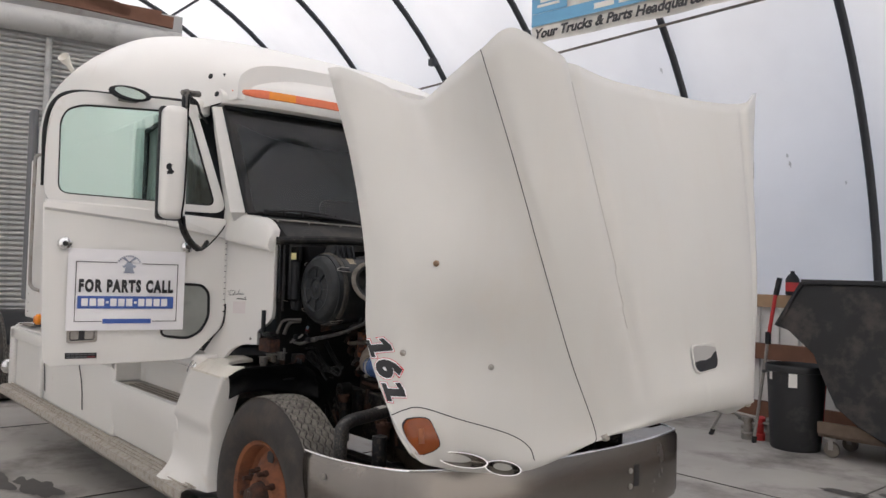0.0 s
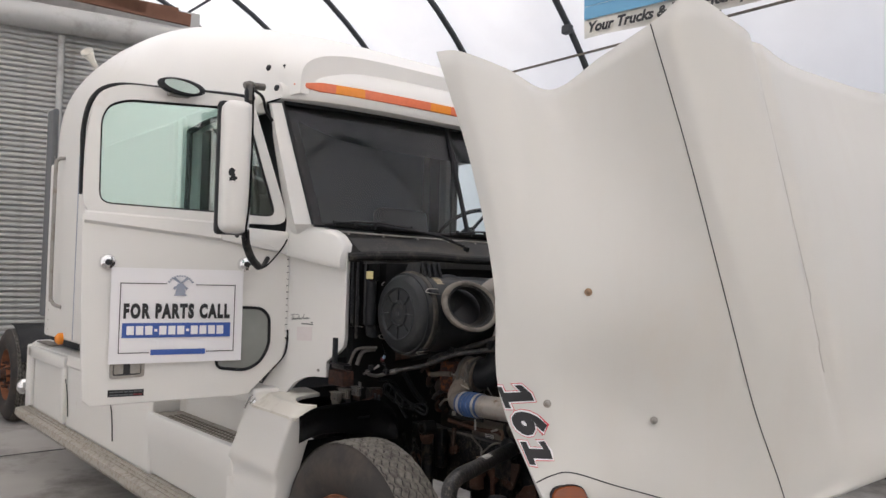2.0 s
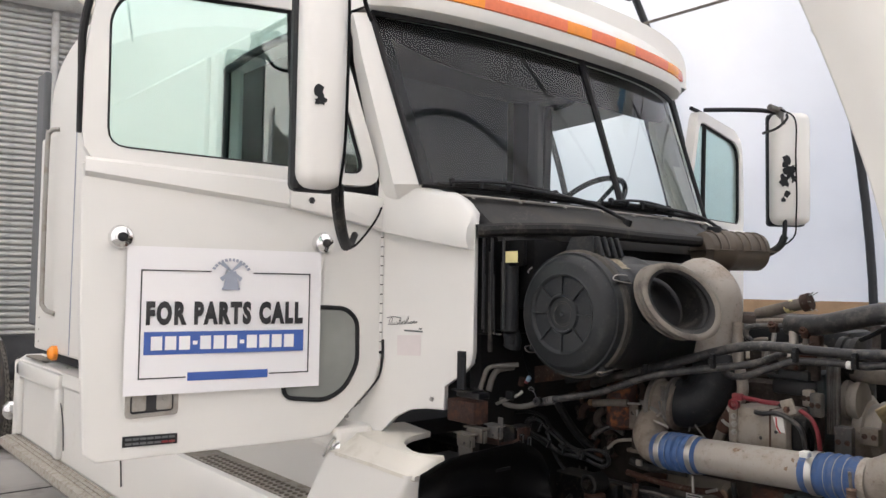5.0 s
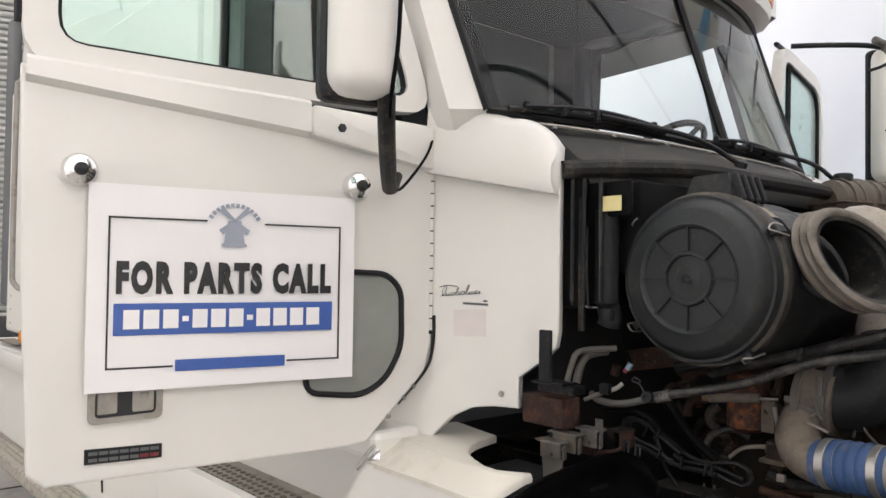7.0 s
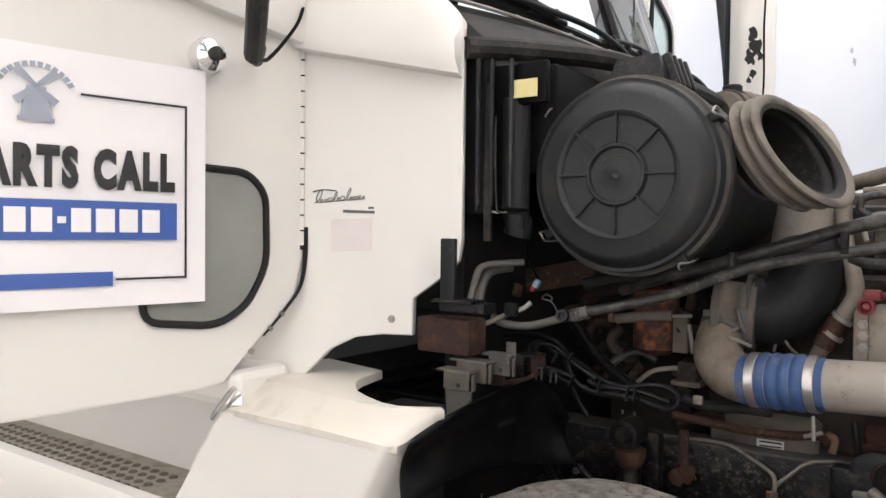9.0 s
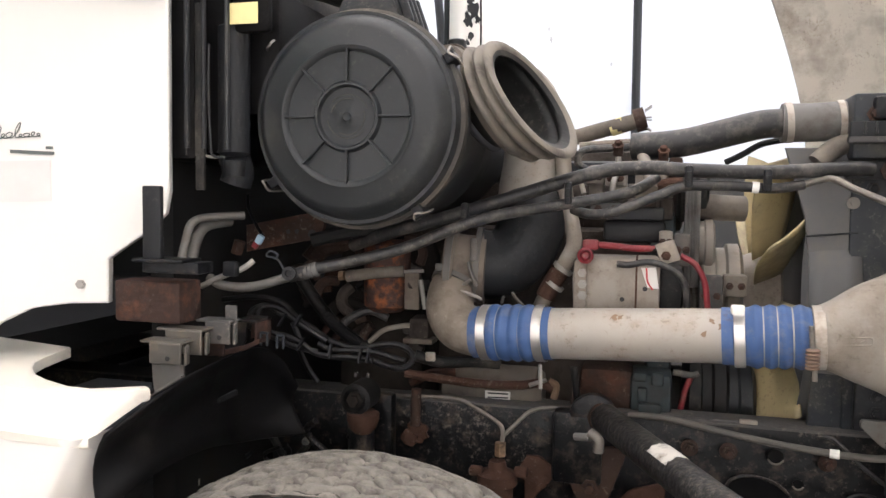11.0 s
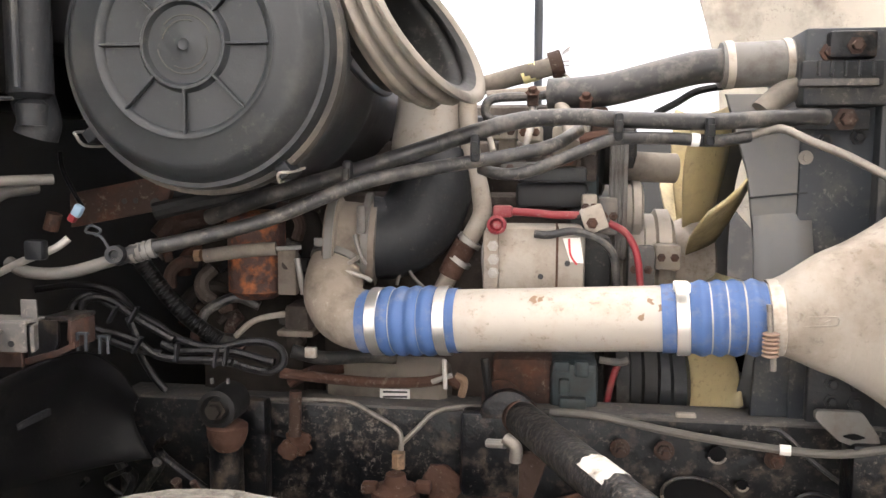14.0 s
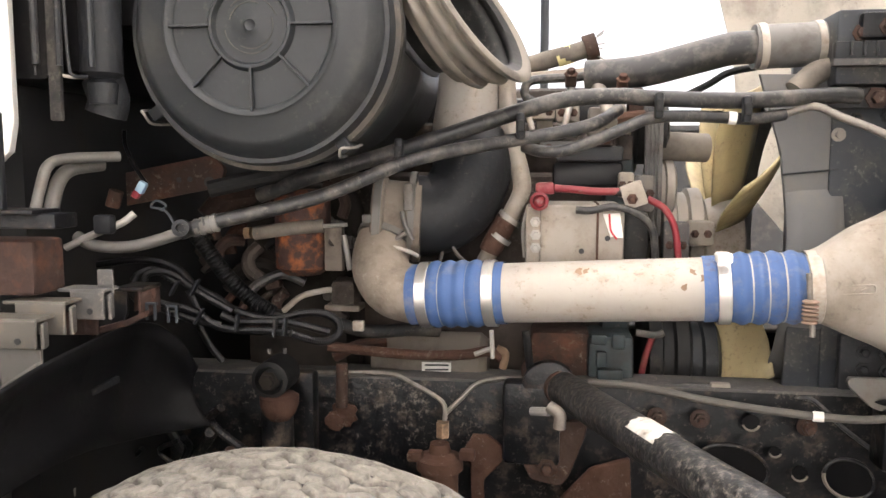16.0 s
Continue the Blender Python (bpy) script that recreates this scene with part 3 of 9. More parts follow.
def banner():
    o = Vector((-6.42, 6.55, 4.40))
    u = Vector((0.99, 0.12, 0)).normalized()
    m = upright(o, u)
    bm = B()
    rows = [[m @ Vector((x * 0.26, y * 0.17, 0.02 * math.sin(x * 1.7) + 0.012 * math.sin(x * 0.8 + y))) for x in range(13)] for y in range(6)]
    grid(bm, rows)
    part("sheet", bm, BANNER, ban)
    bm = B()
    plate(bm, [(0.02, 0.19), (3.0, 0.19), (3.0, 0.33), (0.02, 0.33)], m @ Matrix.Translation((0, 0, 0.045)), 0.002)
    part("stripe", bm, BANNERBLUE, ban, "blue printed stripe")
    bm = B()
    plate(bm, [(0.02, 0.335), (0.5, 0.335), (0.5, 0.82), (0.02, 0.82)], m @ Matrix.Translation((0, 0, 0.045)), 0.002)
    part("panel", bm, BANNERBLUE, ban, "blue printed panel")
    for x0, y0, w, h in ((0.1, 0.4, 0.3, 0.03), (0.14, 0.45, 0.22, 0.1), (0.2, 0.56, 0.1, 0.2), (0.85, 0.23, 0.24, 0.06), (1.15, 0.23, 0.24, 0.06), (1.6, 0.23, 0.24, 0.06), (1.95, 0.23, 0.24, 0.06)):
        bm = B()
        plate(bm, [(x0, y0), (x0 + w, y0), (x0 + w, y0 + h), (x0, y0 + h)], m @ Matrix.Translation((0, 0, 0.05)), 0.002)
        part("printed_bar", bm, BANNER, ban, "pale printed bar")
    lettering("lettering", "Your Trucks & Parts Headquarters", 0.15, m @ Matrix.Translation((1.13, 0.09, 0.052)), INKHOLE, ban, width=2.1, bold=0.006, shear=0.25)


banner()

# ---- the truck ----
truck = thing("truck", "white road tractor with sleeper cab, hood tipped open, doors open", "truck", at=(-6.0, CY, 0))


def mirrored(y, side):
    return y if side < 0 else 2 * CY - y


# roof, visor and sleeper shell
def roof():
    keys = [(-4.72, 0.96, 2.75, 3.02), (-4.85, 1.02, 2.73, 3.09), (-5.2, 1.08, 2.71, 3.25),
            (-6.0, 1.14, 2.70, 3.49), (-6.8, 1.18, 2.70, 3.66), (-7.8, 1.19, 2.70, 3.71), (-8.5, 1.18, 2.70, 3.60), (-8.75, 1.13, 2.70, 3.3)]
    pts = curve([(a, b, c) for a, b, c, d in keys], 4)
    tops = [p.x for p in curve([(d, 0, 0) for a, b, c, d in keys], 4)]
    bm = B()
    rows = []
    for p, zt in zip(pts, tops):
        row = []
        for k in range(33):
            a = math.pi * k / 32
            c, s = math.cos(a), math.sin(a)
            e = 0.5
            row.append((p.x, CY - p.y * math.copysign(abs(c) ** e, c), p.z + (zt - p.z) * abs(s) ** e))
        rows.append(row)
    g = grid(bm, rows)
    bm.faces.new(g[0])
    bm.faces.new(g[-1])
    return part("roof", bm, WHITE, truck, "white raised fibreglass roof", smooth=True, angle=50)


roof()


def visor():
    bm = B()
    rows = []
    for z, f in ((2.695, -0.14), (2.69, 0.0), (2.70, 0.03), (2.73, 0.042), (2.80, 0.035), (2.85, 0.01), (2.91, -0.06), (2.96, -0.16), (3.0, -0.28), (3.04, -0.42)):
        rows.append([(-4.60 + f - 0.16 * d * d - 0.08 * d ** 8, CY + d * 1.02, 2.69 + (z - 2.69) * (1 - 0.45 * d ** 6) + 0.03 * d * d) for d in [k / 16 - 1 for k in range(33)]])
    grid(bm, rows)
    return part("visor", bm, WHITE, truck, "white moulded visor lip", smooth=True)


visor_ob = visor()


def light_bar():
    segs = ((-0.98, -0.78, REDLENS), (-0.78, -0.62, AMBER), (-0.62, -0.2, REDLENS), (-0.2, -0.05, AMBER), (-0.05, 0.12, REDLENS), (0.12, 0.28, AMBER),
            (0.28, 0.62, REDLENS), (0.62, 0.78, AMBER), (0.78, 0.98, REDLENS))
    for a, b, mat in segs:
        bm = B()
        rows = []
        for off, dz in ((0.0, 0.027), (0.012, 0.024), (0.016, 0.0), (0.012, -0.024), (0.0, -0.027)):
            row = []
            for k in range(9):
                d = a + (b - a) * k / 8
                taper = min(1.0, (1.0 - abs(d)) * 6 + 0.1)
                row.append((-4.563 + off - 0.16 * d * d - 0.06 * d ** 8, CY + d * 1.0, 2.775 + dz * taper + 0.025 * d * d))
            rows.append(row)
        grid(bm, rows)
        part("marker_lens", bm, mat, visor_ob, "amber marker lamp" if mat is AMBER else "faded red trim strip", smooth=True)


light_bar()


# sleeper and cab walls
def cab_walls():
    for side in (-1, 1):
        y = mirrored(1.90, side)
        m = upright((0, y, 0), (1, 0), 1)
        bm = B()
        box(bm, (-7.3, mirrored(1.93, side), 1.96), (2.9, 0.06, 1.54), 0.02)
        s = part("sleeper_side", bm, WHITE, truck, "white riveted sleeper side panel")
        bm = B()
        lathe(bm, (0, 0, 0), (0, side, 0), [(0, 0.008), (0.003, 0.005), (0.004, 0)], 8)
        rivet = part("rivet", bm, STEEL, s)
        rivet.location = (-8.62, mirrored(1.899, side), 2.78)
        for x in (-7.85, -6.6, -8.62):
            for k in range(18):
                shared("rivet", rivet.data, s, Matrix.Translation((x, mirrored(1.899, side), 1.25 + k * 0.085)))
        bm = B()
        box(bm, (-7.85, mirrored(1.898, side), 1.96), (0.012, 0.004, 1.5))
        part("panel_seam", bm, GREYINK, s)
        # door opening surround: rear post, sill and the seal round it
        bm = B()
        box(bm, (-5.82 if side < 0 else -5.88, mirrored(1.99, side), 1.95 if side < 0 else 2.04), (0.1, 0.14, 1.6 if side < 0 else 1.8), 0.03)
        box(bm, (-5.3, mirrored(2.02, side), 1.16), (1.06, 0.16, 0.08), 0.02)
        box(bm, (-5.42, mirrored(2.02, side), 2.72 if side < 0 else 2.91), (0.84, 0.14, 0.1), 0.02)
        part("door_surround", bm, WHITE if side < 0 else GREYCABIN, truck, "white door opening surround" if side < 0 else "grey trimmed door opening")
        bm = B()
        top = 0.0 if side < 0 else 0.19
        pts = [(-4.83, 1.25), (-4.83, 2.0), (-4.93, 2.45 + top / 2), (-5.05, 2.66 + top), (-5.7, 2.66 + top), (-5.76 - top * 0.3, 2.5 + top), (-5.76 - top * 0.3, 1.3), (-5.6, 1.22), (-4.83, 1.25)]
        tube(bm, [(x, mirrored(1.965, side), z) for x, z in pts], 0.018, 8, 4)
        part("door_seal", bm, SEAL, truck, "black rubber door seal", smooth=True)
    bm = B()
    box(bm, (-8.73, CY, 1.96), (0.06, 2.3, 1.54), 0.02)
    part("sleeper_back", bm, WHITE, truck, "white sleeper rear wall")
    for y in (1.93, 2 * CY - 1.93):
        bm = B()
        box(bm, (-8.86, y, 2.3), (0.22, 0.05, 1.9), 0.02)
        part("side_extender", bm, GREYCABIN, truck, "grey rubber-edged side extender")
    bm = B()
    box(bm, (-6.8, CY, 1.14), (3.9, 2.2, 0.06))
    part("cab_floor", bm, DARKCABIN, truck)
    # cabin lining
    bm = B()
    box(bm, (-6.05, CY, 2.04), (0.05, 1.9, 1.73))
    part("curtain", bm, CURTAIN, truck, "dark grey sleeper curtain")
    bm = B()
    box(bm, (-5.4, CY, 2.90), (1.15, 2.0, 0.03))
    part("headliner", bm, DARKCABIN, truck)
    for side in (-1, 1):
        yy = mirrored(2.55, side)
        st = part("seat", (lambda b: (box(b, (-5.5, yy, 1.55), (0.5, 0.5, 0.16), 0.05), b)[1])(B()), DARKCABIN, truck, "dark cloth air-ride seat", smooth=True)
        bm = B()
        box(bm, (-5.74, yy, 1.95), (0.13, 0.48, 0.72), 0.06, rot=Matrix.Rotation(radians(-8), 3, "Y"))
        part("backrest", bm, DARKCABIN, st, smooth=True)
        bm = B()
        box(bm, (-5.5, yy, 1.31), (0.3, 0.3, 0.34), 0.03)
        part("seat_base", bm, DARKCABIN, st)
    # dark trim round the far door opening
    bm = B()
    o_ = rounded([(-6.1, 1.15), (-4.70, 1.15), (-4.78, 2.05), (-5.02, 3.0), (-6.1, 3.0)], 0.01, 5)
    i_ = rounded([(-5.81, 1.35), (-4.86, 1.35), (-4.90, 2.1), (-5.12, 2.83), (-5.81, 2.87)], 0.13, 5)
    ring_plate(bm, o_, i_, upright((0, 4.17, 0), (1, 0)), 0.03)
    part("opening_trim", bm, DARKCABIN, truck, "dark trim round the far door opening", smooth=True)
    # dash and steering wheel
    bm = B()
    box(bm, (-4.78, CY, 1.85), (0.44, 1.56, 0.3), 0.08)
    part("dashboard", bm, GREYCABIN, truck, "dull grey dashboard", smooth=True)
    wheel_m = Matrix.Translation((-5.03, 3.62, 2.11)) @ Matrix.Rotation(radians(-38), 4, "Y")
    bm = B()
    tube(bm, [wheel_m @ Vector((0.22 * math.cos(a), 0.22 * math.sin(a), 0)) for a in [k * math.pi / 12 for k in range(25)]], 0.014, 8, 2)
    for a in (0.2, 2.3, 4.1):
        cyl(bm, wheel_m @ Vector((0, 0, -0.03)), wheel_m @ Vector((0.22 * math.cos(a), 0.22 * math.sin(a), 0)), 0.012, seg=8)
    lathe(bm, wheel_m @ Vector((0, 0, -0.06)), wheel_m.to_3x3() @ Vector((0, 0, 1)), [(0, 0.05), (0.05, 0.06), (0.06, 0)], 16)
    part("steering_wheel", bm, BLACK, truck, "black two-spoke steering wheel", smooth=True)


cab_walls()


# windscreen, pillars, cowl
def screen_point(s, h):
    """s: -1 to 1 across, h: 0 at the cowl, 1 at the visor."""
    half = 0.93 + 0.06 * h
    d = s * half
    x = (-4.43 - 0.22 * h) - (0.165 + 0.025 * h) * abs(s) ** 2.4
    z = 2.03 + 0.66 * h + 0.02 * s * s
    return Vector((x, CY + d, z))


def windscreen():
    bm = B()
    grid(bm, [[screen_point(k / 12 - 1, h / 6) for k in range(25)] for h in range(7)])
    ob = part("windscreen", bm, SCREEN, truck, "dark tinted two-piece curved windscreen", smooth=True)
    ob.visible_shadow = False
    bm = B()
    for side in (-1, 1):
        line = [screen_point(side, h / 8) for h in range(9)]
        tube(bm, line, 0.012, 6, 1)
    tube(bm, [screen_point(k / 10 - 1, 0) for k in range(21)], 0.012, 6, 1)
    tube(bm, [screen_point(k / 10 - 1, 1) + Vector((0, 0, 0.004)) for k in range(21)], 0.014, 6, 1)
    part("screen_seal", bm, SEAL, ob)
    bm = B()
    tube(bm, [screen_point(0, h / 8) + Vector((0.004, 0, 0)) for h in range(9)], 0.014, 6, 1)
    part("centre_strip", bm, SEAL, ob, "black centre strip")
    # dark sheet inside the top, standing in for the visor's dark reflection
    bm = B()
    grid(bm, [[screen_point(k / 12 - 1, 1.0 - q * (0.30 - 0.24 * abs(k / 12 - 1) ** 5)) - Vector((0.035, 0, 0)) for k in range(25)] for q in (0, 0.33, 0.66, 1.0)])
    part("visor_reflection", bm, SCREENBLACK, truck, "black band standing in for the visor's dark reflection", smooth=True)
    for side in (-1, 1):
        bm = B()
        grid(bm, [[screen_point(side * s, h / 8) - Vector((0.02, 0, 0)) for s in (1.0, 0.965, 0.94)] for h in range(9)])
        part("pillar_trim", bm, SCREENBLACK, truck, "black trim inside the screen pillar", smooth=True)
        # a pillar from the roof down to the flare over the panel
        rows = []
        for h in [k / 8 for k in range(-1, 9)]:
            p = screen_point(side * 1.0, max(h, 0.0))
            if h < 0:
                p = p + Vector((-0.03, -side * 0.06, -0.05))
            q = Vector((-4.775 - 0.235 * max(0, h - 0.0) * 0.9, mirrored(2.105 - 0.02 * h, side), p.z))
            if h > 0.8:
                q.x += 0.02
            mid = (p + q) / 2 + Vector((0.02, side * 0.045, 0))
            inn = Vector((q.x + 0.01, q.y - side * 0.08, q.z))
            rows.append([p + Vector((-0.03, -side * 0.04, 0)), p, p * 0.7 + q * 0.3 + Vector((0.012, side * 0.025, 0)), mid, p * 0.25 + q * 0.75 + Vector((0.008, side * 0.03, 0)), q, inn])
        bm = B()
        grid(bm, rows)
        part("pillar", bm, WHITE, truck, "white windscreen pillar", smooth=True)


windscreen()

PANEL_O, PANEL_U = Vector((-4.76, 2.11, 0)), Vector((0.911, 0.413, 0))


def within_panels(p):
    """Keeps a point of the cowl between the two side panels."""
    edge = PANEL_O.y + (p.x - PANEL_O.x) * PANEL_U.y / PANEL_U.x + 0.07
    return Vector((p.x, min(max(p.y, edge), 2 * CY - edge), p.z))


def cowl():
    for side in (-1, 1):
        o = Vector((PANEL_O.x, mirrored(PANEL_O.y, side), 0))
        u = Vector((PANEL_U.x, -side * PANEL_U.y, 0))
        m = upright(o, u)
        out = [(0.0, 1.90), (0.0, 1.42), (-0.02, 1.36), (-0.14, 1.21), (-0.13, 1.165), (0.0, 1.158), (0.03, 1.19), (0.07, 1.23), (0.13, 1.26), (0.19, 1.268), (0.258, 1.268), (0.26, 1.348),
               (0.33, 1.40), (0.358, 1.43), (0.365, 1.47), (0.365, 1.90)]
        bm = B()
        plate(bm, out, m, 0.03 if side < 0 else -0.03, 0.004)
        p = part("side_panel", bm, WHITE, truck, "white cowl side panel with small decals")
        # flare above it
        lip = curve([(-0.005, 2.34, 0), (0.035, 2.265, 0), (0.072, 2.195, 0), (0.115, 2.115, 0), (0.168, 2.054, 0), (0.225, 2.026, 0), (0.275, 2.018, 0), (0.328, 1.985, 0), (0.362, 1.942, 0)], 4)
        nrm = Vector((u.y, -u.x, 0)) if side < 0 else Vector((-u.y, u.x, 0))
        rows = []
        for q in lip:
            t = (q.x + 0.005) / 0.367
            base, up = o + u * q.x, Vector((0, 0, 1))
            swell = min(1, max(0, (2.36 - q.y) / 0.42)) ** 1.5
            zb = 1.89 - 0.07 * t
            back = u * (-0.012 * t ** 5)
            rows.append([base - nrm * 0.05 + up * (q.y + 0.006), base + nrm * 0.004 * swell + up * q.y, base + nrm * 0.024 * swell + up * (q.y - 0.02), base + back + nrm * (0.036 * swell) + up * (q.y * 0.6 + zb * 0.4),
                         base + back * 0.6 + nrm * (0.035 + 0.02 * t) + up * (zb + 0.03), base + nrm * (0.03 + 0.015 * t) + up * zb, base - nrm * 0.02 + up * (zb - 0.004)])
        bm = B()
        g = grid(bm, rows)
        bm.faces.new(g[-1])
        part("flare", bm, WHITE, p, "white moulded cowl flare", smooth=True, angle=50)
        # the piano hinge
        for k in range(14):
            z = 1.46 + k * 0.034
            bm = B()
            cyl(bm, o + Vector((0, 0, z)) + u * 0.008 + Vector((0, side * 0.006, 0)), o + Vector((0, 0, z + 0.0305)) + u * 0.008 + Vector((0, side * 0.006, 0)), 0.007, seg=8)
            part("hinge", bm, WHITE, p, "white piano hinge knuckle")
        bm = B()
        cyl(bm, o + Vector((0, side * 0.006, 1.45)) + u * 0.008, o + Vector((0, side * 0.006, 1.935)) + u * 0.008, 0.0062, seg=8)
        part("hinge_gap", bm, SEAL, p)
        bm = B()
        bolt(bm, o + u * 0.212 + Vector((0, 0, 1.303)) + Vector((u.y, -u.x, 0)) * (1 if side < 0 else -1) * 0.001, Vector((u.y, -u.x, 0)) * (1 if side < 0 else -1), 0.006)
        part("screw", bm, STEEL, p)
        if side < 0:
            mm = m @ Matrix.Translation((0, 0, 0.002))
            bm = B()
            # cursive strokes: leaning loops of uneven height along a rising line
            wave = []
            tall = (0.028, 0.007, 0.006, 0.009, 0.021, 0.008, 0.010, 0.027, 0.006, 0.007, 0.009, 0.006)
            for k in range(12 * 12 + 1):
                t = k / 144
                n, ph = min(11, k // 12), (k % 12) / 12 * 2 * math.pi
                y = 1.553 + 0.010 * t + tall[n] * (0.5 - 0.5 * math.cos(ph))
                wave.append(mm @ Vector((0.034 + 0.112 * t + 0.0045 * math.sin(ph) * (1.0 if n % 3 else 1.6) + 0.4 * (y - 1.553), y, 0)))
            tube(bm, wave, 0.0009, 4, 1)
            tube(bm, [mm @ Vector((0.030, 1.578, 0)), mm @ Vector((0.055, 1.583, 0)), mm @ Vector((0.085, 1.58, 0))], 0.0012, 4, 3)
            plate(bm, [(0.10, 1.533), (0.172, 1.531), (0.172, 1.537), (0.10, 1.539)], mm, 0.001)
            plate(bm, [(0.158, 1.541), (0.170, 1.541), (0.170, 1.546), (0.158, 1.546)], mm, 0.001)
            part("decal", bm, SCRIPT, p, "small dark script decal")
            bm = B()
            plate(bm, [(0.073, 1.447), (0.166, 1.450), (0.166, 1.522), (0.073, 1.518)], mm, 0.0008)
            part("sticker", bm, PINKISH, p, "pale peeling paper sticker")
    # grey plastic cowl top
    rows = []
    for x0, z in ((0.0, 2.02), (0.02, 2.0), (0.06, 1.988), (0.13, 1.93), (0.17, 1.91), (0.18, 1.84)):
        rows.append([within_panels(screen_point(k / 12 - 1, 0) + Vector((x0 * (1 - 0.25 * abs(k / 12 - 1) ** 2), 0, z - 2.03 - 0.03 * (k / 12 - 1) ** 2))) for k in range(25)])
    bm = B()
    grid(bm, rows)
    c = part("cowl_top", bm, COWL, truck, "dark grey plastic cowl cover", smooth=True)
    bm = B()
    tube(bm, [within_panels(screen_point(k / 10 - 1, 0) + Vector((0.03, 0, -0.028))) for k in range(1, 20)], 0.005, 6, 1)
    part("drip_strip", bm, STEEL, c, "bright trim strip under the screen")
    for k in range(9):
        p = within_panels(screen_point(k / 4.6 - 0.87, 0) + Vector((0.062, 0, -0.04)))
        bm = B()
        lathe(bm, p, (0.5, 0, 0.8), [(0, 0.008), (0.004, 0.006), (0.005, 0)], 10)
        part("cowl_screw", bm, STEEL, c)
    bm = B()
    box(bm, (-4.50, CY, 1.36), (0.05, 1.5, 1.13))
    part("firewall", bm, FLOORDARK, truck, "grimy black firewall")
    # bulkhead seal bar along the cowl
    bm = B()
    tube(bm, [(-4.43, 2.27, 1.885), (-4.36, 2.4, 1.895), (-4.25, 2.62, 1.90), (-4.2, 2.9, 1.89), (-4.2, 3.3, 1.89), (-4.3, 3.7, 1.89)], 0.024, 10, 5)
    part("cowl_seal", bm, RUBBER, truck, "thick black cowl seal", smooth=True)
    # wipers
    for y0, y1 in ((2.98, 2.38), (3.72, 3.12)):
        a = Vector((-4.33, y0, 1.965))
        s1 = (y1 - CY) / 0.93
        tip = screen_point(s1 + 0.1, 0.03) + Vector((0.034, 0, 0))
        bm = B()
        tube(bm, [a, a * 0.6 + tip * 0.4 + Vector((0.02, 0, 0.02)), tip], 0.008, 8, 6)
        lathe(bm, a - Vector((0, 0, 0.03)), (0.4, 0, 0.9), [(0, 0.02), (0.035, 0.018), (0.04, 0)], 12)
        w = part("wiper", bm, BLACK, truck, "black windscreen wiper parked", smooth=True)
        bm = B()
        tube(bm, [screen_point(s1 - 0.19 + k * 0.071, 0.008 + 0.012 * math.sin(k * 0.4)) + Vector((0.02, 0, 0.0)) for k in range(9)], 0.008, 6, 2)
        part("blade", bm, RUBBER, w)
        bm = B()
        tube(bm, [screen_point(s1 - 0.15 + k * 0.061, 0.015 + 0.027 * math.sin(k * math.pi / 8)) + Vector((0.034, 0, 0.004)) for k in range(9)], 0.006, 6, 2)
        for k in range(5):
            q = screen_point(s1 - 0.14 + k * 0.115, 0.022) + Vector((0.028, 0, 0))
            box(bm, q, (0.02, 0.014, 0.03), 0.004)
        part("blade_frame", bm, BLACK, w, "black jointed blade frame")


cowl()


# doors: s from the hinge outwards, z up
CABINGLASS = material("smoky_glass", (0.24, 0.25, 0.235), 0.06, vary=0.3, scale=5, coat=0.6)


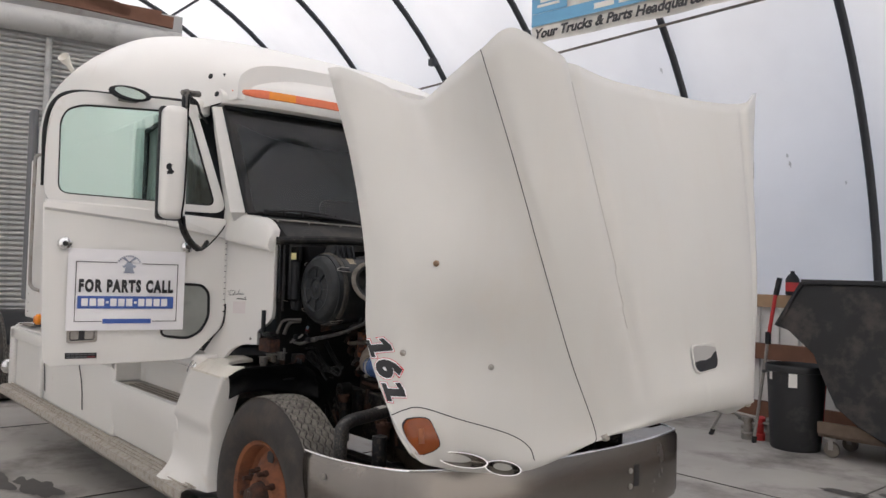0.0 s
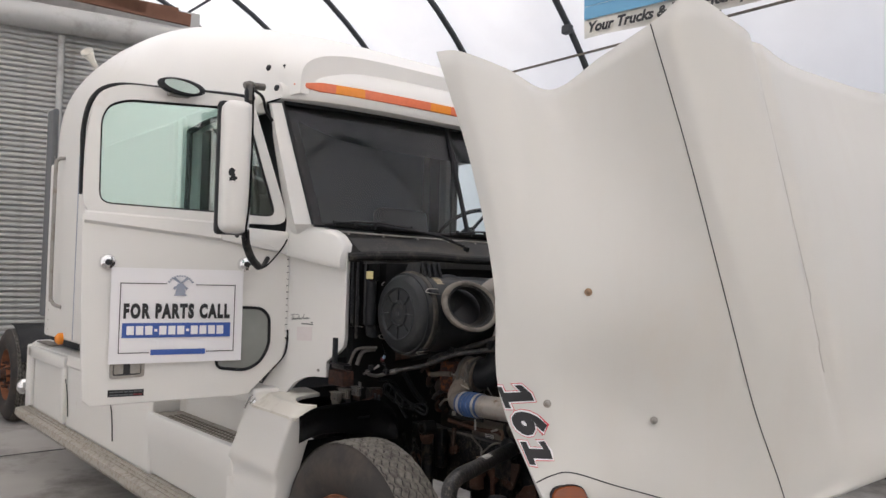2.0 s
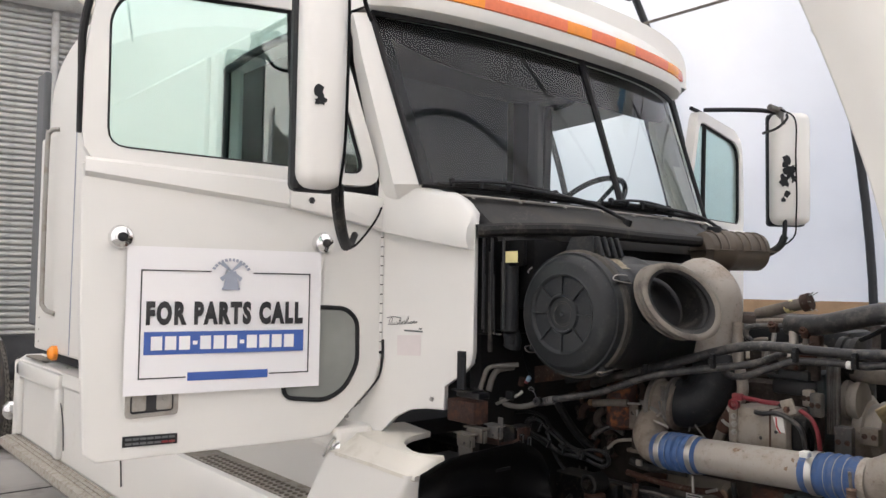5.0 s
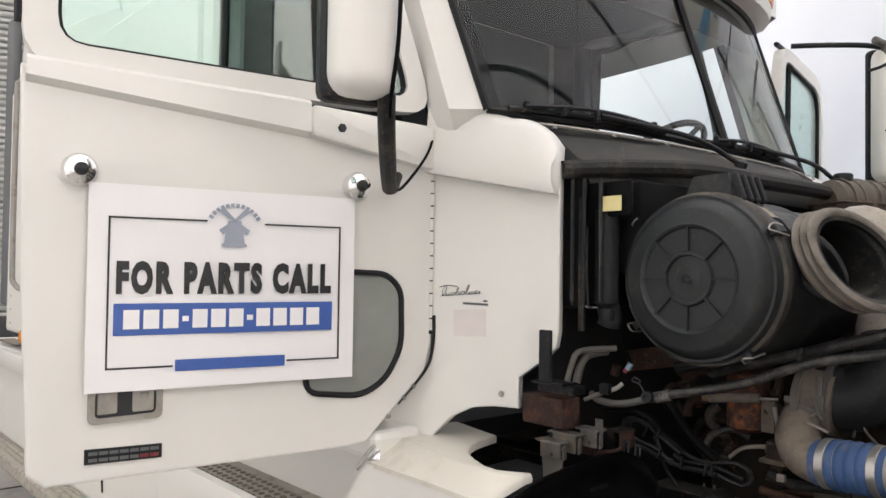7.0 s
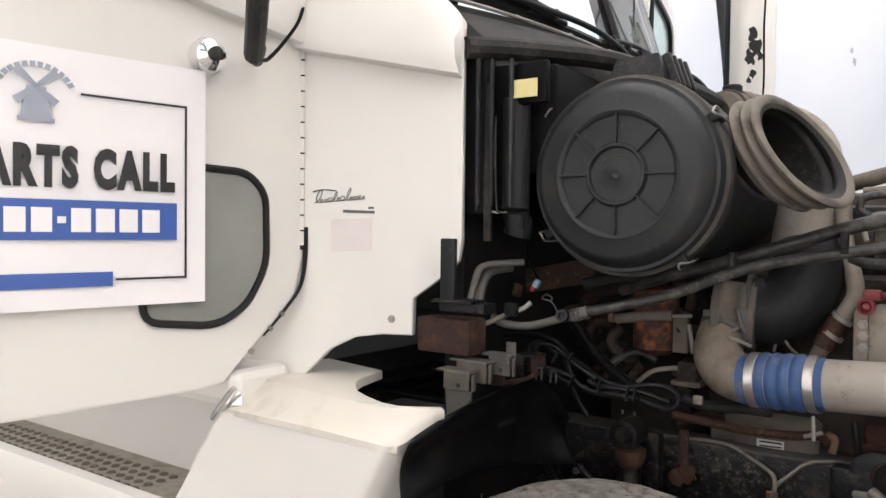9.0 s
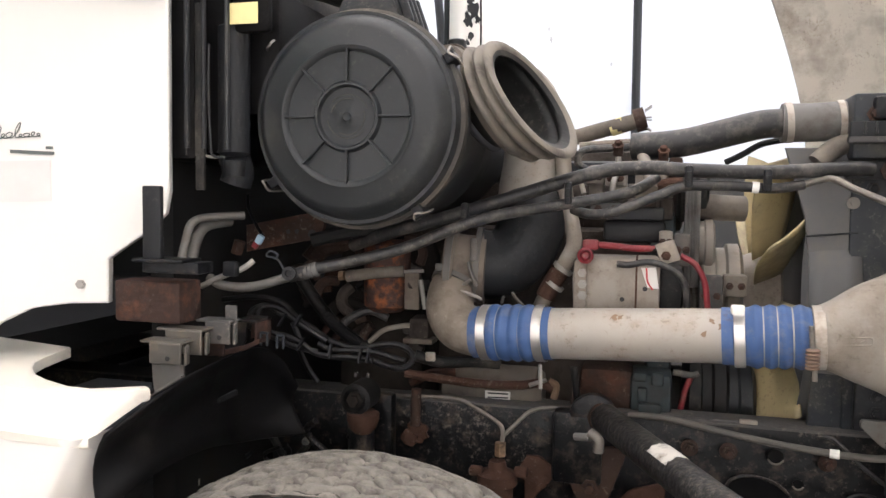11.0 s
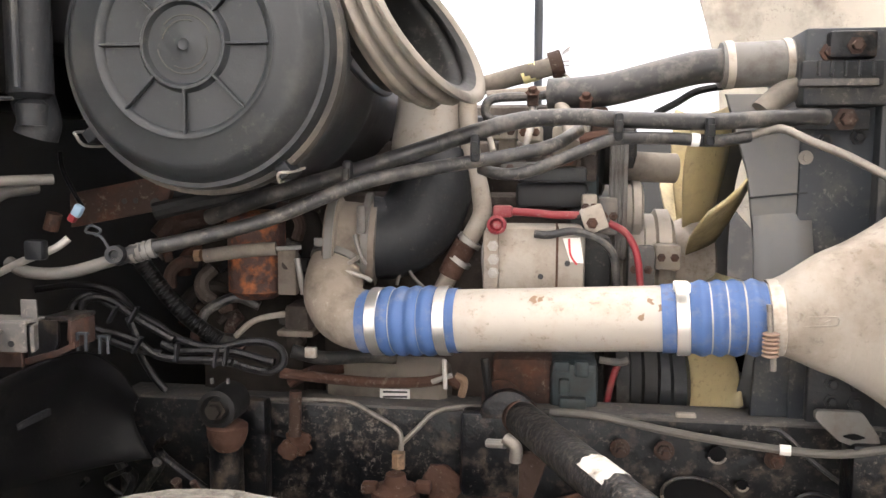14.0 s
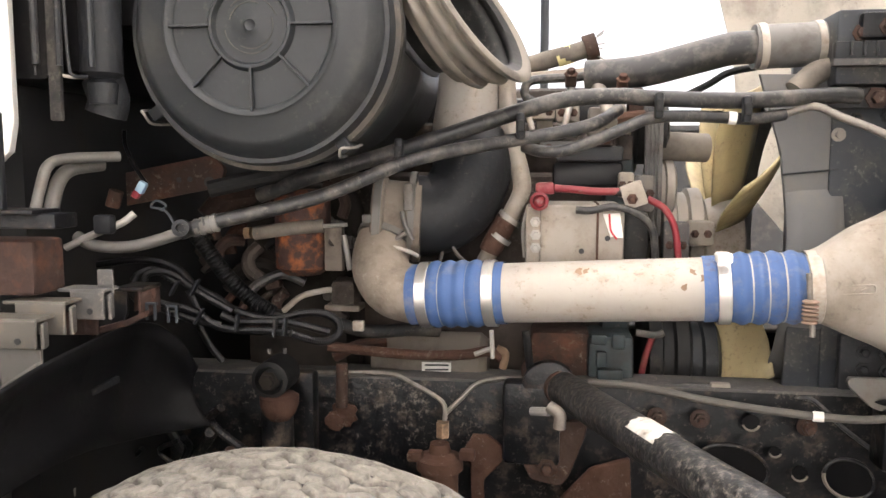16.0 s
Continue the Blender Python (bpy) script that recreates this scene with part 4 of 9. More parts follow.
def door(side):
    o = Vector((-4.75, mirrored(2.11, side), 0))
    u = Vector((-0.18, 0.984 * side, 0)).normalized()
    outer_n = Vector((0.984, 0.18 * side * 1.0, 0)).normalized()
    # frame whose z is the outer face
    m = Matrix((u, Vector((0, 0, 1)), outer_n)).transposed().to_4x4()
    m.translation = o
    T = lambda x, z, d=0.0: m @ Vector((x, z, d))
    bm = B()
    low = [(0.0, 1.43), (0.02, 1.35), (0.19, 1.178), (0.25, 1.170), (0.93, 1.155), (0.965, 1.185), (0.985, 1.6), (0.995, 2.045), (0.87, 2.045), (0.36, 2.0), (0.0, 1.985)]
    plate(bm, low, m, 0.055, 0.006)
    d = part("door", bm, WHITE, truck, "white cab door swung wide open")
    # window surround
    outer = rounded([(0.995, 2.046), (0.995, 2.40), (0.955, 2.62), (0.84, 2.675), (0.36, 2.69), (0.22, 2.69), (0.0, 2.046)], 0.09, 4)
    inner = rounded([(0.928, 2.10), (0.932, 2.50), (0.90, 2.57), (0.82, 2.605), (0.36, 2.63), (0.245, 2.63), (0.07, 2.085)], 0.06, 4)
    bm = B()
    ring_plate(bm, outer, inner, m, 0.05)
    part("window_frame", bm, WHITE, d, "white window surround")
    bm = B()
    tube(bm, [T(x, z, -0.02) for x, z in inner] + [T(*inner[0], -0.02)], 0.010, 6, 1)
    part("window_seal", bm, SEAL, d)
    # outer seal on the back edge
    edge = [(0.998, 2.14), (1.0, 2.3), (1.0, 2.46), (0.965, 2.6), (0.87, 2.67), (0.66, 2.685), (0.36, 2.70), (0.2, 2.70)]
    bm = B()
    tube(bm, [T(x, z, -0.035) for x, z in edge], 0.012, 8, 5)
    part("edge_seal", bm, SEAL, d, "black rubber edge seal", smooth=True)
    # panes
    pane = part("window_pane", (lambda b: (plate(b, inner, m @ Matrix.Translation((0, 0, -0.02)), 0.004), b)[1])(B()), TINT, d, "green-tinted window glass")
    pane.visible_shadow = False
    # quarter light bar
    bm = B()
    tube(bm, [T(0.36, 2.63, -0.02), T(0.33, 2.08, -0.02)], 0.013, 8, 2)
    part("window_post", bm, SEAL, d)
    # belt moulding: proud band falling to the front
    bm = B()
    rows = []
    for k in range(13):
        t = k / 12
        s = 0.985 - 0.625 * t
        zt, zb = 2.055 - 0.02 * t, 2.008 - 0.058 * t
        rows.append([T(s, zt + 0.01, 0.0), T(s, zt, 0.012), T(s, zb + 0.012, 0.018), T(s, zb, 0.003), T(s, zb - 0.004, -0.004)])
    grid(bm, rows)
    part("belt_moulding", bm, WHITE, d, "white belt moulding", smooth=True)
    bm = B()
    plate(bm, rounded([(0.36, 1.952), (0.36, 2.03), (0.013, 2.01), (0.013, 1.893)], 0.012, 3), m @ Matrix.Translation((0, 0, 0.03)), 0.034, 0.008)
    part("mirror_base", bm, WHITE, d, "white mirror base moulding", smooth=True)
    bm = B()
    bolt(bm, T(0.285, 1.978, 0.03), outer_n, 0.008)
    part("screw", bm, INKHOLE, d)
    # look-down window
    sw = rounded([(0.36, 1.62), (0.14, 1.612), (0.097, 1.57), (0.094, 1.42), (0.14, 1.335), (0.21, 1.298), (0.36, 1.315)], 0.035, 4)
    bm = B()
    plate(bm, sw, m @ Matrix.Translation((0, 0, 0.003)), 0.004)
    part("look_down_window", bm, GREYCABIN if side > 0 else CABINGLASS, d, "small dark look-down window")
    bm = B()
    tube(bm, [T(x, z, 0.004) for x, z in sw] + [T(*sw[0], 0.004)], 0.008, 6, 1)
    part("look_down_seal", bm, SEAL, d)
    bm = B()
    tube(bm, [T(-0.004, 1.50, 0.002), T(-0.004, 1.44, 0.003), T(0.008, 1.372, 0.003), T(0.05, 1.318, 0.003), T(0.10, 1.268, 0.002)], 0.005, 8, 5, radii=lambda t: 0.0062 - 0.004 * t)
    part("hinge_seal", bm, SEAL, d, "black seal in the door gap", smooth=True)
    for x, z in ((0.055, 1.312), (0.083, 1.283), (0.128, 1.238)):
        bm = B()
        bolt(bm, T(x, z, 0.001), outer_n, 0.005)
        part("screw", bm, STEEL, d)
    # handle
    bm = B()
    hb = rounded([(0.698, 1.286), (0.852, 1.280), (0.852, 1.36), (0.698, 1.36)], 0.015, 4)
    hi = rounded([(0.712, 1.298), (0.838, 1.293), (0.838, 1.35), (0.712, 1.35)], 0.012, 4)
    ring_plate(bm, hb, hi, m @ Matrix.Translation((0, 0, 0.008)), 0.008)
    part("handle_frame", bm, STEEL, d, "dull metal door handle bezel")
    # flat black plate paints the shade inside the handle recess
    bm = B()
    plate(bm, hi, m @ Matrix.Translation((0, 0, 0.002)), 0.002)
    part("handle_recess", bm, INKHOLE, d)
    bm = B()
    plate(bm, rounded([(0.792, 1.302), (0.833, 1.300), (0.833, 1.35), (0.792, 1.35)], 0.006), m @ Matrix.Translation((0, 0, 0.006)), 0.003, 0.002)
    part("paddle", bm, STEEL, d, "brushed steel paddle")
    bm = B()
    plate(bm, rounded([(0.716, 1.303), (0.762, 1.302), (0.762, 1.35), (0.716, 1.35)], 0.006), m @ Matrix.Translation((0, 0, 0.006)), 0.003, 0.002)
    lk = part("lock_plate", bm, STEEL, d, "brushed steel lock plate")
    bm = B()
    lathe(bm, T(0.737, 1.338, 0.006), outer_n, [(0, 0.009), (0.003, 0.008), (0.003, 0.004), (0.002, 0)], 16)
    part("lock", bm, STEEL, lk)
    # badge, its writing as bars
    bm = B()
    plate(bm, [(0.697, 1.196), (0.856, 1.196), (0.856, 1.228), (0.697, 1.227)], m @ Matrix.Translation((0, 0, 0.004)), 0.004)
    part("badge", bm, BLACK, d, "dark badge with raised bars")
    for k in range(7):
        for z in (1.2, 1.214):
            bm = B()
            x = 0.704 + k * 0.021
            plate(bm, [(x, z + 0.001), (x + 0.018, z + 0.001), (x + 0.018, z + 0.008), (x, z + 0.008)], m @ Matrix.Translation((0, 0, 0.006)), 0.002)
            part("badge_bar", bm, RED if k < 2 and z < 1.21 else GREYCABIN, d)
    # inner trim
    bm = B()
    plate(bm, [(0.05, 1.45), (0.2, 1.2), (0.93, 1.18), (0.96, 2.0), (0.05, 1.96)], m @ Matrix.Translation((0, 0, -0.056)), 0.03)
    part("door_trim", bm, GREYCABIN, d, "grey inner door trim")
    # mirror on its arms
    mc = T(0.405, 2.272, 0.405) if side < 0 else T(0.42, 2.35, 0.42)
    mn = outer_n if side < 0 else Vector((0.77, -0.64, 0))
    mu = u if side < 0 else Vector((0.64, 0.77, 0))
    mm = Matrix((mu, Vector((0, 0, 1)), mn)).transposed()
    bm = B()
    box(bm, mc, (0.135 if side < 0 else 0.2, 0.605, 0.12), 0.045, rot=mm, seg=4)
    mo = part("mirror", bm, WHITE, d, "white mirror housing with chipped paint" if side < 0 else "white mirror housing with worn dark patches", smooth=True)
    bm = B()
    box(bm, mc - mn * 0.05, (0.15 if side < 0 else 0.205, 0.615, 0.06), 0.02, rot=mm)
    part("mirror_gasket", bm, BLACK, d, "black mirror rim")
    bm = B()
    box(bm, mc - mn * 0.083, (0.12, 0.56, 0.004), rot=mm)
    part("mirror_glass", bm, CHROME, d)
    bm = B()
    tube(bm, [T(0.12, 1.87, 0.02), T(0.17, 1.825, 0.09), T(0.25, 1.84, 0.22), T(0.33, 1.91, 0.37), T(0.352, 1.98, 0.41), T(0.36, 2.2, 0.41), T(0.36, 2.5, 0.41), T(0.364, 2.62, 0.405), T(0.34, 2.66, 0.34), T(0.29, 2.68, 0.18), T(0.24, 2.69, 0.02)], 0.012, 10, 5)
    part("mirror_arm", bm, BLACK, d, "black tubular mirror arm", smooth=True)
    bm = B()
    tube(bm, [T(0.20, 1.825, 0.13), T(0.27, 1.855, 0.26), T(0.335, 1.92, 0.38), T(0.352, 1.985, 0.412)], 0.019, 10, 4)
    part("arm_sleeve", bm, RUBBER, d, smooth=True)
    bm = B()
    cyl(bm, T(0.352, 2.575, 0.405), T(0.346, 2.675, 0.385), 0.02, bevel=0.004)
    cyl(bm, T(0.375, 2.655, 0.40), T(0.27, 2.668, 0.36), 0.017, bevel=0.004)
    part("arm_knuckle", bm, CLIP, d, "grey cast mirror arm knuckle", smooth=True)
    bm = B()
    tube(bm, [T(0.335, 2.63, 0.43), T(0.30, 2.60, 0.44), T(0.27, 2.55, 0.40), T(0.22, 2.52, 0.34)], 0.007, 8, 5)
    part("cable_sleeve", bm, RUBBER, d, "thick black cable end", smooth=True)
    bm = B()
    tube(bm, [T(0.33, 2.66, 0.40), T(0.352, 2.6, 0.468), T(0.35, 2.4, 0.47), T(0.355, 2.1, 0.47), T(0.352, 1.95, 0.43), T(0.22, 1.84, 0.17)], 0.0045, 6, 5)
    part("mirror_cable", bm, WIRE, d, "thin black mirror cable")
    bm = B()
    tube(bm, [T(0.005, 1.995, 0.01), T(0.06, 1.92, 0.06), T(0.15, 1.83, 0.10), T(0.2, 1.825, 0.14)], 0.004, 6, 5)
    part("mirror_cable", bm, WIRE, d, "thin black mirror cable")
    random.seed(5)
    for ca, cz, r in (((0.435, 2.235, 0.016), (0.425, 2.215, 0.012), (0.44, 2.21, 0.008)) if side < 0 else ((0.36, 2.30, 0.024), (0.38, 2.25, 0.034), (0.35, 2.2, 0.026), (0.36, 2.13, 0.018), (0.40, 2.21, 0.016), (0.345, 2.10, 0.012))):
        bm = B()
        c_ = mc + mu * (ca - 0.405) + Vector((0, 0, cz - 2.272)) + mn * 0.0615
        vs = [bm.verts.new(c_ + mu * math.cos(a) * r * q + Vector((0, 0, math.sin(a) * r * q * 1.3))) for a, q in [(k * 2 * math.pi / 13, random.uniform(0.6, 1.3)) for k in range(13)]]
        bm.faces.new(vs)
        part("paint_chip", bm, BLACK, d, "dark chipped patch")
    return d, m, T, outer_n


near_door, DM, DT, DN = door(-1)
far_door, FM, FT, FN = door(1)

# the spot mirror over the door
def look_down_mirror():
    bm = B()
    c = DT(0.59, 2.68, 0.06)
    lathe(bm, c - DN * 0.03, DN, [(0, 0.024), (0.02, 0.038), (0.05, 0.042), (0.06, 0.035), (0.052, 0.0)], 24)
    for v in bm.verts:
        w = v.co - c
        a = w.dot(Vector((-0.18, -0.984, 0)))
        v.co += Vector((-0.18, -0.984, 0)) * a * 1.7 + Vector((0, 0, 0.16 * a))
    s = part("spot_mirror", bm, BLACK, near_door, "black oval spot mirror over the door", smooth=True)
    bm = B()
    along = Vector((-0.18, -0.984, 0))
    bm.faces.new([bm.verts.new(c + DN * 0.034 + along * (0.082 * math.cos(a)) + Vector((0, 0, 0.026 * math.sin(a) + 0.013 * math.cos(a)))) for a in [k * math.pi / 14 for k in range(28)]])
    part("spot_glass", bm, SPOTGLASS, near_door, "grey-green mirror glass")
    bm = B()
    box(bm, DT(0.59, 2.652, 0.02), (0.05, 0.10, 0.016), 0.004)
    part("spot_bracket", bm, STEEL, near_door)


look_down_mirror()


# the sign on its magnets: a thing that hangs on the door
def sign():
    s = thing("sign", "white plastic sign with black and blue lettering held on door", "sign", at=DT(0.55, 1.35, 0.02))
    # x runs from the free edge to the hinge
    u = Vector((0.18, 0.984, 0)).normalized()
    m = Matrix((u, Vector((0, 0, 1)), DN)).transposed().to_4x4()
    m.translation = DT(0.552, 1.577, 0.012)
    bm = B()
    rows = [[m @ Vector((-0.31 + 0.62 * i / 12, -0.226 + 0.452 * j / 8, 0.0015 * math.sin(i * 0.6) + 0.004 + 0.004 * (1 - j / 8) * (1 - i / 12))) for i in range(13)] for j in range(9)]
    grid(bm, rows)
    sh = part("sheet", bm, SIGN, s)
    so = sh.modifiers.new("thick", "SOLIDIFY")
    so.thickness, so.offset = 0.003, -1
    mm = m @ Matrix.Translation((0, 0, 0.0125))
    lettering("lettering", "FOR PARTS CALL", 0.09, mm @ Matrix.Translation((-0.003, 0.018, 0)), INKHOLE, s, width=0.498, bold=0.0056, gap=1.26)
    bm = B()
    plate(bm, [(-0.256, -0.105), (0.25, -0.105), (0.25, -0.035), (-0.256, -0.035)], mm, 0.001)
    part("number_panel", bm, BLUEINK, s, "blue panel")
    x = -0.236
    for k in range(12):
        bm = B()
        w = 0.014 if k in (3, 7) else 0.033
        h = 0.006 if k in (3, 7) else 0.021
        plate(bm, [(x, -0.07 - h), (x + w, -0.07 - h), (x + w, -0.07 + h), (x, -0.07 + h)], mm @ Matrix.Translation((0, 0, 0.002)), 0.001)
        x += w + 0.0085
        part("bar", bm, SIGN, s, "white bar")
    bm = B()
    plate(bm, [(-0.125, -0.188), (0.13, -0.188), (0.13, -0.162), (-0.125, -0.162)], mm, 0.001)
    part("bar", bm, BLUEINK, s, "blue bar")
    for x0, y0, x1, y1 in ((-0.27, -0.178, -0.13, -0.174), (0.135, -0.178, 0.27, -0.174), (-0.27, -0.178, -0.266, 0.155), (0.266, -0.178, 0.27, 0.15),
                           (-0.27, 0.151, -0.06, 0.155), (0.075, 0.148, 0.27, 0.152)):
        bm = B()
        plate(bm, [(x0, y0), (x1, y0), (x1, y1), (x0, y1)], mm, 0.001)
        part("border", bm, INKHOLE, s, "thin black border line")
    # the emblem: a tower with four vanes, as plain shapes
    bm = B()
    plate(bm, [(-0.022, 0.10), (0.028, 0.10), (0.018, 0.155), (-0.012, 0.155)], mm, 0.001)
    plate(bm, [(-0.026, 0.095), (0.032, 0.095), (0.032, 0.102), (-0.026, 0.102)], mm, 0.001)
    for a in (0.7, 2.44, 3.84, 5.58):
        c, q = math.cos(a), math.sin(a)
        plate(bm, [(0.003 + c * r - q * w, 0.155 + q * r + c * w) for r, w in ((0, -0.003), (0.042, -0.007), (0.042, 0.007), (0, 0.003))], mm @ Matrix.Translation((0, 0, 0.001)), 0.001)
    for k in range(12):
        a = radians(150 - k * 11)
        c, q = math.cos(a), math.sin(a)
        plate(bm, [(0.003 + c * r - q * w, 0.135 + q * r * 0.9 + c * w) for r, w in ((0.058, -0.004), (0.068, -0.004), (0.068, 0.004), (0.058, 0.004))], mm, 0.001)
    part("emblem", bm, GREYINK, s, "grey-blue emblem")
    for x, y in ((-0.292, 0.208), (0.292, 0.208)):
        bm = B()
        lathe(bm, mm @ Vector((x, y, -0.012)), DN, [(0, 0.013), (0.004, 0.013), (0.006, 0.008), (0.002, 0.005), (0.002, 0)], 16)
        part("grommet", bm, STEEL, s, smooth=True)
    for x, y in ((-0.328, 0.25), (0.318, 0.258)):
        mg = thing("magnet", "round chromed magnet holding up the sign on the door", "magnet", group="sign magnets", at=m @ Vector((x, y, 0)))
        bm = B()
        lathe(bm, m @ Vector((x, y, -0.012)), DN, [(0, 0.036), (0.012, 0.037), (0.03, 0.031), (0.04, 0.016), (0.043, 0)], 24)
        part("cup", bm, CHROME, mg, smooth=True)
        bm = B()
        lathe(bm, m @ Vector((x, y, 0.028)), DN, [(0, 0.014), (0.012, 0.014), (0.014, 0.01), (0.014, 0)], 16)
        part("knob", bm, BLACK, mg, smooth=True)


sign()


# ---- hood, tipped forward ----
HY = CY + 0.03


def hood():
    # rows from the cowl edge (now on top) down to the nose; x, y, z from the wheel-arch edge to the middle
    r0 = [(-3.33, 1.90, 2.63), (-3.20, 1.90, 2.605), (-3.07, 2.0, 2.54), (-3.0, 2.17, 2.48), (-2.76, 2.15, 2.55), (-2.53, 2.09, 2.59), (-2.43, 2.17, 2.67), (-2.37, 2.42, 2.585), (-2.41, 2.75, 2.575), (-2.44, HY, 2.60)]
    r1 = [(-3.15, 1.92, 2.2), (-3.06, 1.915, 2.2), (-2.96, 1.99, 2.2), (-2.87, 2.12, 2.2), (-2.70, 2.18, 2.2), (-2.475, 2.22, 2.2), (-2.41, 2.30, 2.2), (-2.32, 2.51, 2.2), (-2.31, 2.8, 2.2), (-2.31, HY, 2.2)]
    r2 = [(-3.02, 1.92, 1.78), (-2.95, 1.93, 1.77), (-2.85, 1.98, 1.76), (-2.735, 2.08, 1.76), (-2.61, 2.2, 1.76), (-2.43, 2.37, 1.76), (-2.36, 2.45, 1.76), (-2.265, 2.63, 1.76), (-2.225, 2.85, 1.76), (-2.21, HY, 1.76)]
    r3 = [(-2.985, 1.92, 1.42), (-2.92, 1.94, 1.41), (-2.83, 1.99, 1.40), (-2.75, 2.12, 1.40), (-2.63, 2.30, 1.39), (-2.40, 2.51, 1.39), (-2.33, 2.59, 1.39), (-2.225, 2.75, 1.39), (-2.19, 2.92, 1.39), (-2.175, HY, 1.39)]
    r4 = [(-2.82, 1.93, 1.15), (-2.79, 1.96, 1.12), (-2.74, 2.06, 1.10), (-2.69, 2.2, 1.09), (-2.56, 2.38, 1.09), (-2.35, 2.615, 1.10), (-2.29, 2.68, 1.14), (-2.205, 2.8, 1.18), (-2.16, 2.95, 1.21), (-2.14, HY, 1.22)]
    r5 = [(-2.725, 1.965, 1.02), (-2.735, 2.02, 0.978), (-2.745, 2.12, 0.943), (-2.70, 2.25, 0.915), (-2.53, 2.42, 0.93), (-2.36, 2.61, 1.04), (-2.31, 2.67, 1.075), (-2.24, 2.76, 1.105), (-2.20, 2.93, 1.13), (-2.18, HY, 1.14)]
    r6 = [(-2.765, 1.99, 1.01), (-2.79, 2.05, 0.965), (-2.80, 2.15, 0.935), (-2.76, 2.27, 0.91), (-2.62, 2.45, 0.93), (-2.46, 2.63, 1.02), (-2.42, 2.69, 1.05), (-2.36, 2.78, 1.08), (-2.33, 2.94, 1.10), (-2.32, HY, 1.11)]
    half = [curve(r, 16) for r in (r0, r1, r2, r3, r4, r5, r6)]
    cols = [curve([r[k] for r in half], 7) for k in range(len(half[0]))]
    rows = [[c[i] for c in cols] for i in range(len(cols[0]))]
    def far(p):
        low = min(1, max(0, (2.6 - p.z) / 1.3))
        d = HY - p.y
        return Vector((p.x + 0.03 * low * min(1, d / 0.5), HY + d + 0.17 * low * min(1, d / 0.3), p.z + 0.08 * min(1, d / 0.9) * (1 - low) + 0.10 * min(1, max(0, (1.35 - p.z) / 0.4)) * min(1, d / 0.8)))
    # shallow valley beside the middle bulge
    for row in rows:
        for p in row:
            line = 2.444 + 0.247 * (2.556 - p.z)
            deep = min(1, max(0, (p.z - 1.2) / 0.3))
            p.x -= (0.02 * math.exp(-((p.y - line) / 0.024) ** 2) - 0.007 * math.exp(-((p.y - line + 0.07) / 0.04) ** 2)) * deep
    full = [row + [far(p) for p in reversed(row[:-1])] for row in rows]
    bm = B()
    grid(bm, full)
    ob = part("hood", bm, HOODWHITE, truck, "white fibreglass hood with fenders, tipped forward", smooth=True, angle=60)
    ob.data.materials.append(INNER)
    return ob, full


hood_ob, hood_rows = hood()
bpy.context.view_layer.update()


def on_hood(p):
    ok, loc, nrm, i = hood_ob.closest_point_on_mesh(hood_ob.matrix_world.inverted() @ Vector(p))
    if nrm.dot(loc - (hood_ob.matrix_world.inverted() @ Vector((-3.3, CY, 1.6)))) < 0:
        nrm = -nrm
    return hood_ob.matrix_world @ loc, nrm


def hood_line(name, pts, r, mat, label, lift=0.001):
    bm = B()
    out = []
    for p in curve(pts, 8):
        q, n = on_hood(p)
        out.append(q + n * lift)
    tube(bm, out, r, 6, 1)
    return part(name, bm, mat, hood_ob, label)


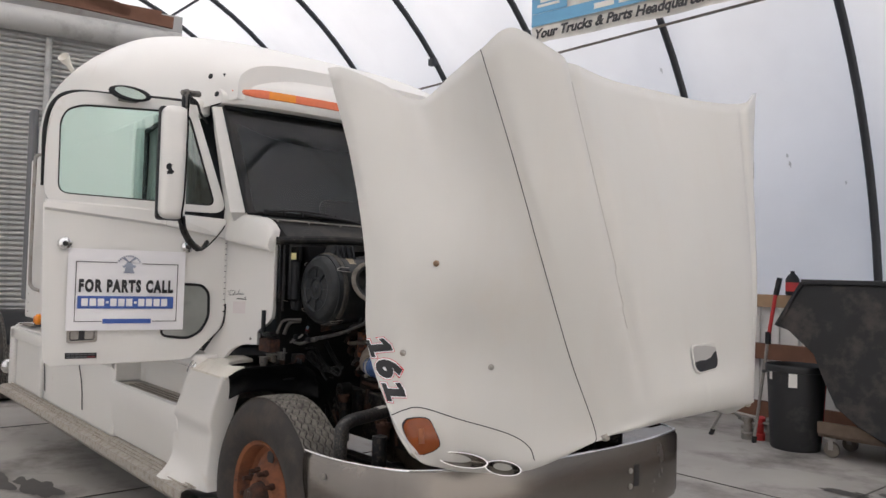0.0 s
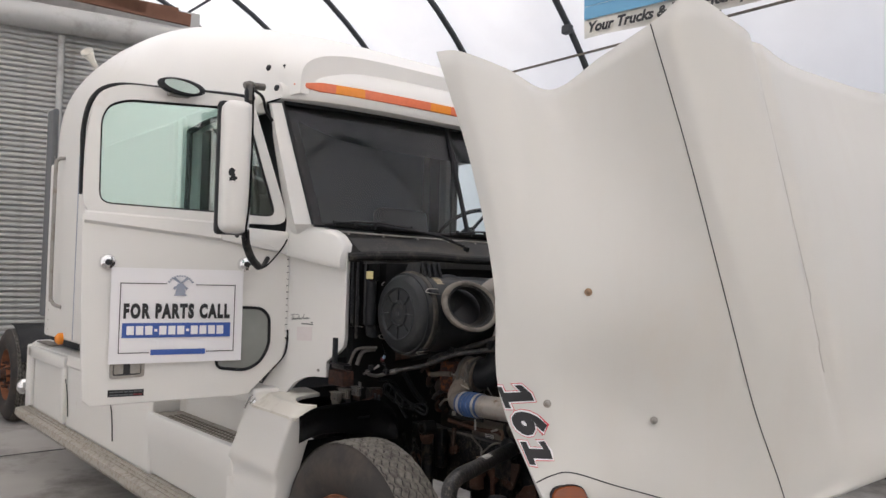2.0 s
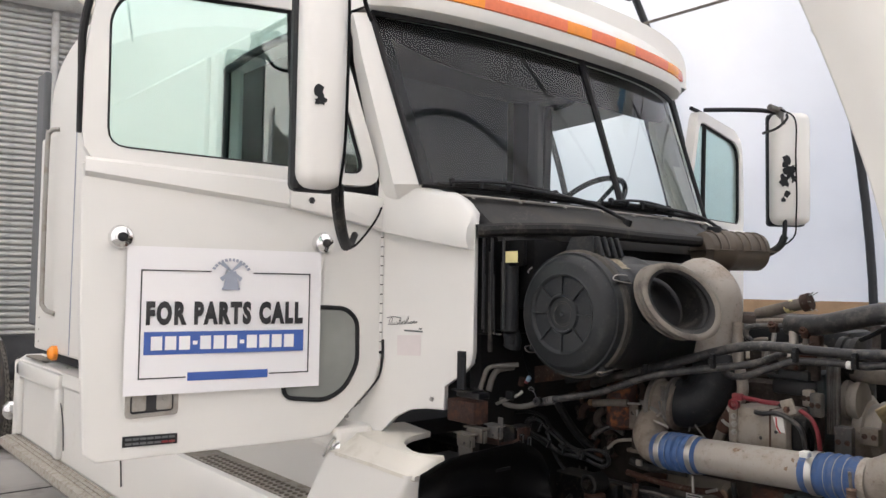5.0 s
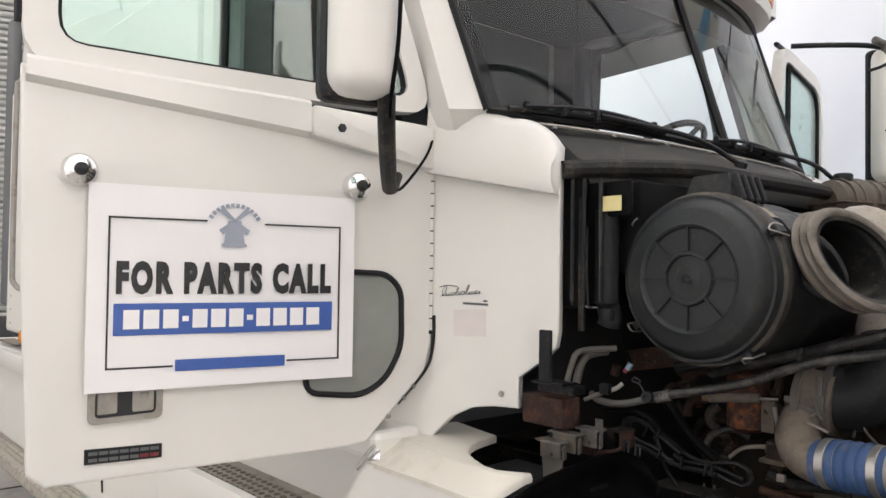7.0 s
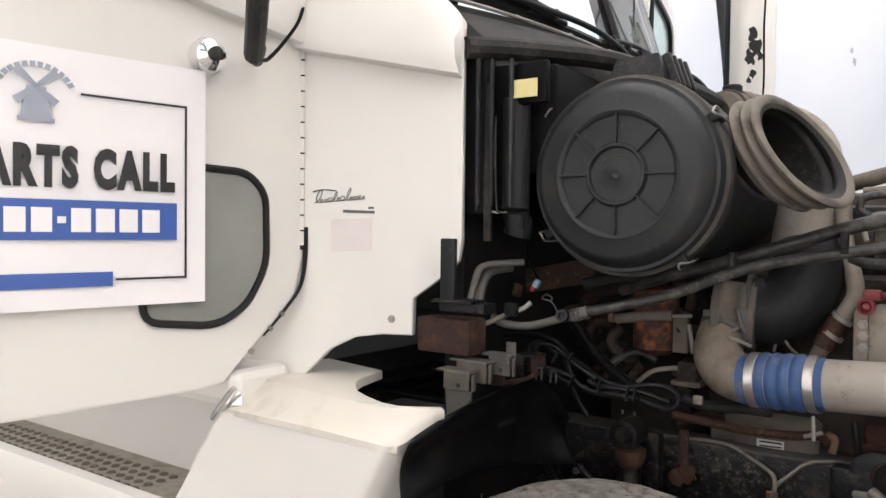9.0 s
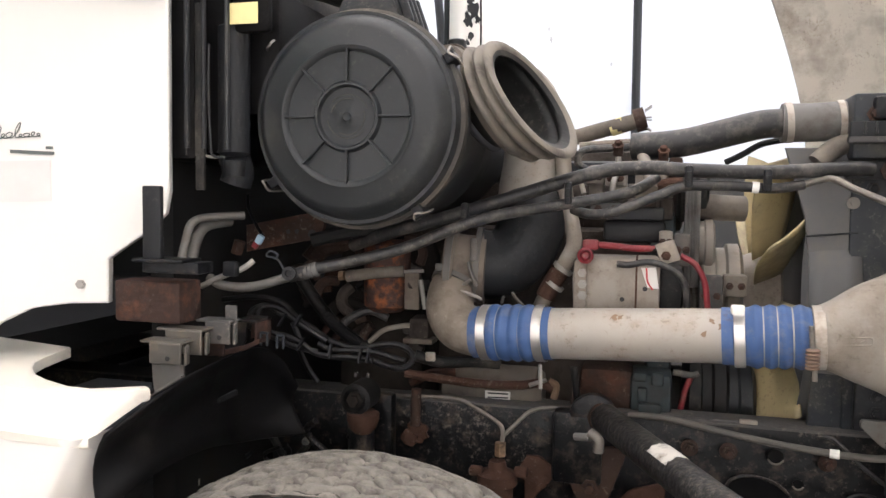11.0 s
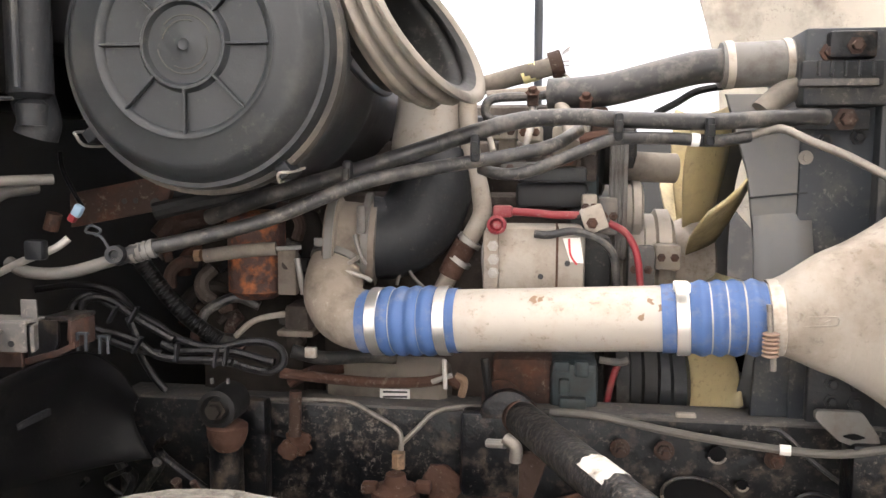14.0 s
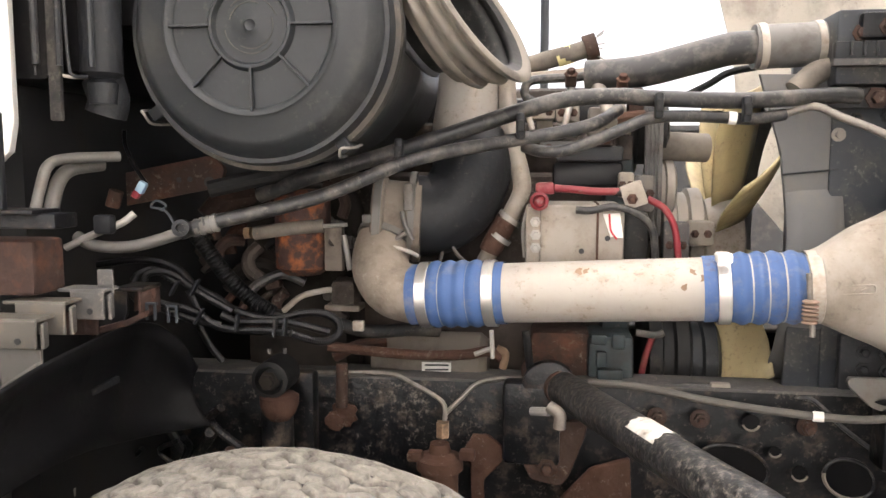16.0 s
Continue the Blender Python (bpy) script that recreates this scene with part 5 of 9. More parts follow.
# thin grey line draws the crease's soft shade, with its dirt, onto the hood
hood_line("hood_crease", [(-2.40, 2.444 + 0.247 * (2.556 - z), z) for z in (2.5, 2.35, 2.2, 2.05, 1.9, 1.75, 1.6, 1.5)], 0.003, CREASESHADE, "faint grey line for shade and dirt along the hood crease", 0.0)
for s in (-1, 1):
    hood_line("hood_seam", [(r[80].x, mirrored(r[80].y, s), r[80].z) for r in hood_rows[:36:2]], 0.0018, INKHOLE, "dark seam between hood and fender", 0.0)
    for p in ((-2.833, 1.991, 1.393), (-2.645, 2.304, 1.339), (-2.737, 2.071, 1.757)):
        q, n = on_hood((p[0], mirrored(p[1], s), p[2]))
        bm = B()
        lathe(bm, q, n, [(0, 0.013), (0.004, 0.013), (0.004, 0.008), (0.012, 0.008), (0.014, 0.004), (0.014, 0)], 12)
        part("hood_bolt", bm, BRASS if p[2] > 1.6 else STEEL, hood_ob, "rusty bolt head" if p[2] > 1.6 else "steel bolt head", smooth=True)
    # indicator lamp
    c, n = on_hood((-2.735, mirrored(2.02, s), 1.072))
    up = Vector((-0.12, 0, 1)).normalized()
    up = (up - n * up.dot(n)).normalized()
    m = Matrix((up.cross(n) * (1 if s < 0 else -1), up, n)).transposed().to_4x4()
    m.translation = c - n * 0.006
    lens = rounded([(-0.072, 0.046), (-0.055, 0.068), (0.0, 0.072), (0.040, 0.062), (0.076, -0.020), (0.079, -0.046), (0.055, -0.063), (0.0, -0.076), (-0.018, -0.076), (-0.038, -0.053), (-0.062, 0.0)], 0.02, 3)
    bm = B()
    plate(bm, [(x * 1.05, y * 1.05) for x, y in lens], m @ Matrix.Translation((0, 0, 0.008)), 0.012)
    part("lamp_gasket", bm, BLACK, hood_ob)
    bm = B()
    plate(bm, lens, m @ Matrix.Translation((0, 0, 0.017)), 0.012, 0.006)
    part("indicator_lens", bm, BROWNLENS, hood_ob, "brown-amber indicator lens", smooth=True)
    bm = B()
    plate(bm, [(-0.012, -0.03), (0.012, -0.03), (0.012, 0.03), (-0.012, 0.03)], m @ Matrix.Translation((0, 0, 0.0195)), 0.003)
    part("lens_rib", bm, RIM, hood_ob)
    # headlamp buckets
    for x, y, z, w in () if s > 0 else ((-2.676, 2.198, 0.966, 0.105), (-2.591, 2.333, 0.94, 0.075)):
        q, n = on_hood((x, mirrored(y, s), z))
        n = Vector((0.70, s * 0.66, 0.22)).normalized()
        q = q + n * 0.03 - Vector((0, 0, 0.012))
        along = Vector((0.62, -s * 0.76, -0.12))
        along = (along - n * along.dot(n)).normalized()
        mm = Matrix((along, n.cross(along), n)).transposed().to_4x4()
        mm.translation = q
        bm = B()
        o_ = [(w * math.cos(a), 0.03 * math.sin(a)) for a in [k * math.pi / 12 for k in range(24)]]
        i_ = [(0.93 * a, 0.88 * b) for a, b in o_]
        ring_plate(bm, o_, i_, mm @ Matrix.Translation((0, 0, 0.006)), 0.008)
        part("lamp_rim", bm, CHROME, hood_ob, "chrome lamp rim")
        bm = B()
        grid(bm, [[mm @ Vector((a * q_, b * q_, 0.002 - 0.05 * (1 - q_ * q_))) for a, b in i_] for q_ in (1.0, 0.85, 0.65, 0.45, 0.25, 0.05)], closed=True)
        part("headlamp", bm, STAINLESS, hood_ob, "chrome headlamp reflector", smooth=True)
    hood_line("lamp_seam", [(x_, mirrored(y_, s), z_) for x_, y_, z_ in ((-2.82, 1.932, 1.151), (-2.795, 1.98, 1.172), (-2.765, 2.039, 1.178), (-2.702, 2.182, 1.129), (-2.583, 2.351, 1.071), (-2.528, 2.414, 1.023), (-2.509, 2.433, 0.967))], 0.0022, INKHOLE, "thin dark headlamp panel seam", 0.0)


def fleet_number():
    """161 down the fender, laid on the surface."""
    c = Vector((-2.868, 1.945, 1.320))
    x = Vector((0.52, 0.0, -0.85)).normalized()
    y = Vector((0.85, 0.0, 0.52)).normalized()
    m = Matrix((x, y, Vector((0, -1, 0)))).transposed().to_4x4()
    m.translation = c
    one = [(0.0, 0.0), (0.62, 0.0), (0.62, 0.15), (0.43, 0.15), (0.43, 1.0), (0.24, 1.0), (-0.02, 0.82), (-0.02, 0.64), (0.19, 0.76), (0.19, 0.15), (0.0, 0.15)]

    def grown(pts, d):
        out = []
        for k, p in enumerate(pts):
            p, a, b = Vector(p), Vector(pts[k - 1]), Vector(pts[(k + 1) % len(pts)])
            e, f = (p - a).normalized(), (b - p).normalized()
            n1, n2 = Vector((e.y, -e.x)), Vector((f.y, -f.x))
            q = (n1 + n2).normalized()
            out.append(p + q * d / max(0.5, q.dot(n1)))
        return out

    for grow, mat, lift, label in ((0.0098, REDINK, 0.002, "red outline"), (0.0076, SIGN, 0.0035, "white outline"), (0.0024, INKHOLE, 0.005, "black italic number")):
        for x0 in (-0.138, 0.058):
            bm = B()
            vs = []
            for px, py in grown([(x0 + a * 0.118, (b - 0.5) * 0.105) for a, b in one], grow):
                q, n = on_hood(m @ Vector((px + 0.42 * py, py, 0)))
                vs.append(bm.verts.new(q + n * lift))
            bm.faces.new(vs)
            part("number", bm, mat, hood_ob, label)
        ob = lettering("number", "6", 0.145, m @ Matrix.Translation((-0.008, 0, 0)), mat, hood_ob, squeeze=1.08, bold=0.005 + grow, shear=0.42, label=label)
        for v in ob.data.vertices:
            q, n = on_hood(v.co)
            v.co = q + n * lift


fleet_number()


def hood_pull():
    q, n = on_hood((-2.168, 3.15, 1.385))
    up = (Vector((0, 0, 1)) - n * n.z).normalized()
    m = Matrix((up.cross(n), up, n)).transposed().to_4x4()
    m.translation = q
    o_ = rounded([(-0.105, 0.052), (0.10, 0.066), (0.105, -0.02), (0.088, -0.055), (-0.06, -0.068), (-0.095, -0.05)], 0.03, 5)
    i_ = [(x * 0.93, y * 0.9) for x, y in o_]
    bm = B()
    rows = [[m @ Vector((x * a, y * b, z)) for x, y in o_] for a, b, z in ((1.03, 1.04, 0.0), (1.0, 1.0, 0.004), (0.95, 0.93, 0.0045), (0.93, 0.9, 0.001))]
    grid(bm, rows, closed=True)
    part("pull_rim", bm, HOODWHITE, hood_ob, smooth=True)
    # no recess is cut: a flat grey plate carries its shade
    bm = B()
    plate(bm, i_, m @ Matrix.Translation((0, 0, 0.0022)), 0.002)
    part("pull_recess", bm, PULLSHADE, hood_ob, "flat grey plate for the shaded hood pull recess")
    # black crescent paints the deeper shade low in the recess
    bm = B()
    low = [(-0.088, -0.018), (-0.05, -0.012), (0.0, -0.012), (0.045, -0.002), (0.07, 0.016), (0.093, 0.024)] + sorted([p for p in i_ if p[1] < -0.012], key=lambda p: -p[0])
    plate(bm, low, m @ Matrix.Translation((0, 0, 0.0040)), 0.002)
    part("pull_crescent", bm, BLACK, hood_ob, "dark crescent for the deep shade in the hood pull")


hood_pull()
so = hood_ob.modifiers.new("thick", "SOLIDIFY")
so.thickness, so.offset, so.material_offset = 0.014, -1, 1


# ---- bumper ----
def bumper():
    def plan(d, r=0.0):
        a = abs(d)
        if a <= 0.95:
            return Vector((-2.78 - (0.18 if d < 0 else 0.07) * (a / 0.87) ** 3 - r, CY + d * (1 - r * 0.3), 0))
        t = (a - 0.95) / 0.25
        y = 0.95 + 0.13 * math.sin(min(1, t * 1.2) * math.pi / 2)
        x = (-3.014 if d < 0 else -2.871) - 0.58 * t
        return Vector((x, CY + math.copysign(y - r, d), 0))
    ds = [-1.2 + 2.4 * k / 72 for k in range(73)]
    bm = B()
    prof = [(0.04, 0.80), (0.0, 0.86), (0.0, 0.85), (-0.012, 0.83), (-0.012, 0.53), (0.0, 0.49), (0.05, 0.47)]
    grid(bm, [[plan(d, r) + Vector((0, 0, z)) for d in ds] for r, z in prof])
    b = part("bumper", bm, STAINLESS, truck, "scuffed polished steel bumper", smooth=True, angle=50)
    so = b.modifiers.new("thick", "SOLIDIFY")
    so.thickness = 0.004
    bm = B()
    grid(bm, [[plan(d, r) + Vector((0, 0, z)) for d in [-0.35 + 1.35 * k / 30 for k in range(31)]] for r, z in ((0.30, 0.845), (0.15, 0.853), (0.004, 0.858))])
    part("bumper_deck", bm, STAINLESS, b, "dusty steel deck on top of the bumper", smooth=True)
    bm = B()
    tube(bm, [plan(d, 0.001) + Vector((0, 0, 0.858)) for d in ds], 0.006, 8, 1)
    part("bumper_edge", bm, CHROME, b, "bright rolled top edge", smooth=True)
    # slots are black plates on the steel, their shade put into the colour
    for d, z, w, h in ((0.43, 0.69, 0.04, 0.055), (-0.02, 0.60, 0.05, 0.02), (-0.55, 0.58, 0.035, 0.015)):
        p = plan(d, -0.0145) + Vector((0, 0, z))
        bm = B()
        box(bm, p, (0.006, w, 2 * h), 0.002)
        part("bumper_slot", bm, INKHOLE, b, "black plate for a shaded bumper slot")
    for d, z in ((-1.12, 0.77), (0.375, 0.72), (0.375, 0.64), (-0.42, 0.58)):
        p = plan(d, -0.013) + Vector((0, 0, z))
        bm = B()
        lathe(bm, p, (1, 0, 0) if d > -1 else (0, -1, 0), [(0, 0.016), (0.005, 0.014), (0.007, 0.006), (0.007, 0)], 12)
        part("bumper_bolt", bm, STEEL, b)


bumper()


# ---- wheels ----
def wheel(x, yf, k=1.0, rear=False, near=False):
    w, r = 0.28, 0.534 * k - 0.006
    lx = yf
    bm = B()
    prof = [(0.03, 0.29), (0.0, 0.33), (-0.012, 0.40), (0.0, 0.46), (0.035, 0.505), (0.05, 0.513), (w - 0.05, 0.513), (w - 0.035, 0.505), (w, 0.46), (w + 0.01, 0.4), (w, 0.33), (w - 0.03, 0.29)]
    lathe(bm, (x, lx, r + 0.008), (0, 1, 0), [(a, b * 1.025 * k) for a, b in prof], 72, close=False)
    t = part("wheel", bm, TYRE, truck, "worn truck tyre on a rusty orange steel rim", smooth=True)
    # the tread: worn ribs with wavy grooves and short cross cuts
    na, nw = (1080, 64) if near else (220, 28)
    verts, faces = [], []
    for i in range(na):
        a = i * 2 * math.pi / na
        for j in range(nw + 1):
            s = j / nw
            h = 0.0
            for g in range(7):
                c = 0.07 + 0.143 * g + 0.03 * math.sin(a * 58 + g * 2.1) + 0.014 * math.sin(a * 37 + g)
                h = max(h, math.exp(-((s - c) / 0.017) ** 2))
            rib = math.floor((s - 0.07) / 0.143)
            ph = (a * 112 / (2 * math.pi) + 0.5 * rib + 1.1 * s + 0.25 * math.sin(a * 19 + rib)) % 1.0
            h = max(h, (0.22 + 0.2 * math.sin(a * 23 + 2.3 * rib)) * math.exp(-((ph - 0.5) / 0.08) ** 2))
            wear = noise.noise(Vector((math.cos(a) * 14, math.sin(a) * 14, s * 5 + x)))
            rr = 0.534 * k - 0.03 * h * (0.75 + 0.7 * wear) * (1 - abs(2 * s - 1) ** 8) + 0.0028 * wear - 0.006 * abs(2 * s - 1) ** 4
            verts.append((x + math.cos(a) * rr, lx + 0.036 + s * (w - 0.072), r + 0.008 + math.sin(a) * rr))
    for i in range(na):
        i2 = (i + 1) % na
        for j in range(nw):
            faces.append((i * (nw + 1) + j, i * (nw + 1) + j + 1, i2 * (nw + 1) + j + 1, i2 * (nw + 1) + j))
    me = bpy.data.meshes.new("tread")
    me.from_pydata(verts, [], faces)
    me.materials.append(TREAD)
    for p in me.polygons:
        p.use_smooth = True
    tr = new("tread", me)
    tr.parent = t
    tr["label"] = "worn dusty tread with wavy grooves"
    bm = B()
    prof = [(0.05, 0.0), (0.05, 0.08), (0.03, 0.09), (0.03, 0.13), (0.085, 0.19), (0.115, 0.235), (0.10, 0.26), (0.03, 0.275), (0.018, 0.292), (0.03, 0.296), (0.06, 0.285)]
    if rear:
        prof = [(0.0, 0.0), (0.0, 0.08), (0.02, 0.10), (0.12, 0.13), (0.15, 0.2), (0.155, 0.25), (0.05, 0.28), (0.018, 0.292), (0.03, 0.296)]
    lathe(bm, (x, lx, r + 0.008), (0, 1, 0), prof, 48, close=False)
    part("rim", bm, RIM, t, "rusty orange steel rim", smooth=True)
    # rim openings are flat black discs that paint the shade inside
    for k in range(5):
        a = k * 2 * math.pi / 5 + 0.3
        bm = B()
        lathe(bm, (x + math.cos(a) * 0.205, lx + 0.079, r + 0.008 + math.sin(a) * 0.205), (0, -1, 0), [(0, 0.034), (0.004, 0.034), (0.004, 0)], 14)
        part("vent_hole", bm, INKHOLE, t, "black disc for a shaded rim opening")
    for k in range(10):
        a = k * 2 * math.pi / 10
        bm = B()
        lathe(bm, (x + math.cos(a) * 0.142, lx + 0.04, r + 0.008 + math.sin(a) * 0.142), (0, -1, 0), [(0, 0.018), (0.02, 0.018), (0.02, 0.012), (0.055, 0.012), (0.055, 0)], 6)
        part("wheel_nut", bm, RUST, t, "rusty wheel nut")
    bm = B()
    lathe(bm, (x, lx + 0.05, r + 0.008), (0, -1, 0), [(0, 0.085), (0.05, 0.08), (0.07, 0.065), (0.09, 0.06), (0.095, 0)], 24)
    part("hub", bm, DARKRUST, t, "grimy hub", smooth=True)
    return t


wheel(-4.03, 1.985, 0.98, near=True)
wheel(-4.03, 2 * CY - 1.985 - 0.28, 0.98)
wheel(-11.3, 2.1, rear=True)
wheel(-11.3, 2 * CY - 2.1 - 0.28, rear=True)
for x, r in ((-4.03, 0.06), (-11.3, 0.09)):
    bm = B()
    cyl(bm, (x, 2.1, 0.53), (x, 4.08, 0.53), r)
    part("axle", bm, FRAME, truck)
bm = B()
rows = []
for k in range(8):
    a = radians(20 + k * 10)
    rows.append([(-11.3 + 0.60 * math.cos(a), y, 0.53 + 0.60 * math.sin(a)) for y in (2.16, 2.6)])
grid(bm, rows)
ob = part("quarter_fender", bm, BLACK, truck, "black rear mudguard", smooth=True)
ob.modifiers.new("thick", "SOLIDIFY").thickness = 0.012
bm = B()
lathe(bm, (-9.75, 1.98, 0.6), (0, -1, 0.1), [(0, 0.08), (0.03, 0.075), (0.06, 0.04), (0.068, 0)], 20)
part("air_tank_end", bm, CHROME, truck, "polished tank end", smooth=True)


# ---- side fairing with its steps ----
def fairing(side):
    Y = lambda y: mirrored(y, side)
    f = part("fairing", (lambda b: (box(b, (-7.83, Y(2.02), 0.76), (3.2, 0.12, 0.62), 0.03), b)[1])(B()), WHITE, truck, "white side fairing with dirty steps")
    # shoulder along the top
    bm = B()
    rows = []
    for x in (-9.4, -8.9, -8.3, -7.6, -7.0, -6.5, -6.24):
        rows.append([(x, Y(2.12), 1.09), (x, Y(2.0), 1.09), (x, Y(1.955), 1.06), (x, Y(1.945), 0.98), (x, Y(1.965), 0.95)])
    grid(bm, rows)
    part("shoulder", bm, WHITE, f, "white fairing shoulder", smooth=True)
    # rear end cap with recess
    bm = B()
    box(bm, (-9.45, Y(2.02), 0.70), (0.05, 0.18, 0.70), 0.02)
    part("end_cap", bm, WHITE, f)
    # lower running board
    bm = B()
    rows = []
    for x in [-9.45 + 0.4 * k for k in range(13)]:
        rows.append([(x, Y(2.08), 0.465), (x, Y(1.88), 0.45), (x, Y(1.845), 0.44), (x, Y(1.84), 0.39), (x, Y(1.86), 0.36), (x, Y(2.05), 0.33)])
    grid(bm, rows)
    part("running_board", bm, TREADPLATE, f, "dirty ribbed running board", smooth=True)
    bm = B()
    for k in range(5):
        box(bm, (-7.05, Y(1.885 + 0.035 * k), 0.4585), (4.75, 0.01, 0.008), 0.003)
    part("board_rib", bm, TREADPLATE, f)
    for x in (-8.1, -6.95):
        bm = B()
        tube(bm, [(x - 0.12, Y(2.0), 1.09), (x - 0.1, Y(1.938), 1.0), (x - 0.02, Y(1.95), 0.75), (x, Y(1.955), 0.55)], 0.004, 6, 4)
        part("panel_gap", bm, INKHOLE, f)
    # raised frame round the recess at the rear end
    for c, d in (((-9.32, 0.76), (0.12, 0.56)), ((-8.2, 0.72), (0.1, 0.48)), ((-8.76, 0.99), (1.2, 0.12))):
        bm = B()
        box(bm, (c[0], Y(1.945), c[1]), (d[0], 0.05, d[1]), 0.02)
        part("recess_frame", bm, WHITE, f, smooth=True)
    bm = B()
    box(bm, (-8.95, Y(2.0), 1.094), (0.5, 0.1, 0.012), 0.004)
    part("shelf_pad", bm, DUSTRUBBER, f, "worn grey shelf pad")
    # upper step recess
    bm = B()
    box(bm, (-5.62, Y(2.06), 0.85), (1.14, 0.2, 0.03), 0.006)
    st = part("step", bm, TREADPLATE, f, "dirty perforated metal step")
    bm = B()
    lathe(bm, (0, 0, 0), (0, 0, 1), [(0, 0.012), (0.004, 0.010), (0.004, 0.006), (0.001, 0.0055), (0.001, 0)], 8)
    grip = part("step_grip", bm, DUSTRUBBER, st, "raised grip hole")
    grip.location = (-6.06, Y(1.975), 0.865)
    for i in range(22):
        for j in range(4):
            shared("step_grip", grip.data, st, Matrix.Translation((-6.02 + i * 0.040, Y(1.975 + j * 0.036), 0.865)))
    bm = B()
    box(bm, (-5.55, Y(2.16), 0.98), (1.36, 0.03, 0.34), 0.01)
    box(bm, (-6.22, Y(2.06), 0.97), (0.03, 0.2, 0.22), 0.01)
    part("step_back", bm, WHITE, f)
    bm = B()
    rows = []
    for x, zt, tuck in ((-6.24, 0.872, 0), (-5.9, 0.872, 0), (-5.5, 0.872, 0), (-5.1, 0.872, 0), (-5.0, 0.872, 0.004), (-4.95, 0.872, 0.05)):
        rows.append([(x, Y(1.968 + tuck), zt), (x, Y(1.945 + tuck), zt - 0.008), (x, Y(1.932 + tuck), zt - 0.06), (x, Y(1.95 + tuck), 0.7), (x, Y(1.985 + tuck), 0.47)])
    grid(bm, rows)
    box(bm, (-5.55, Y(2.06), 0.66), (1.34, 0.1, 0.34), 0.01)
    part("lower_skin", bm, WHITE, f, smooth=True)
    # the piece behind the wheel arch: its front edge follows the arch, its foot flares to the board
    edge = curve([(-4.36, 0, 1.118), (-4.40, 0, 1.045), (-4.445, 0, 0.965), (-4.49, 0, 0.87), (-4.52, 0, 0.79), (-4.55, 0, 0.68), (-4.562, 0, 0.58), (-4.566, 0, 0.44)], 4)
    bm = B()
    rows3 = []
    for p in edge:
        z = p.z
        back = max(-5.06, -4.80 - 0.72 * (1.118 - z))
        face = 1.93 + 0.022 / (1 + math.exp((z - 0.80) / 0.012))
        row = [(p.x + 0.012, Y(2.06), z), (p.x + 0.006, Y(face + 0.012), z), (p.x - 0.004, Y(face + 0.003), z), (p.x - 0.02, Y(face), z)]
        for k in range(1, 9):
            x = p.x - 0.02 + (back - p.x + 0.02) * k / 8
            flare = 0.10 * max(0.0, (0.60 - z) / 0.16) ** 2 * min(1.0, max(0.0, (-4.58 - x) / 0.4))
            row.append((x, Y(face - flare), z))
        rows3.append(row + [(back, Y(2.1), z)])
    grid(bm, rows3)
    part("arch_panel", bm, WHITE, f, "white wheel arch panel", smooth=True, angle=50)
    # shelf over the arch with its dark pocket, and the sloping face down to the ridge
    bm = B()
    sh = [(-4.88, 2.05), (-4.80, 2.03), (-4.66, 2.0), (-4.49, 1.974), (-4.384, 1.974), (-4.325, 2.005), (-4.305, 2.03), (-4.32, 2.042), (-4.385, 2.002), (-4.43, 2.006), (-4.49, 2.03), (-4.535, 2.055),
          (-4.572, 2.09), (-4.60, 2.125), (-4.618, 2.165), (-4.641, 2.256), (-4.85, 2.3)]
    plate(bm, sh if side < 0 else [(x, Y(y)) for x, y in sh], Matrix.Translation((0, 0, 1.175)), 0.02, 0.004)
    part("arch_shelf", bm, CREAM, f, "cream-white shelf above the wheel arch", smooth=True)
    crest = [(-4.84, 2.04, 1.175), (-4.77, 2.03, 1.175), (-4.66, 2.0, 1.175), (-4.49, 1.974, 1.175), (-4.384, 1.974, 1.174), (-4.325, 2.005, 1.17), (-4.303, 2.03, 1.164)]
    ridge = [(-4.80, 1.94, 1.118), (-4.77, 1.935, 1.122), (-4.70, 1.93, 1.124), (-4.56, 1.93, 1.124), (-4.43, 1.93, 1.121), (-4.375, 1.936, 1.118), (-4.35, 1.955, 1.114)]
    bm = B()
    rows3 = []
    for a_, b_ in zip(curve(crest, 4), curve(ridge, 4)):
        q = [Vector((v.x, Y(v.y), v.z)) for v in (a_, b_)]
        rows3.append([q[0] + Vector((0, 0, 0.001)), q[0].lerp(q[1], 0.04) - Vector((0, 0, 0.001)), q[0].lerp(q[1], 0.5), q[0].lerp(q[1], 0.88), q[1] + Vector((0, Y(-0.004) - Y(0), 0.002)), q[1] + Vector((0, Y(-0.004) - Y(0), -0.01)), q[1] + Vector((0, Y(0.012) - Y(0), -0.018))])
    grid(bm, rows3)
    part("shelf_slope", bm, CREAM, f, "cream-white sloping face under the shelf", smooth=True, angle=50)
    # dark splash shield inside the arch
    bm = B()
    rows = []
    for k in range(16):
        a = radians(178 - k * 8)
        rows.append([(-4.04 + 0.63 * math.cos(a), Y(y), 0.50 + 0.70 * math.sin(a)) for y in (1.97, 2.2, 2.5)])
    grid(bm, rows[:6])
    ob = part("splash_shield", bm, BLACK, f, "black plastic splash shield", smooth=True)
    ob.modifiers.new("thick", "SOLIDIFY").thickness = 0.006
    bm = B()
    box(bm, (-4.52, Y(2.2), 1.08), (0.32, 0.36, 0.01))
    part("pocket_floor", bm, BLACK, f, "dark pocket under the shelf")
    bm = B()
    box(bm, (-5.3, Y(2.12), 1.12), (1.0, 0.03, 0.1), 0.006)
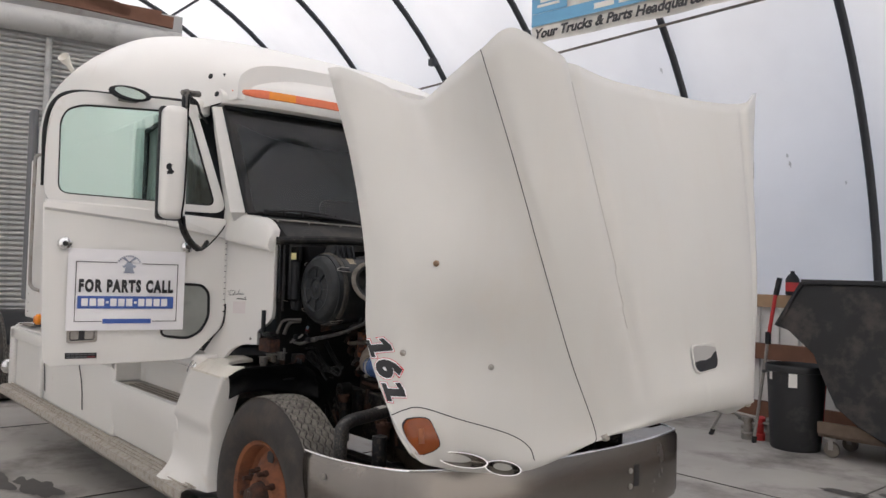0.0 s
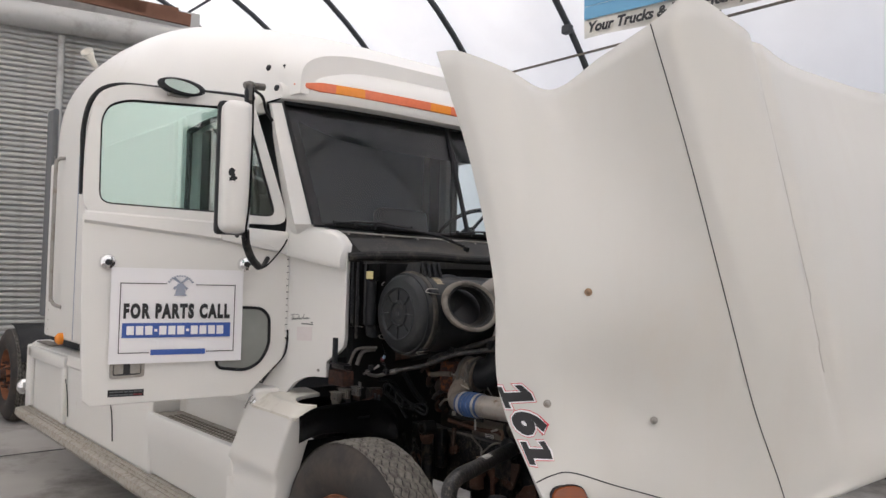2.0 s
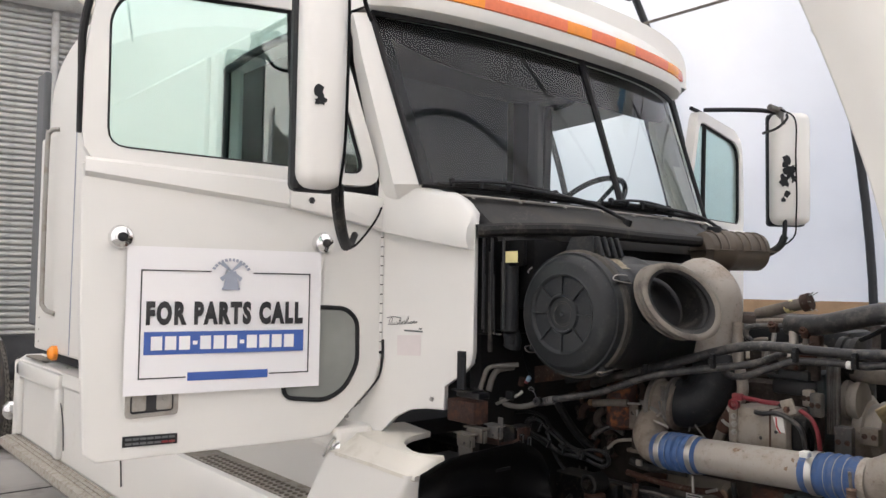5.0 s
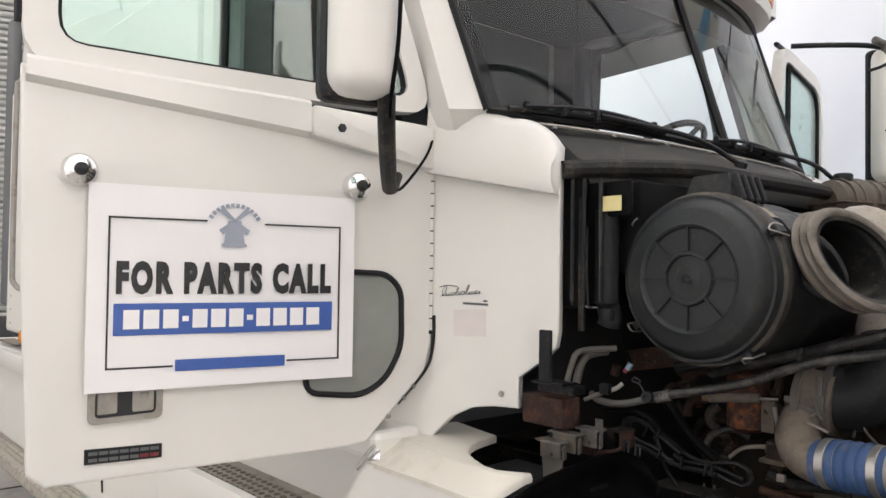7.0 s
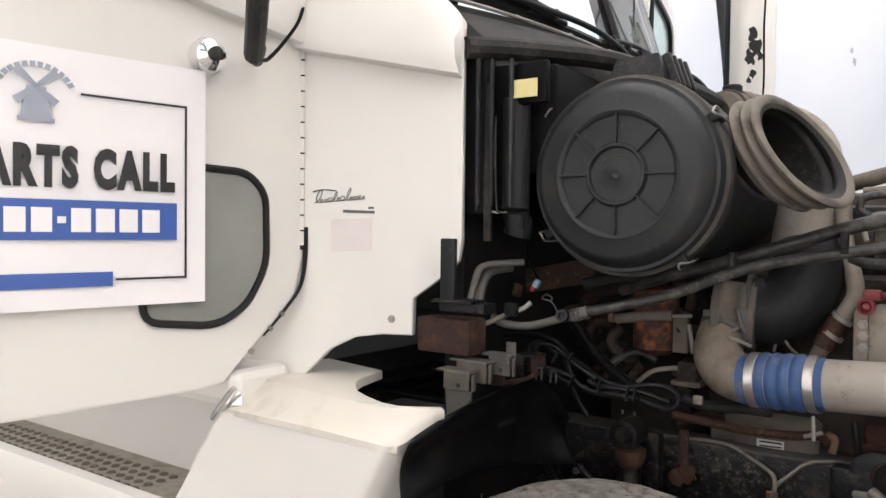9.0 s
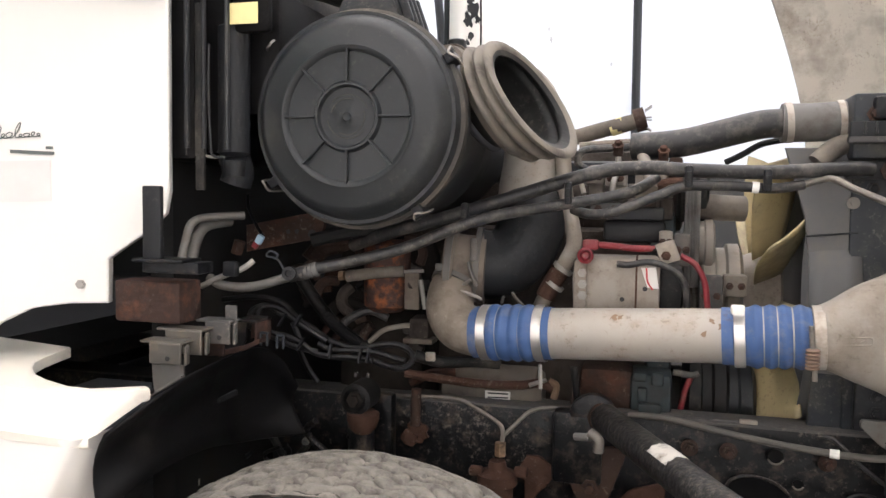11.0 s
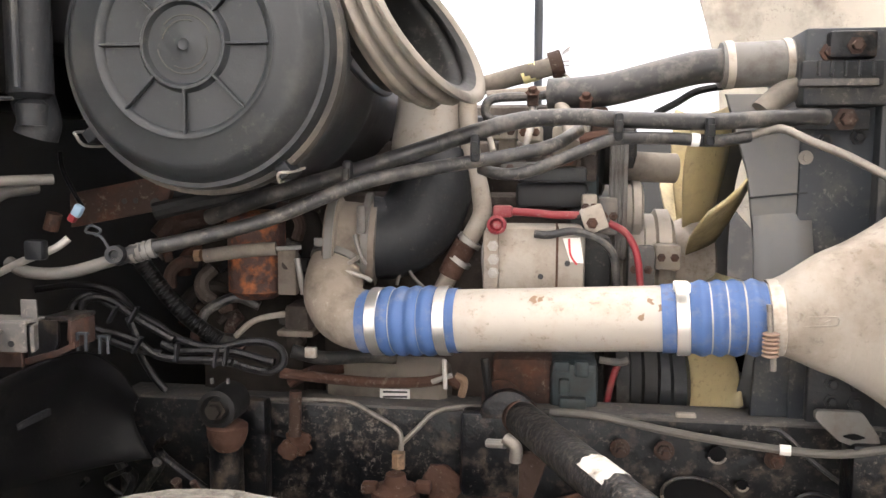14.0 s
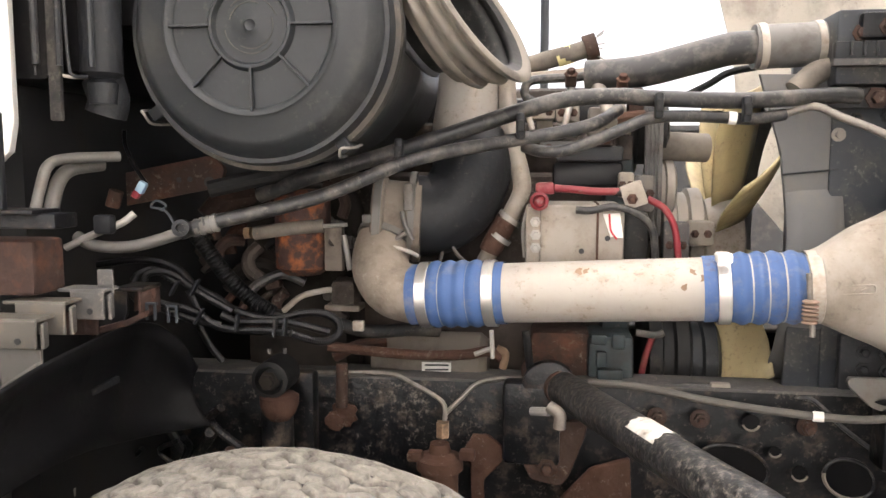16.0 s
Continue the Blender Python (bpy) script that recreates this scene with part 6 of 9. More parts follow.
    part("sill", bm, WHITE, f)


fairing(-1)
fairing(1)

# grab rail, lamp and air horn on the sleeper
bm = B()
tube(bm, [(-8.28, 1.90, 2.74), (-8.31, 1.85, 2.72), (-8.33, 1.84, 2.6), (-8.33, 1.84, 1.65), (-8.3, 1.85, 1.5), (-8.22, 1.9, 1.46)], 0.016, 10, 6)
part("grab_rail", bm, STEEL, truck, "long brushed metal grab rail", smooth=True)
bm = B()
tube(bm, [(-5.98, 1.90, 1.75), (-5.98, 1.86, 1.72), (-5.98, 1.86, 1.38), (-5.98, 1.90, 1.35)], 0.011, 8, 5)
part("grab_rail", bm, BLACK, truck, "short black grab rail", smooth=True)
bm = B()
lathe(bm, (-8.15, 1.9, 1.20), (0, -1, 0), [(0, 0.05), (0.03, 0.05), (0.05, 0.03), (0.055, 0)], 16)
part("marker_lamp", bm, AMBER, truck, "amber side marker lamp", smooth=True)
bm = B()
lathe(bm, (-8.2, 2.12, 3.52), (0.5, -0.6, 0.55), [(0, 0.02), (0.12, 0.025), (0.2, 0.05), (0.22, 0.055), (0.2, 0.04), (0.12, 0.0)], 16)
part("air_horn", bm, CREAM, truck, "pale air horn", smooth=True)
for p in ((-4.888, 2.03, 2.896), (-4.81, 2.04, 2.775)):
    bm = B()
    lathe(bm, p, (0.3, -0.9, 0.2), [(0, 0.018), (0.006, 0.016), (0.01, 0.006), (0.01, 0)], 12)
    part("roof_bolt", bm, BLACK, truck, "black roof bolt")

# under the engine
bm = B()
box(bm, (-3.86, CY, 0.70), (0.7, 0.34, 0.30), 0.05)
part("oil_pan", bm, ENGINE, truck, "grimy dark oil pan", smooth=True)
for y in (2.62, 2 * CY - 2.62):
    bm = B()
    for k in range(3):
        box(bm, (-4.0, y, 0.66 - 0.03 * k), (1.3 - 0.25 * k, 0.09, 0.022), 0.005)
    part("leaf_spring", bm, FRAME, truck, "grimy leaf spring")
for x, y in ((-3.257, 2.2), (-3.22, 2.85)):
    bm = B()
    lathe(bm, (x, y, 0.6), (0, 0, 1), [(0, 0.04), (0.05, 0.05), (0.2, 0.05), (0.22, 0.035), (0.36, 0.035), (0.37, 0)], 16)
    part("steering_joint", bm, FRAME, truck, "black steering joint", smooth=True)


# ---- chassis ----
def rod(name, pts, r, mat, label="", parent=None, seg=12, n=6):
    bm = B()
    tube(bm, pts, r, seg, n)
    return part(name, bm, mat, parent or truck, label, smooth=True)


def block(name, c, s, mat, label="", parent=None, bevel=0.008, rot=None):
    bm = B()
    box(bm, c, s, bevel, rot=rot)
    return part(name, bm, mat, parent or truck, label, smooth=bevel > 0)


def disc(name, c, axis, prof, mat, label="", parent=None, seg=32):
    bm = B()
    lathe(bm, c, axis, prof, seg)
    return part(name, bm, mat, parent or truck, label, smooth=True)


def bolts(parent, places, axis, r, mat, label="bolt head"):
    for p in places:
        bm = B()
        lathe(bm, Vector(p), axis, [(0, r * 1.7), (r * 0.3, r * 1.7), (r * 0.35, r), (r * 1.4, r), (r * 1.5, r * 0.8), (r * 1.5, 0)], 6)
        part("bolt", bm, mat, parent, label)


# black liner plastic, also the painted shade of rail and plate holes
LINERHOLE = material("black_liner_and_hole_shade", (0.004, 0.004, 0.0045), 0.5, vary=0.3, dirt=(0.009, 0.008, 0.0075), dirt_amount=0.3, dirt_scale=9, spec=0.1, speck=0.15, speck_color=(0.05, 0.045, 0.04))
FLAKE = material("flaking_rust", (0.05, 0.024, 0.019), 0.8, vary=0.4, scale=20, dirt=(0.34, 0.11, 0.035), dirt_amount=0.42, dirt_scale=34, bump=0.5, bump_scale=60)
REDRUST = material("flaking_red_brown_rust", (0.042, 0.025, 0.021), 0.8, vary=0.35, scale=16, dirt=(0.11, 0.05, 0.032), dirt_amount=0.42, dirt_scale=26, bump=0.5, bump_scale=50, spec=0.25, speck=0.3)
ELBOW = material("dusty_cast_elbow", (0.21, 0.178, 0.142), 0.7, vary=0.2, scale=16, dirt=(0.12, 0.095, 0.072), dirt_amount=0.45, dirt_scale=16, bump=0.2, bump_scale=70, speck=0.6, speck_color=(0.33, 0.3, 0.26))
DULLLINE = material("dull_metal_line", (0.19, 0.172, 0.15), 0.5, 0.4, vary=0.2, scale=20, dirt=(0.1, 0.085, 0.07), dirt_amount=0.4, dirt_scale=30)
DARKIRON = material("dark_iron", (0.022, 0.018, 0.015), 0.8, vary=0.4, scale=12, dirt=(0.008, 0.007, 0.006), dirt_amount=0.5, dirt_scale=9, spec=0.2)
LOOM = material("black_loom_plastic", (0.005, 0.005, 0.0055), 0.33, vary=0.2, dirt=(0.02, 0.018, 0.016), dirt_amount=0.25, dirt_scale=20, spec=0.28)
AIRHOSE = material("dusty_air_hose", (0.085, 0.078, 0.068), 0.6, vary=0.2, scale=14, dirt=(0.15, 0.13, 0.105), dirt_amount=0.35, dirt_scale=18)
PALEBLUE = material("pale_blue_connector", (0.22, 0.33, 0.42), 0.5, vary=0.15)
PAINTEDCLIP = material("scuffed_white_steel", (0.085, 0.078, 0.068), 0.5, 0.1, vary=0.15, scale=20, dirt=(0.16, 0.125, 0.09), dirt_amount=0.3, dirt_scale=24, bump=0.1, speck=0.5)
NAVY = material("dark_blue_grey_paint", (0.02, 0.024, 0.029), 0.5, vary=0.3, scale=5, dirt=(0.075, 0.07, 0.06), dirt_amount=0.38, dirt_scale=9, spec=0.35, speck=0.5)
rails = []
for y, s in ((2.75, -1), (2 * CY - 2.75, 1)):
    rail = block("frame_rail", (-6.75, y - s * 0.004, 0.862), (7.9, 0.012, 0.262), FRAME, "black painted steel frame rail", bevel=0.003)
    for z, nm in ((0.992, "top"), (0.732, "low")):
        block("rail_flange", (-6.75, y - s * 0.045, z), (7.9, 0.09, 0.012), DUSTTOP if z > 0.9 else FRAME, "", rail, 0.003)
    rails.append(rail)
for x in (-3.2, -5.2, -8.2):
    block("cross_member", (x, CY, 0.86), (0.12, 0.68, 0.18), FRAME, "black cross member")
near_rail = rails[0]
for c in ((-3.492, 2.735, 0.944), (-3.414, 2.735, 0.944), (-3.224, 2.735, 0.938), (-3.749, 2.735, 0.950)):
    disc("washer", c, (0, -1, 0), [(0, 0.018), (0.004, 0.018), (0.005, 0.016), (0.005, 0)], DARKRUST, "rusty washer", near_rail, 20)
    disc("frame_bolt", Vector(c) - Vector((0, 0.004, 0)), (0, -1, 0), [(0, 0.0125), (0.012, 0.0125), (0.012, 0.008), (0.024, 0.008), (0.025, 0)], DARKRUST, "rusty frame bolt and nut", near_rail, 6)
# rail holes are not cut: black discs carry their shade
for c, r in (((-3.321, 2.739, 0.940), 0.0155), ((-3.276, 2.739, 0.886), 0.0105), ((-3.231, 2.739, 0.847), 0.0145)):
    disc("rail_hole", c, (0, -1, 0), [(0, r), (0.002, r), (0.002, 0)], LINERHOLE, "black disc for a shaded hole in the rail", near_rail, 20)
    c = Vector(c)
    rod("hole_rim", [c + Vector((math.cos(a) * r, -0.003, math.sin(a) * r)) for a in [radians(200 + 14 * k) for k in range(11)]], 0.0022, DUSTRUBBER, "pale lower hole edge", near_rail, 6, 2)
# large holes likewise, as flat black ovals for the shade within
for c, rx, rz, tilt in (((-3.351, 2.739, 0.853), 0.066, 0.040, -0.25), ((-3.145, 2.739, 0.841), 0.046, 0.036, -0.4)):
    c = Vector(c)
    loop = [c + Vector((math.cos(a) * rx * math.cos(tilt) - math.sin(a) * rz * math.sin(tilt), -0.003, math.cos(a) * rx * math.sin(tilt) + math.sin(a) * rz * math.cos(tilt))) for a in [k * math.pi / 14 for k in range(29)]]
    bm = B()
    bm.faces.new([bm.verts.new(p) for p in loop[:-1]])
    part("large_hole", bm, LINERHOLE, near_rail, "large black oval for a shaded hole in the rail")
    rod("hole_rim", loop, 0.0035, FRAME, "", near_rail, 6, 1)
    rod("hole_rim", loop[15:26], 0.0036, DUSTRUBBER, "pale lower hole edge", near_rail, 6, 1)
block("rail_ledge", (-3.428, 2.800, 0.960), (0.32, 0.09, 0.03), DUSTTOP, "dusty grey ledge on the rail", near_rail, 0.006)

# ---- air cleaner ----
AC = Vector((-4.128, 2.36, 1.612))
DUSTLID = material("tan_dusty_plastic", (0.05, 0.047, 0.043), 0.7, vary=0.25, scale=12, dirt=(0.12, 0.105, 0.086), dirt_amount=0.45, dirt_scale=9, spec=0.3, speck=0.5)


def air_cleaner():
    bm = B()
    lathe(bm, AC, (0, 1, 0), [(0.085, 0.190), (0.092, 0.207), (0.112, 0.207), (0.117, 0.197), (0.137, 0.194), (0.30, 0.191), (0.31, 0.197), (0.33, 0.197), (0.34, 0.188), (0.66, 0.182), (0.69, 0.16), (0.69, 0)], 56)
    a = part("air_cleaner", bm, GREYBLACK, truck, "large dusty black plastic air cleaner canister", smooth=True)
    bm = B()
    lathe(bm, AC, (0, 1, 0), [(0.008, 0), (0.004, 0.008), (0.008, 0.014), (0.008, 0.053), (0.0, 0.057), (0.0, 0.061), (0.008, 0.066), (0.009, 0.118), (0.001, 0.123), (0.0, 0.129), (0.004, 0.133), (0.004, 0.163),
                              (0.010, 0.173), (0.030, 0.188), (0.036, 0.190), (0.036, 0.197), (0.06, 0.201)], 72, close=False)
    lid = part("lid", bm, GREYBLACK, a, "ribbed round lid", smooth=True, angle=50)
    bm = B()
    lathe(bm, AC, (0, 1, 0), [(0.06, 0.201), (0.065, 0.208), (0.086, 0.209), (0.090, 0.198)], 72, close=False)
    part("lid_flange", bm, DUSTLID, lid, "tan dust on the lid flange", smooth=True, angle=50)
    for r_, a0, a1 in ((0.040, 0.35, 2.4), (0.040, 3.3, 5.6), (0.033, 1.2, 2.9), (0.033, 4.2, 6.6)):
        bm = B()
        tube(bm, [AC + Vector((math.cos(a0 + (a1 - a0) * k / 10) * r_, 0.008, math.sin(a0 + (a1 - a0) * k / 10) * r_)) for k in range(11)], 0.0011, 6, 1)
        part("lid_mark", bm, DUSTLID, lid, "thin raised arc", smooth=True)
    for k in range(8):
        ang = k * math.pi / 4
        d = Vector((math.cos(ang), 0, math.sin(ang)))
        bm = B()
        box(bm, AC + d * 0.092 + Vector((0, 0.004, 0)), (0.062, 0.009, 0.0042), 0.0015, rot=Matrix.Rotation(-ang, 3, "Y"))
        part("lid_rib", bm, GREYBLACK, lid)
    for k, ang in enumerate((0.55, -0.95, 2.45, 3.75)):
        c = AC + Vector((math.cos(ang) * 0.204, 0.075, math.sin(ang) * 0.204))
        d = Vector((math.cos(ang), 0, math.sin(ang)))
        bm = B()
        box(bm, c + d * 0.006, (0.022, 0.05, 0.02), 0.003, rot=Matrix.Rotation(-ang, 3, "Y"))
        part("clip_base", bm, BLACK, a)
        bm = B()
        t_ = Vector((-d.z, 0, d.x))
        tube(bm, [c + d * 0.012 + t_ * 0.014 + Vector((0, 0.03, 0)), c + d * 0.018 + t_ * 0.012 - Vector((0, 0.03, 0)), c + d * 0.012 - Vector((0, 0.05, 0)), c + d * 0.018 - t_ * 0.012 - Vector((0, 0.03, 0)), c + d * 0.012 - t_ * 0.014 + Vector((0, 0.03, 0))], 0.0022, 6, 5)
        part("wire_clip", bm, STEEL, a, "bent wire clip", smooth=True)
    # ribbed snorkel on top
    bm = B()
    vs = [(-4.185, 2.43, 1.79), (-4.05, 2.43, 1.79), (-4.05, 2.58, 1.79), (-4.185, 2.58, 1.79), (-4.168, 2.455, 1.862), (-4.078, 2.455, 1.866), (-4.072, 2.56, 1.848), (-4.175, 2.56, 1.845)]
    v = [bm.verts.new(p) for p in vs]
    for f in ((0, 1, 5, 4), (1, 2, 6, 5), (2, 3, 7, 6), (3, 0, 4, 7), (4, 5, 6, 7)):
        bm.faces.new([v[i] for i in f])
    part("snorkel", bm, BLACK, a, "ribbed black rain cap")
    for k in range(4):
        bm = B()
        box(bm, (-4.048, 2.45 + k * 0.034, 1.828), (0.018, 0.014, 0.07), 0.004, rot=Matrix.Rotation(radians(-20), 3, "Y"))
        part("snorkel_rib", bm, BLACK, a)
    # label on the crown and raised panel
    for ang, y0, w, h, mat, nm in ((1.13, 0.165, 0.045, 0.10, CANLABEL, "warning_label"), (0.75, 0.25, 0.14, 0.09, GREYBLACK, "raised_panel")):
        bm = B()
        rows = [[AC + Vector((math.cos(ang + (i / 6 - 0.5) * h / 0.18) * 0.1965, y0 + (j - 0.5) * w, math.sin(ang + (i / 6 - 0.5) * h / 0.18) * 0.1965)) for j in range(2)] for i in range(7)]
        grid(bm, rows)
        part(nm, bm, mat, a, "yellowed warning label" if mat is CANLABEL else "")
    # bellows inlet
    o = Vector((-3.905, 2.60, 1.655))
    e = Vector((-3.815, 2.557, 1.663))
    n0, n1 = Vector((0.88, -0.2, 0.45)).normalized(), Vector((0.80, -0.29, 0.53)).normalized()
    prof = [(0.0, 0.115, 0), (0.1, 0.115, 0), (0.16, 0.126, 0), (0.26, 0.133, 0), (0.34, 0.130, 0), (0.4, 0.116, 0), (0.46, 0.116, 0), (0.52, 0.13, 0), (0.62, 0.134, 0), (0.68, 0.131, 0), (0.74, 0.118, 0), (0.8, 0.118, 0), (0.86, 0.132, 0),
            (0.92, 0.138, 0), (0.98, 0.138, 0), (1.02, 0.132, 0), (1.02, 0.122, 0), (0.97, 0.116, 0)]
    rings = []
    bm = B()
    for t_, r, _ in prof:
        n = n0.lerp(n1, t_).normalized()
        c = o.lerp(e, t_)
        u, v_, d = frame_of(n)
        rings.append([c + (u * math.cos(k * math.pi / 24) + v_ * math.sin(k * math.pi / 24)) * r for k in range(48)])
    grid(bm, rings, closed=True)
    part("inlet_bellows", bm, BELLOWS, a, "dusty rubber inlet bellows", smooth=True, angle=60)
    rings = []
    bm = B()
    for t_, r in ((0.97, 0.1165), (0.9, 0.104), (0.82, 0.104), (0.76, 0.112), (0.7, 0.104), (0.6, 0.098), (0.5, 0.102), (0.35, 0.096), (0.2, 0.094), (-0.3, 0.092)):
        n = n0.lerp(n1, max(0, t_)).normalized()
        u, v_, d = frame_of(n)
        rings.append([o.lerp(e, t_) + (u * math.cos(k * math.pi / 24) + v_ * math.sin(k * math.pi / 24)) * r for k in range(48)])
    grid(bm, rings, closed=True)
    part("inlet_throat", bm, RUBBER, a, "black inlet throat", smooth=True, angle=60)
    # black disc closes the throat and stands in for its deep shade
    disc("inlet_shade", o + Vector((-0.04, 0, 0)), n0, [(0, 0.105), (0.002, 0.105), (0.002, 0)], INKHOLE, "", a)
    # duct towards the turbo
    rod("outlet_duct", [(-4.0, 2.84, 1.70), (-3.93, 2.86, 1.74), (-3.86, 2.86, 1.68), (-3.861, 2.860, 1.564), (-3.869, 2.840, 1.482), (-3.865, 2.820, 1.413)], 0.066, PIPE, "dull metal outlet duct", a, 24)
    return a


air_cleaner()

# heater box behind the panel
hb = block("heater_box", (-4.45, 2.47, 1.70), (0.10, 0.34, 0.34), LINERHOLE, "black plastic heater housing on the firewall", bevel=0.01)
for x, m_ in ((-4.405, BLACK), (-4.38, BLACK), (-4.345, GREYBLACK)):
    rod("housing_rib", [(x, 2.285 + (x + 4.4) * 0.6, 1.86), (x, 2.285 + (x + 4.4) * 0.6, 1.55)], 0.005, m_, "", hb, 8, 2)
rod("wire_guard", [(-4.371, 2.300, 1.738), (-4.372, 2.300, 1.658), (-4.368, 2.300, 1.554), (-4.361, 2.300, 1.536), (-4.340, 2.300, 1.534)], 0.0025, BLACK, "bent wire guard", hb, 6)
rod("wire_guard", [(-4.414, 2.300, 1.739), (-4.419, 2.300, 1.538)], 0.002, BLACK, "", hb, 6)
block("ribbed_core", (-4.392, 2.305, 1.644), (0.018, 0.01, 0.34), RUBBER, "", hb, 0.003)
block("housing_cover", (-4.378, 2.345, 1.70), (0.065, 0.02, 0.31), LINERHOLE, "", hb, 0.008)
block("housing_cover", (-4.308, 2.345, 1.81), (0.075, 0.02, 0.09), LINERHOLE, "", hb, 0.006)
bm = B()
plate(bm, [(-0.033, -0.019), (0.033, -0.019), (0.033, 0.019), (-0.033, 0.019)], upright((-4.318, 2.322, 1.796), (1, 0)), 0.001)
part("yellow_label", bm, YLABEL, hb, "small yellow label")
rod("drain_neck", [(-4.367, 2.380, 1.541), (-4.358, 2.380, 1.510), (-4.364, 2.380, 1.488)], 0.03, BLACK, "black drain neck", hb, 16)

block("plenum_box", (-4.38, 3.05, 1.74), (0.2, 1.3, 0.24), LINERHOLE, "black plastic air plenum under the cowl", bevel=0.01)

# ---- brackets by the cowl ----
bk = block("cowl_bracket", (-4.419, 2.200, 1.412), (0.036, 0.012, 0.135), BLACK, "black flat steel bracket", bevel=0.003)
block("bracket_shelf", (-4.384, 2.220, 1.339), (0.11, 0.05, 0.02), FRAME, "grey steel bracket shelf", bk, 0.003)
block("bracket_shelf_top", (-4.403, 2.215, 1.351), (0.10, 0.06, 0.006), FRAME, "", bk, 0.002)
block("rusty_mount", (-4.452, 2.260, 1.273), (0.135, 0.07, 0.075), REDRUST, "rusty cab mount block", bevel=0.006)
for c, w, h, mat in (((-4.383, 2.180, 1.193), 0.062, 0.037, PAINTEDCLIP), ((-4.375, 2.222, 1.206), 0.072, 0.042, PAINTEDCLIP), ((-4.334, 2.265, 1.218), 0.05, 0.040, DUSTTOP)):
    c = Vector(c)
    bm = B()
    box(bm, c, (w, 0.005, h), 0.002)
    box(bm, c + Vector((-0.01, 0.02, h / 2)), (w + 0.02, 0.04, 0.005), 0.002)
    box(bm, c + Vector((w / 2 + 0.004, 0.01, -0.002)), (0.005, 0.022, h * 0.9), 0.002, rot=Matrix.Rotation(radians(20), 3, "Z"))
    cb = part("clip_bracket", bm, mat, truck, "bent scuffed white steel clip" if mat is PAINTEDCLIP else "bent grey steel clip")
    disc("clip_hole", c + Vector((w * 0.1, -0.003, -0.008)), (0, -1, 0), [(0, 0.0045), (0.001, 0.0045), (0.001, 0)], INKHOLE, "", cb, 10)
bm = B()
plate(bm, [(-4.415, 1.173), (-4.352, 1.173), (-4.352, 1.155), (-4.41, 1.118)], upright((0, 2.186, 0), (1, 0)), 0.005, 0.001)
box(bm, (-4.381, 2.180, 1.136), (0.075, 0.012, 0.005), 0.0015, rot=Matrix.Rotation(radians(-32), 3, "Y"))
part("clip_tail", bm, CLIP, truck, "bent steel tail of a clip")
block("clip_tab", (-4.318, 2.285, 1.248), (0.024, 0.004, 0.036), DUSTTOP, "grey steel tab", bevel=0.002)
def flat(name, outline, y, thick, mat, label="", parent=None):
    """An upright steel sheet cut to an outline in x and z."""
    bm = B()
    plate(bm, outline, upright((0, y, 0), (1, 0)), thick, 0.0015)
    return part(name, bm, mat, parent or truck, label)


uc = flat("mount_channel", [(-4.386, 1.224), (-4.336, 1.228), (-4.337, 1.186), (-4.345, 1.172), (-4.387, 1.16)], 2.37, 0.006, FRAME, "black and rusty channel bracket")
flat("channel_side", [(-4.341, 1.214), (-4.319, 1.218), (-4.322, 1.19), (-4.344, 1.183)], 2.40, 0.005, REDRUST, "red-brown inner face", uc)
block("channel_top", (-4.326, 2.385, 1.226), (0.045, 0.06, 0.006), FRAME, "", uc, 0.002)
block("channel_edge", (-4.308, 2.385, 1.205), (0.005, 0.06, 0.045), REDRUST, "", uc, 0.0015)
flat("channel_flange", [(-4.381, 1.166), (-4.324, 1.182), (-4.294, 1.196), (-4.295, 1.187), (-4.324, 1.172), (-4.382, 1.155)], 2.345, 0.012, REDRUST, "red-brown rusty flange", uc)
flat("end_plate", [(-4.40, 1.198), (-4.376, 1.202), (-4.358, 1.207), (-4.344, 1.207), (-4.344, 1.168), (-4.40, 1.166)], 2.30, 0.006, REDRUST, "red-brown rusty end plate", uc)
for x0, z0 in ((-4.2925, 1.193), (-4.2585, 1.19)):
    bm = B()
    for dx in (-0.0065, 0.0065):
        box(bm, (x0 + dx, 2.36, z0), (0.0045, 0.004, 0.027), 0.001)
    box(bm, (x0, 2.362, z0 + 0.0115), (0.0175, 0.008, 0.004), 0.001)
    part("liner_clip", bm, NAVY, truck, "small dull steel liner clip")

# hard lines by the firewall
rod("hard_line", [(-4.369, 2.420, 1.426), (-4.414, 2.360, 1.422), (-4.427, 2.330, 1.412), (-4.427, 2.310, 1.382), (-4.426, 2.290, 1.339)], 0.008, CLIP, "bent metal heater line")
rod("hard_line", [(-4.411, 2.440, 1.414), (-4.431, 2.390, 1.406), (-4.442, 2.370, 1.383), (-4.443, 2.350, 1.334)], 0.011, CLIP, "bent metal heater line")
br = part("rusty_bar", (lambda b: (plate(b, rounded([(-0.15, -0.03), (0.13, -0.03), (0.15, 0.0), (0.13, 0.03), (-0.15, 0.03)], 0.01), upright((-4.429, 2.620, 1.378), (1, 0)) @ Matrix.Rotation(radians(11), 4, "Z"), 0.012, 0.002), b)[1])(B()), DARKRUST, truck, "brown rusty bracket bar with holes")
# black discs paint the shaded holes of the bar
for c, r in (((-4.370, 2.618, 1.387), 0.005), ((-4.349, 2.618, 1.388), 0.005), ((-4.312, 2.618, 1.383), 0.010)):
    disc("bar_hole", c, (0, -1, 0), [(0, r), (0.001, r), (0.001, 0)], INKHOLE, "", br, 10)
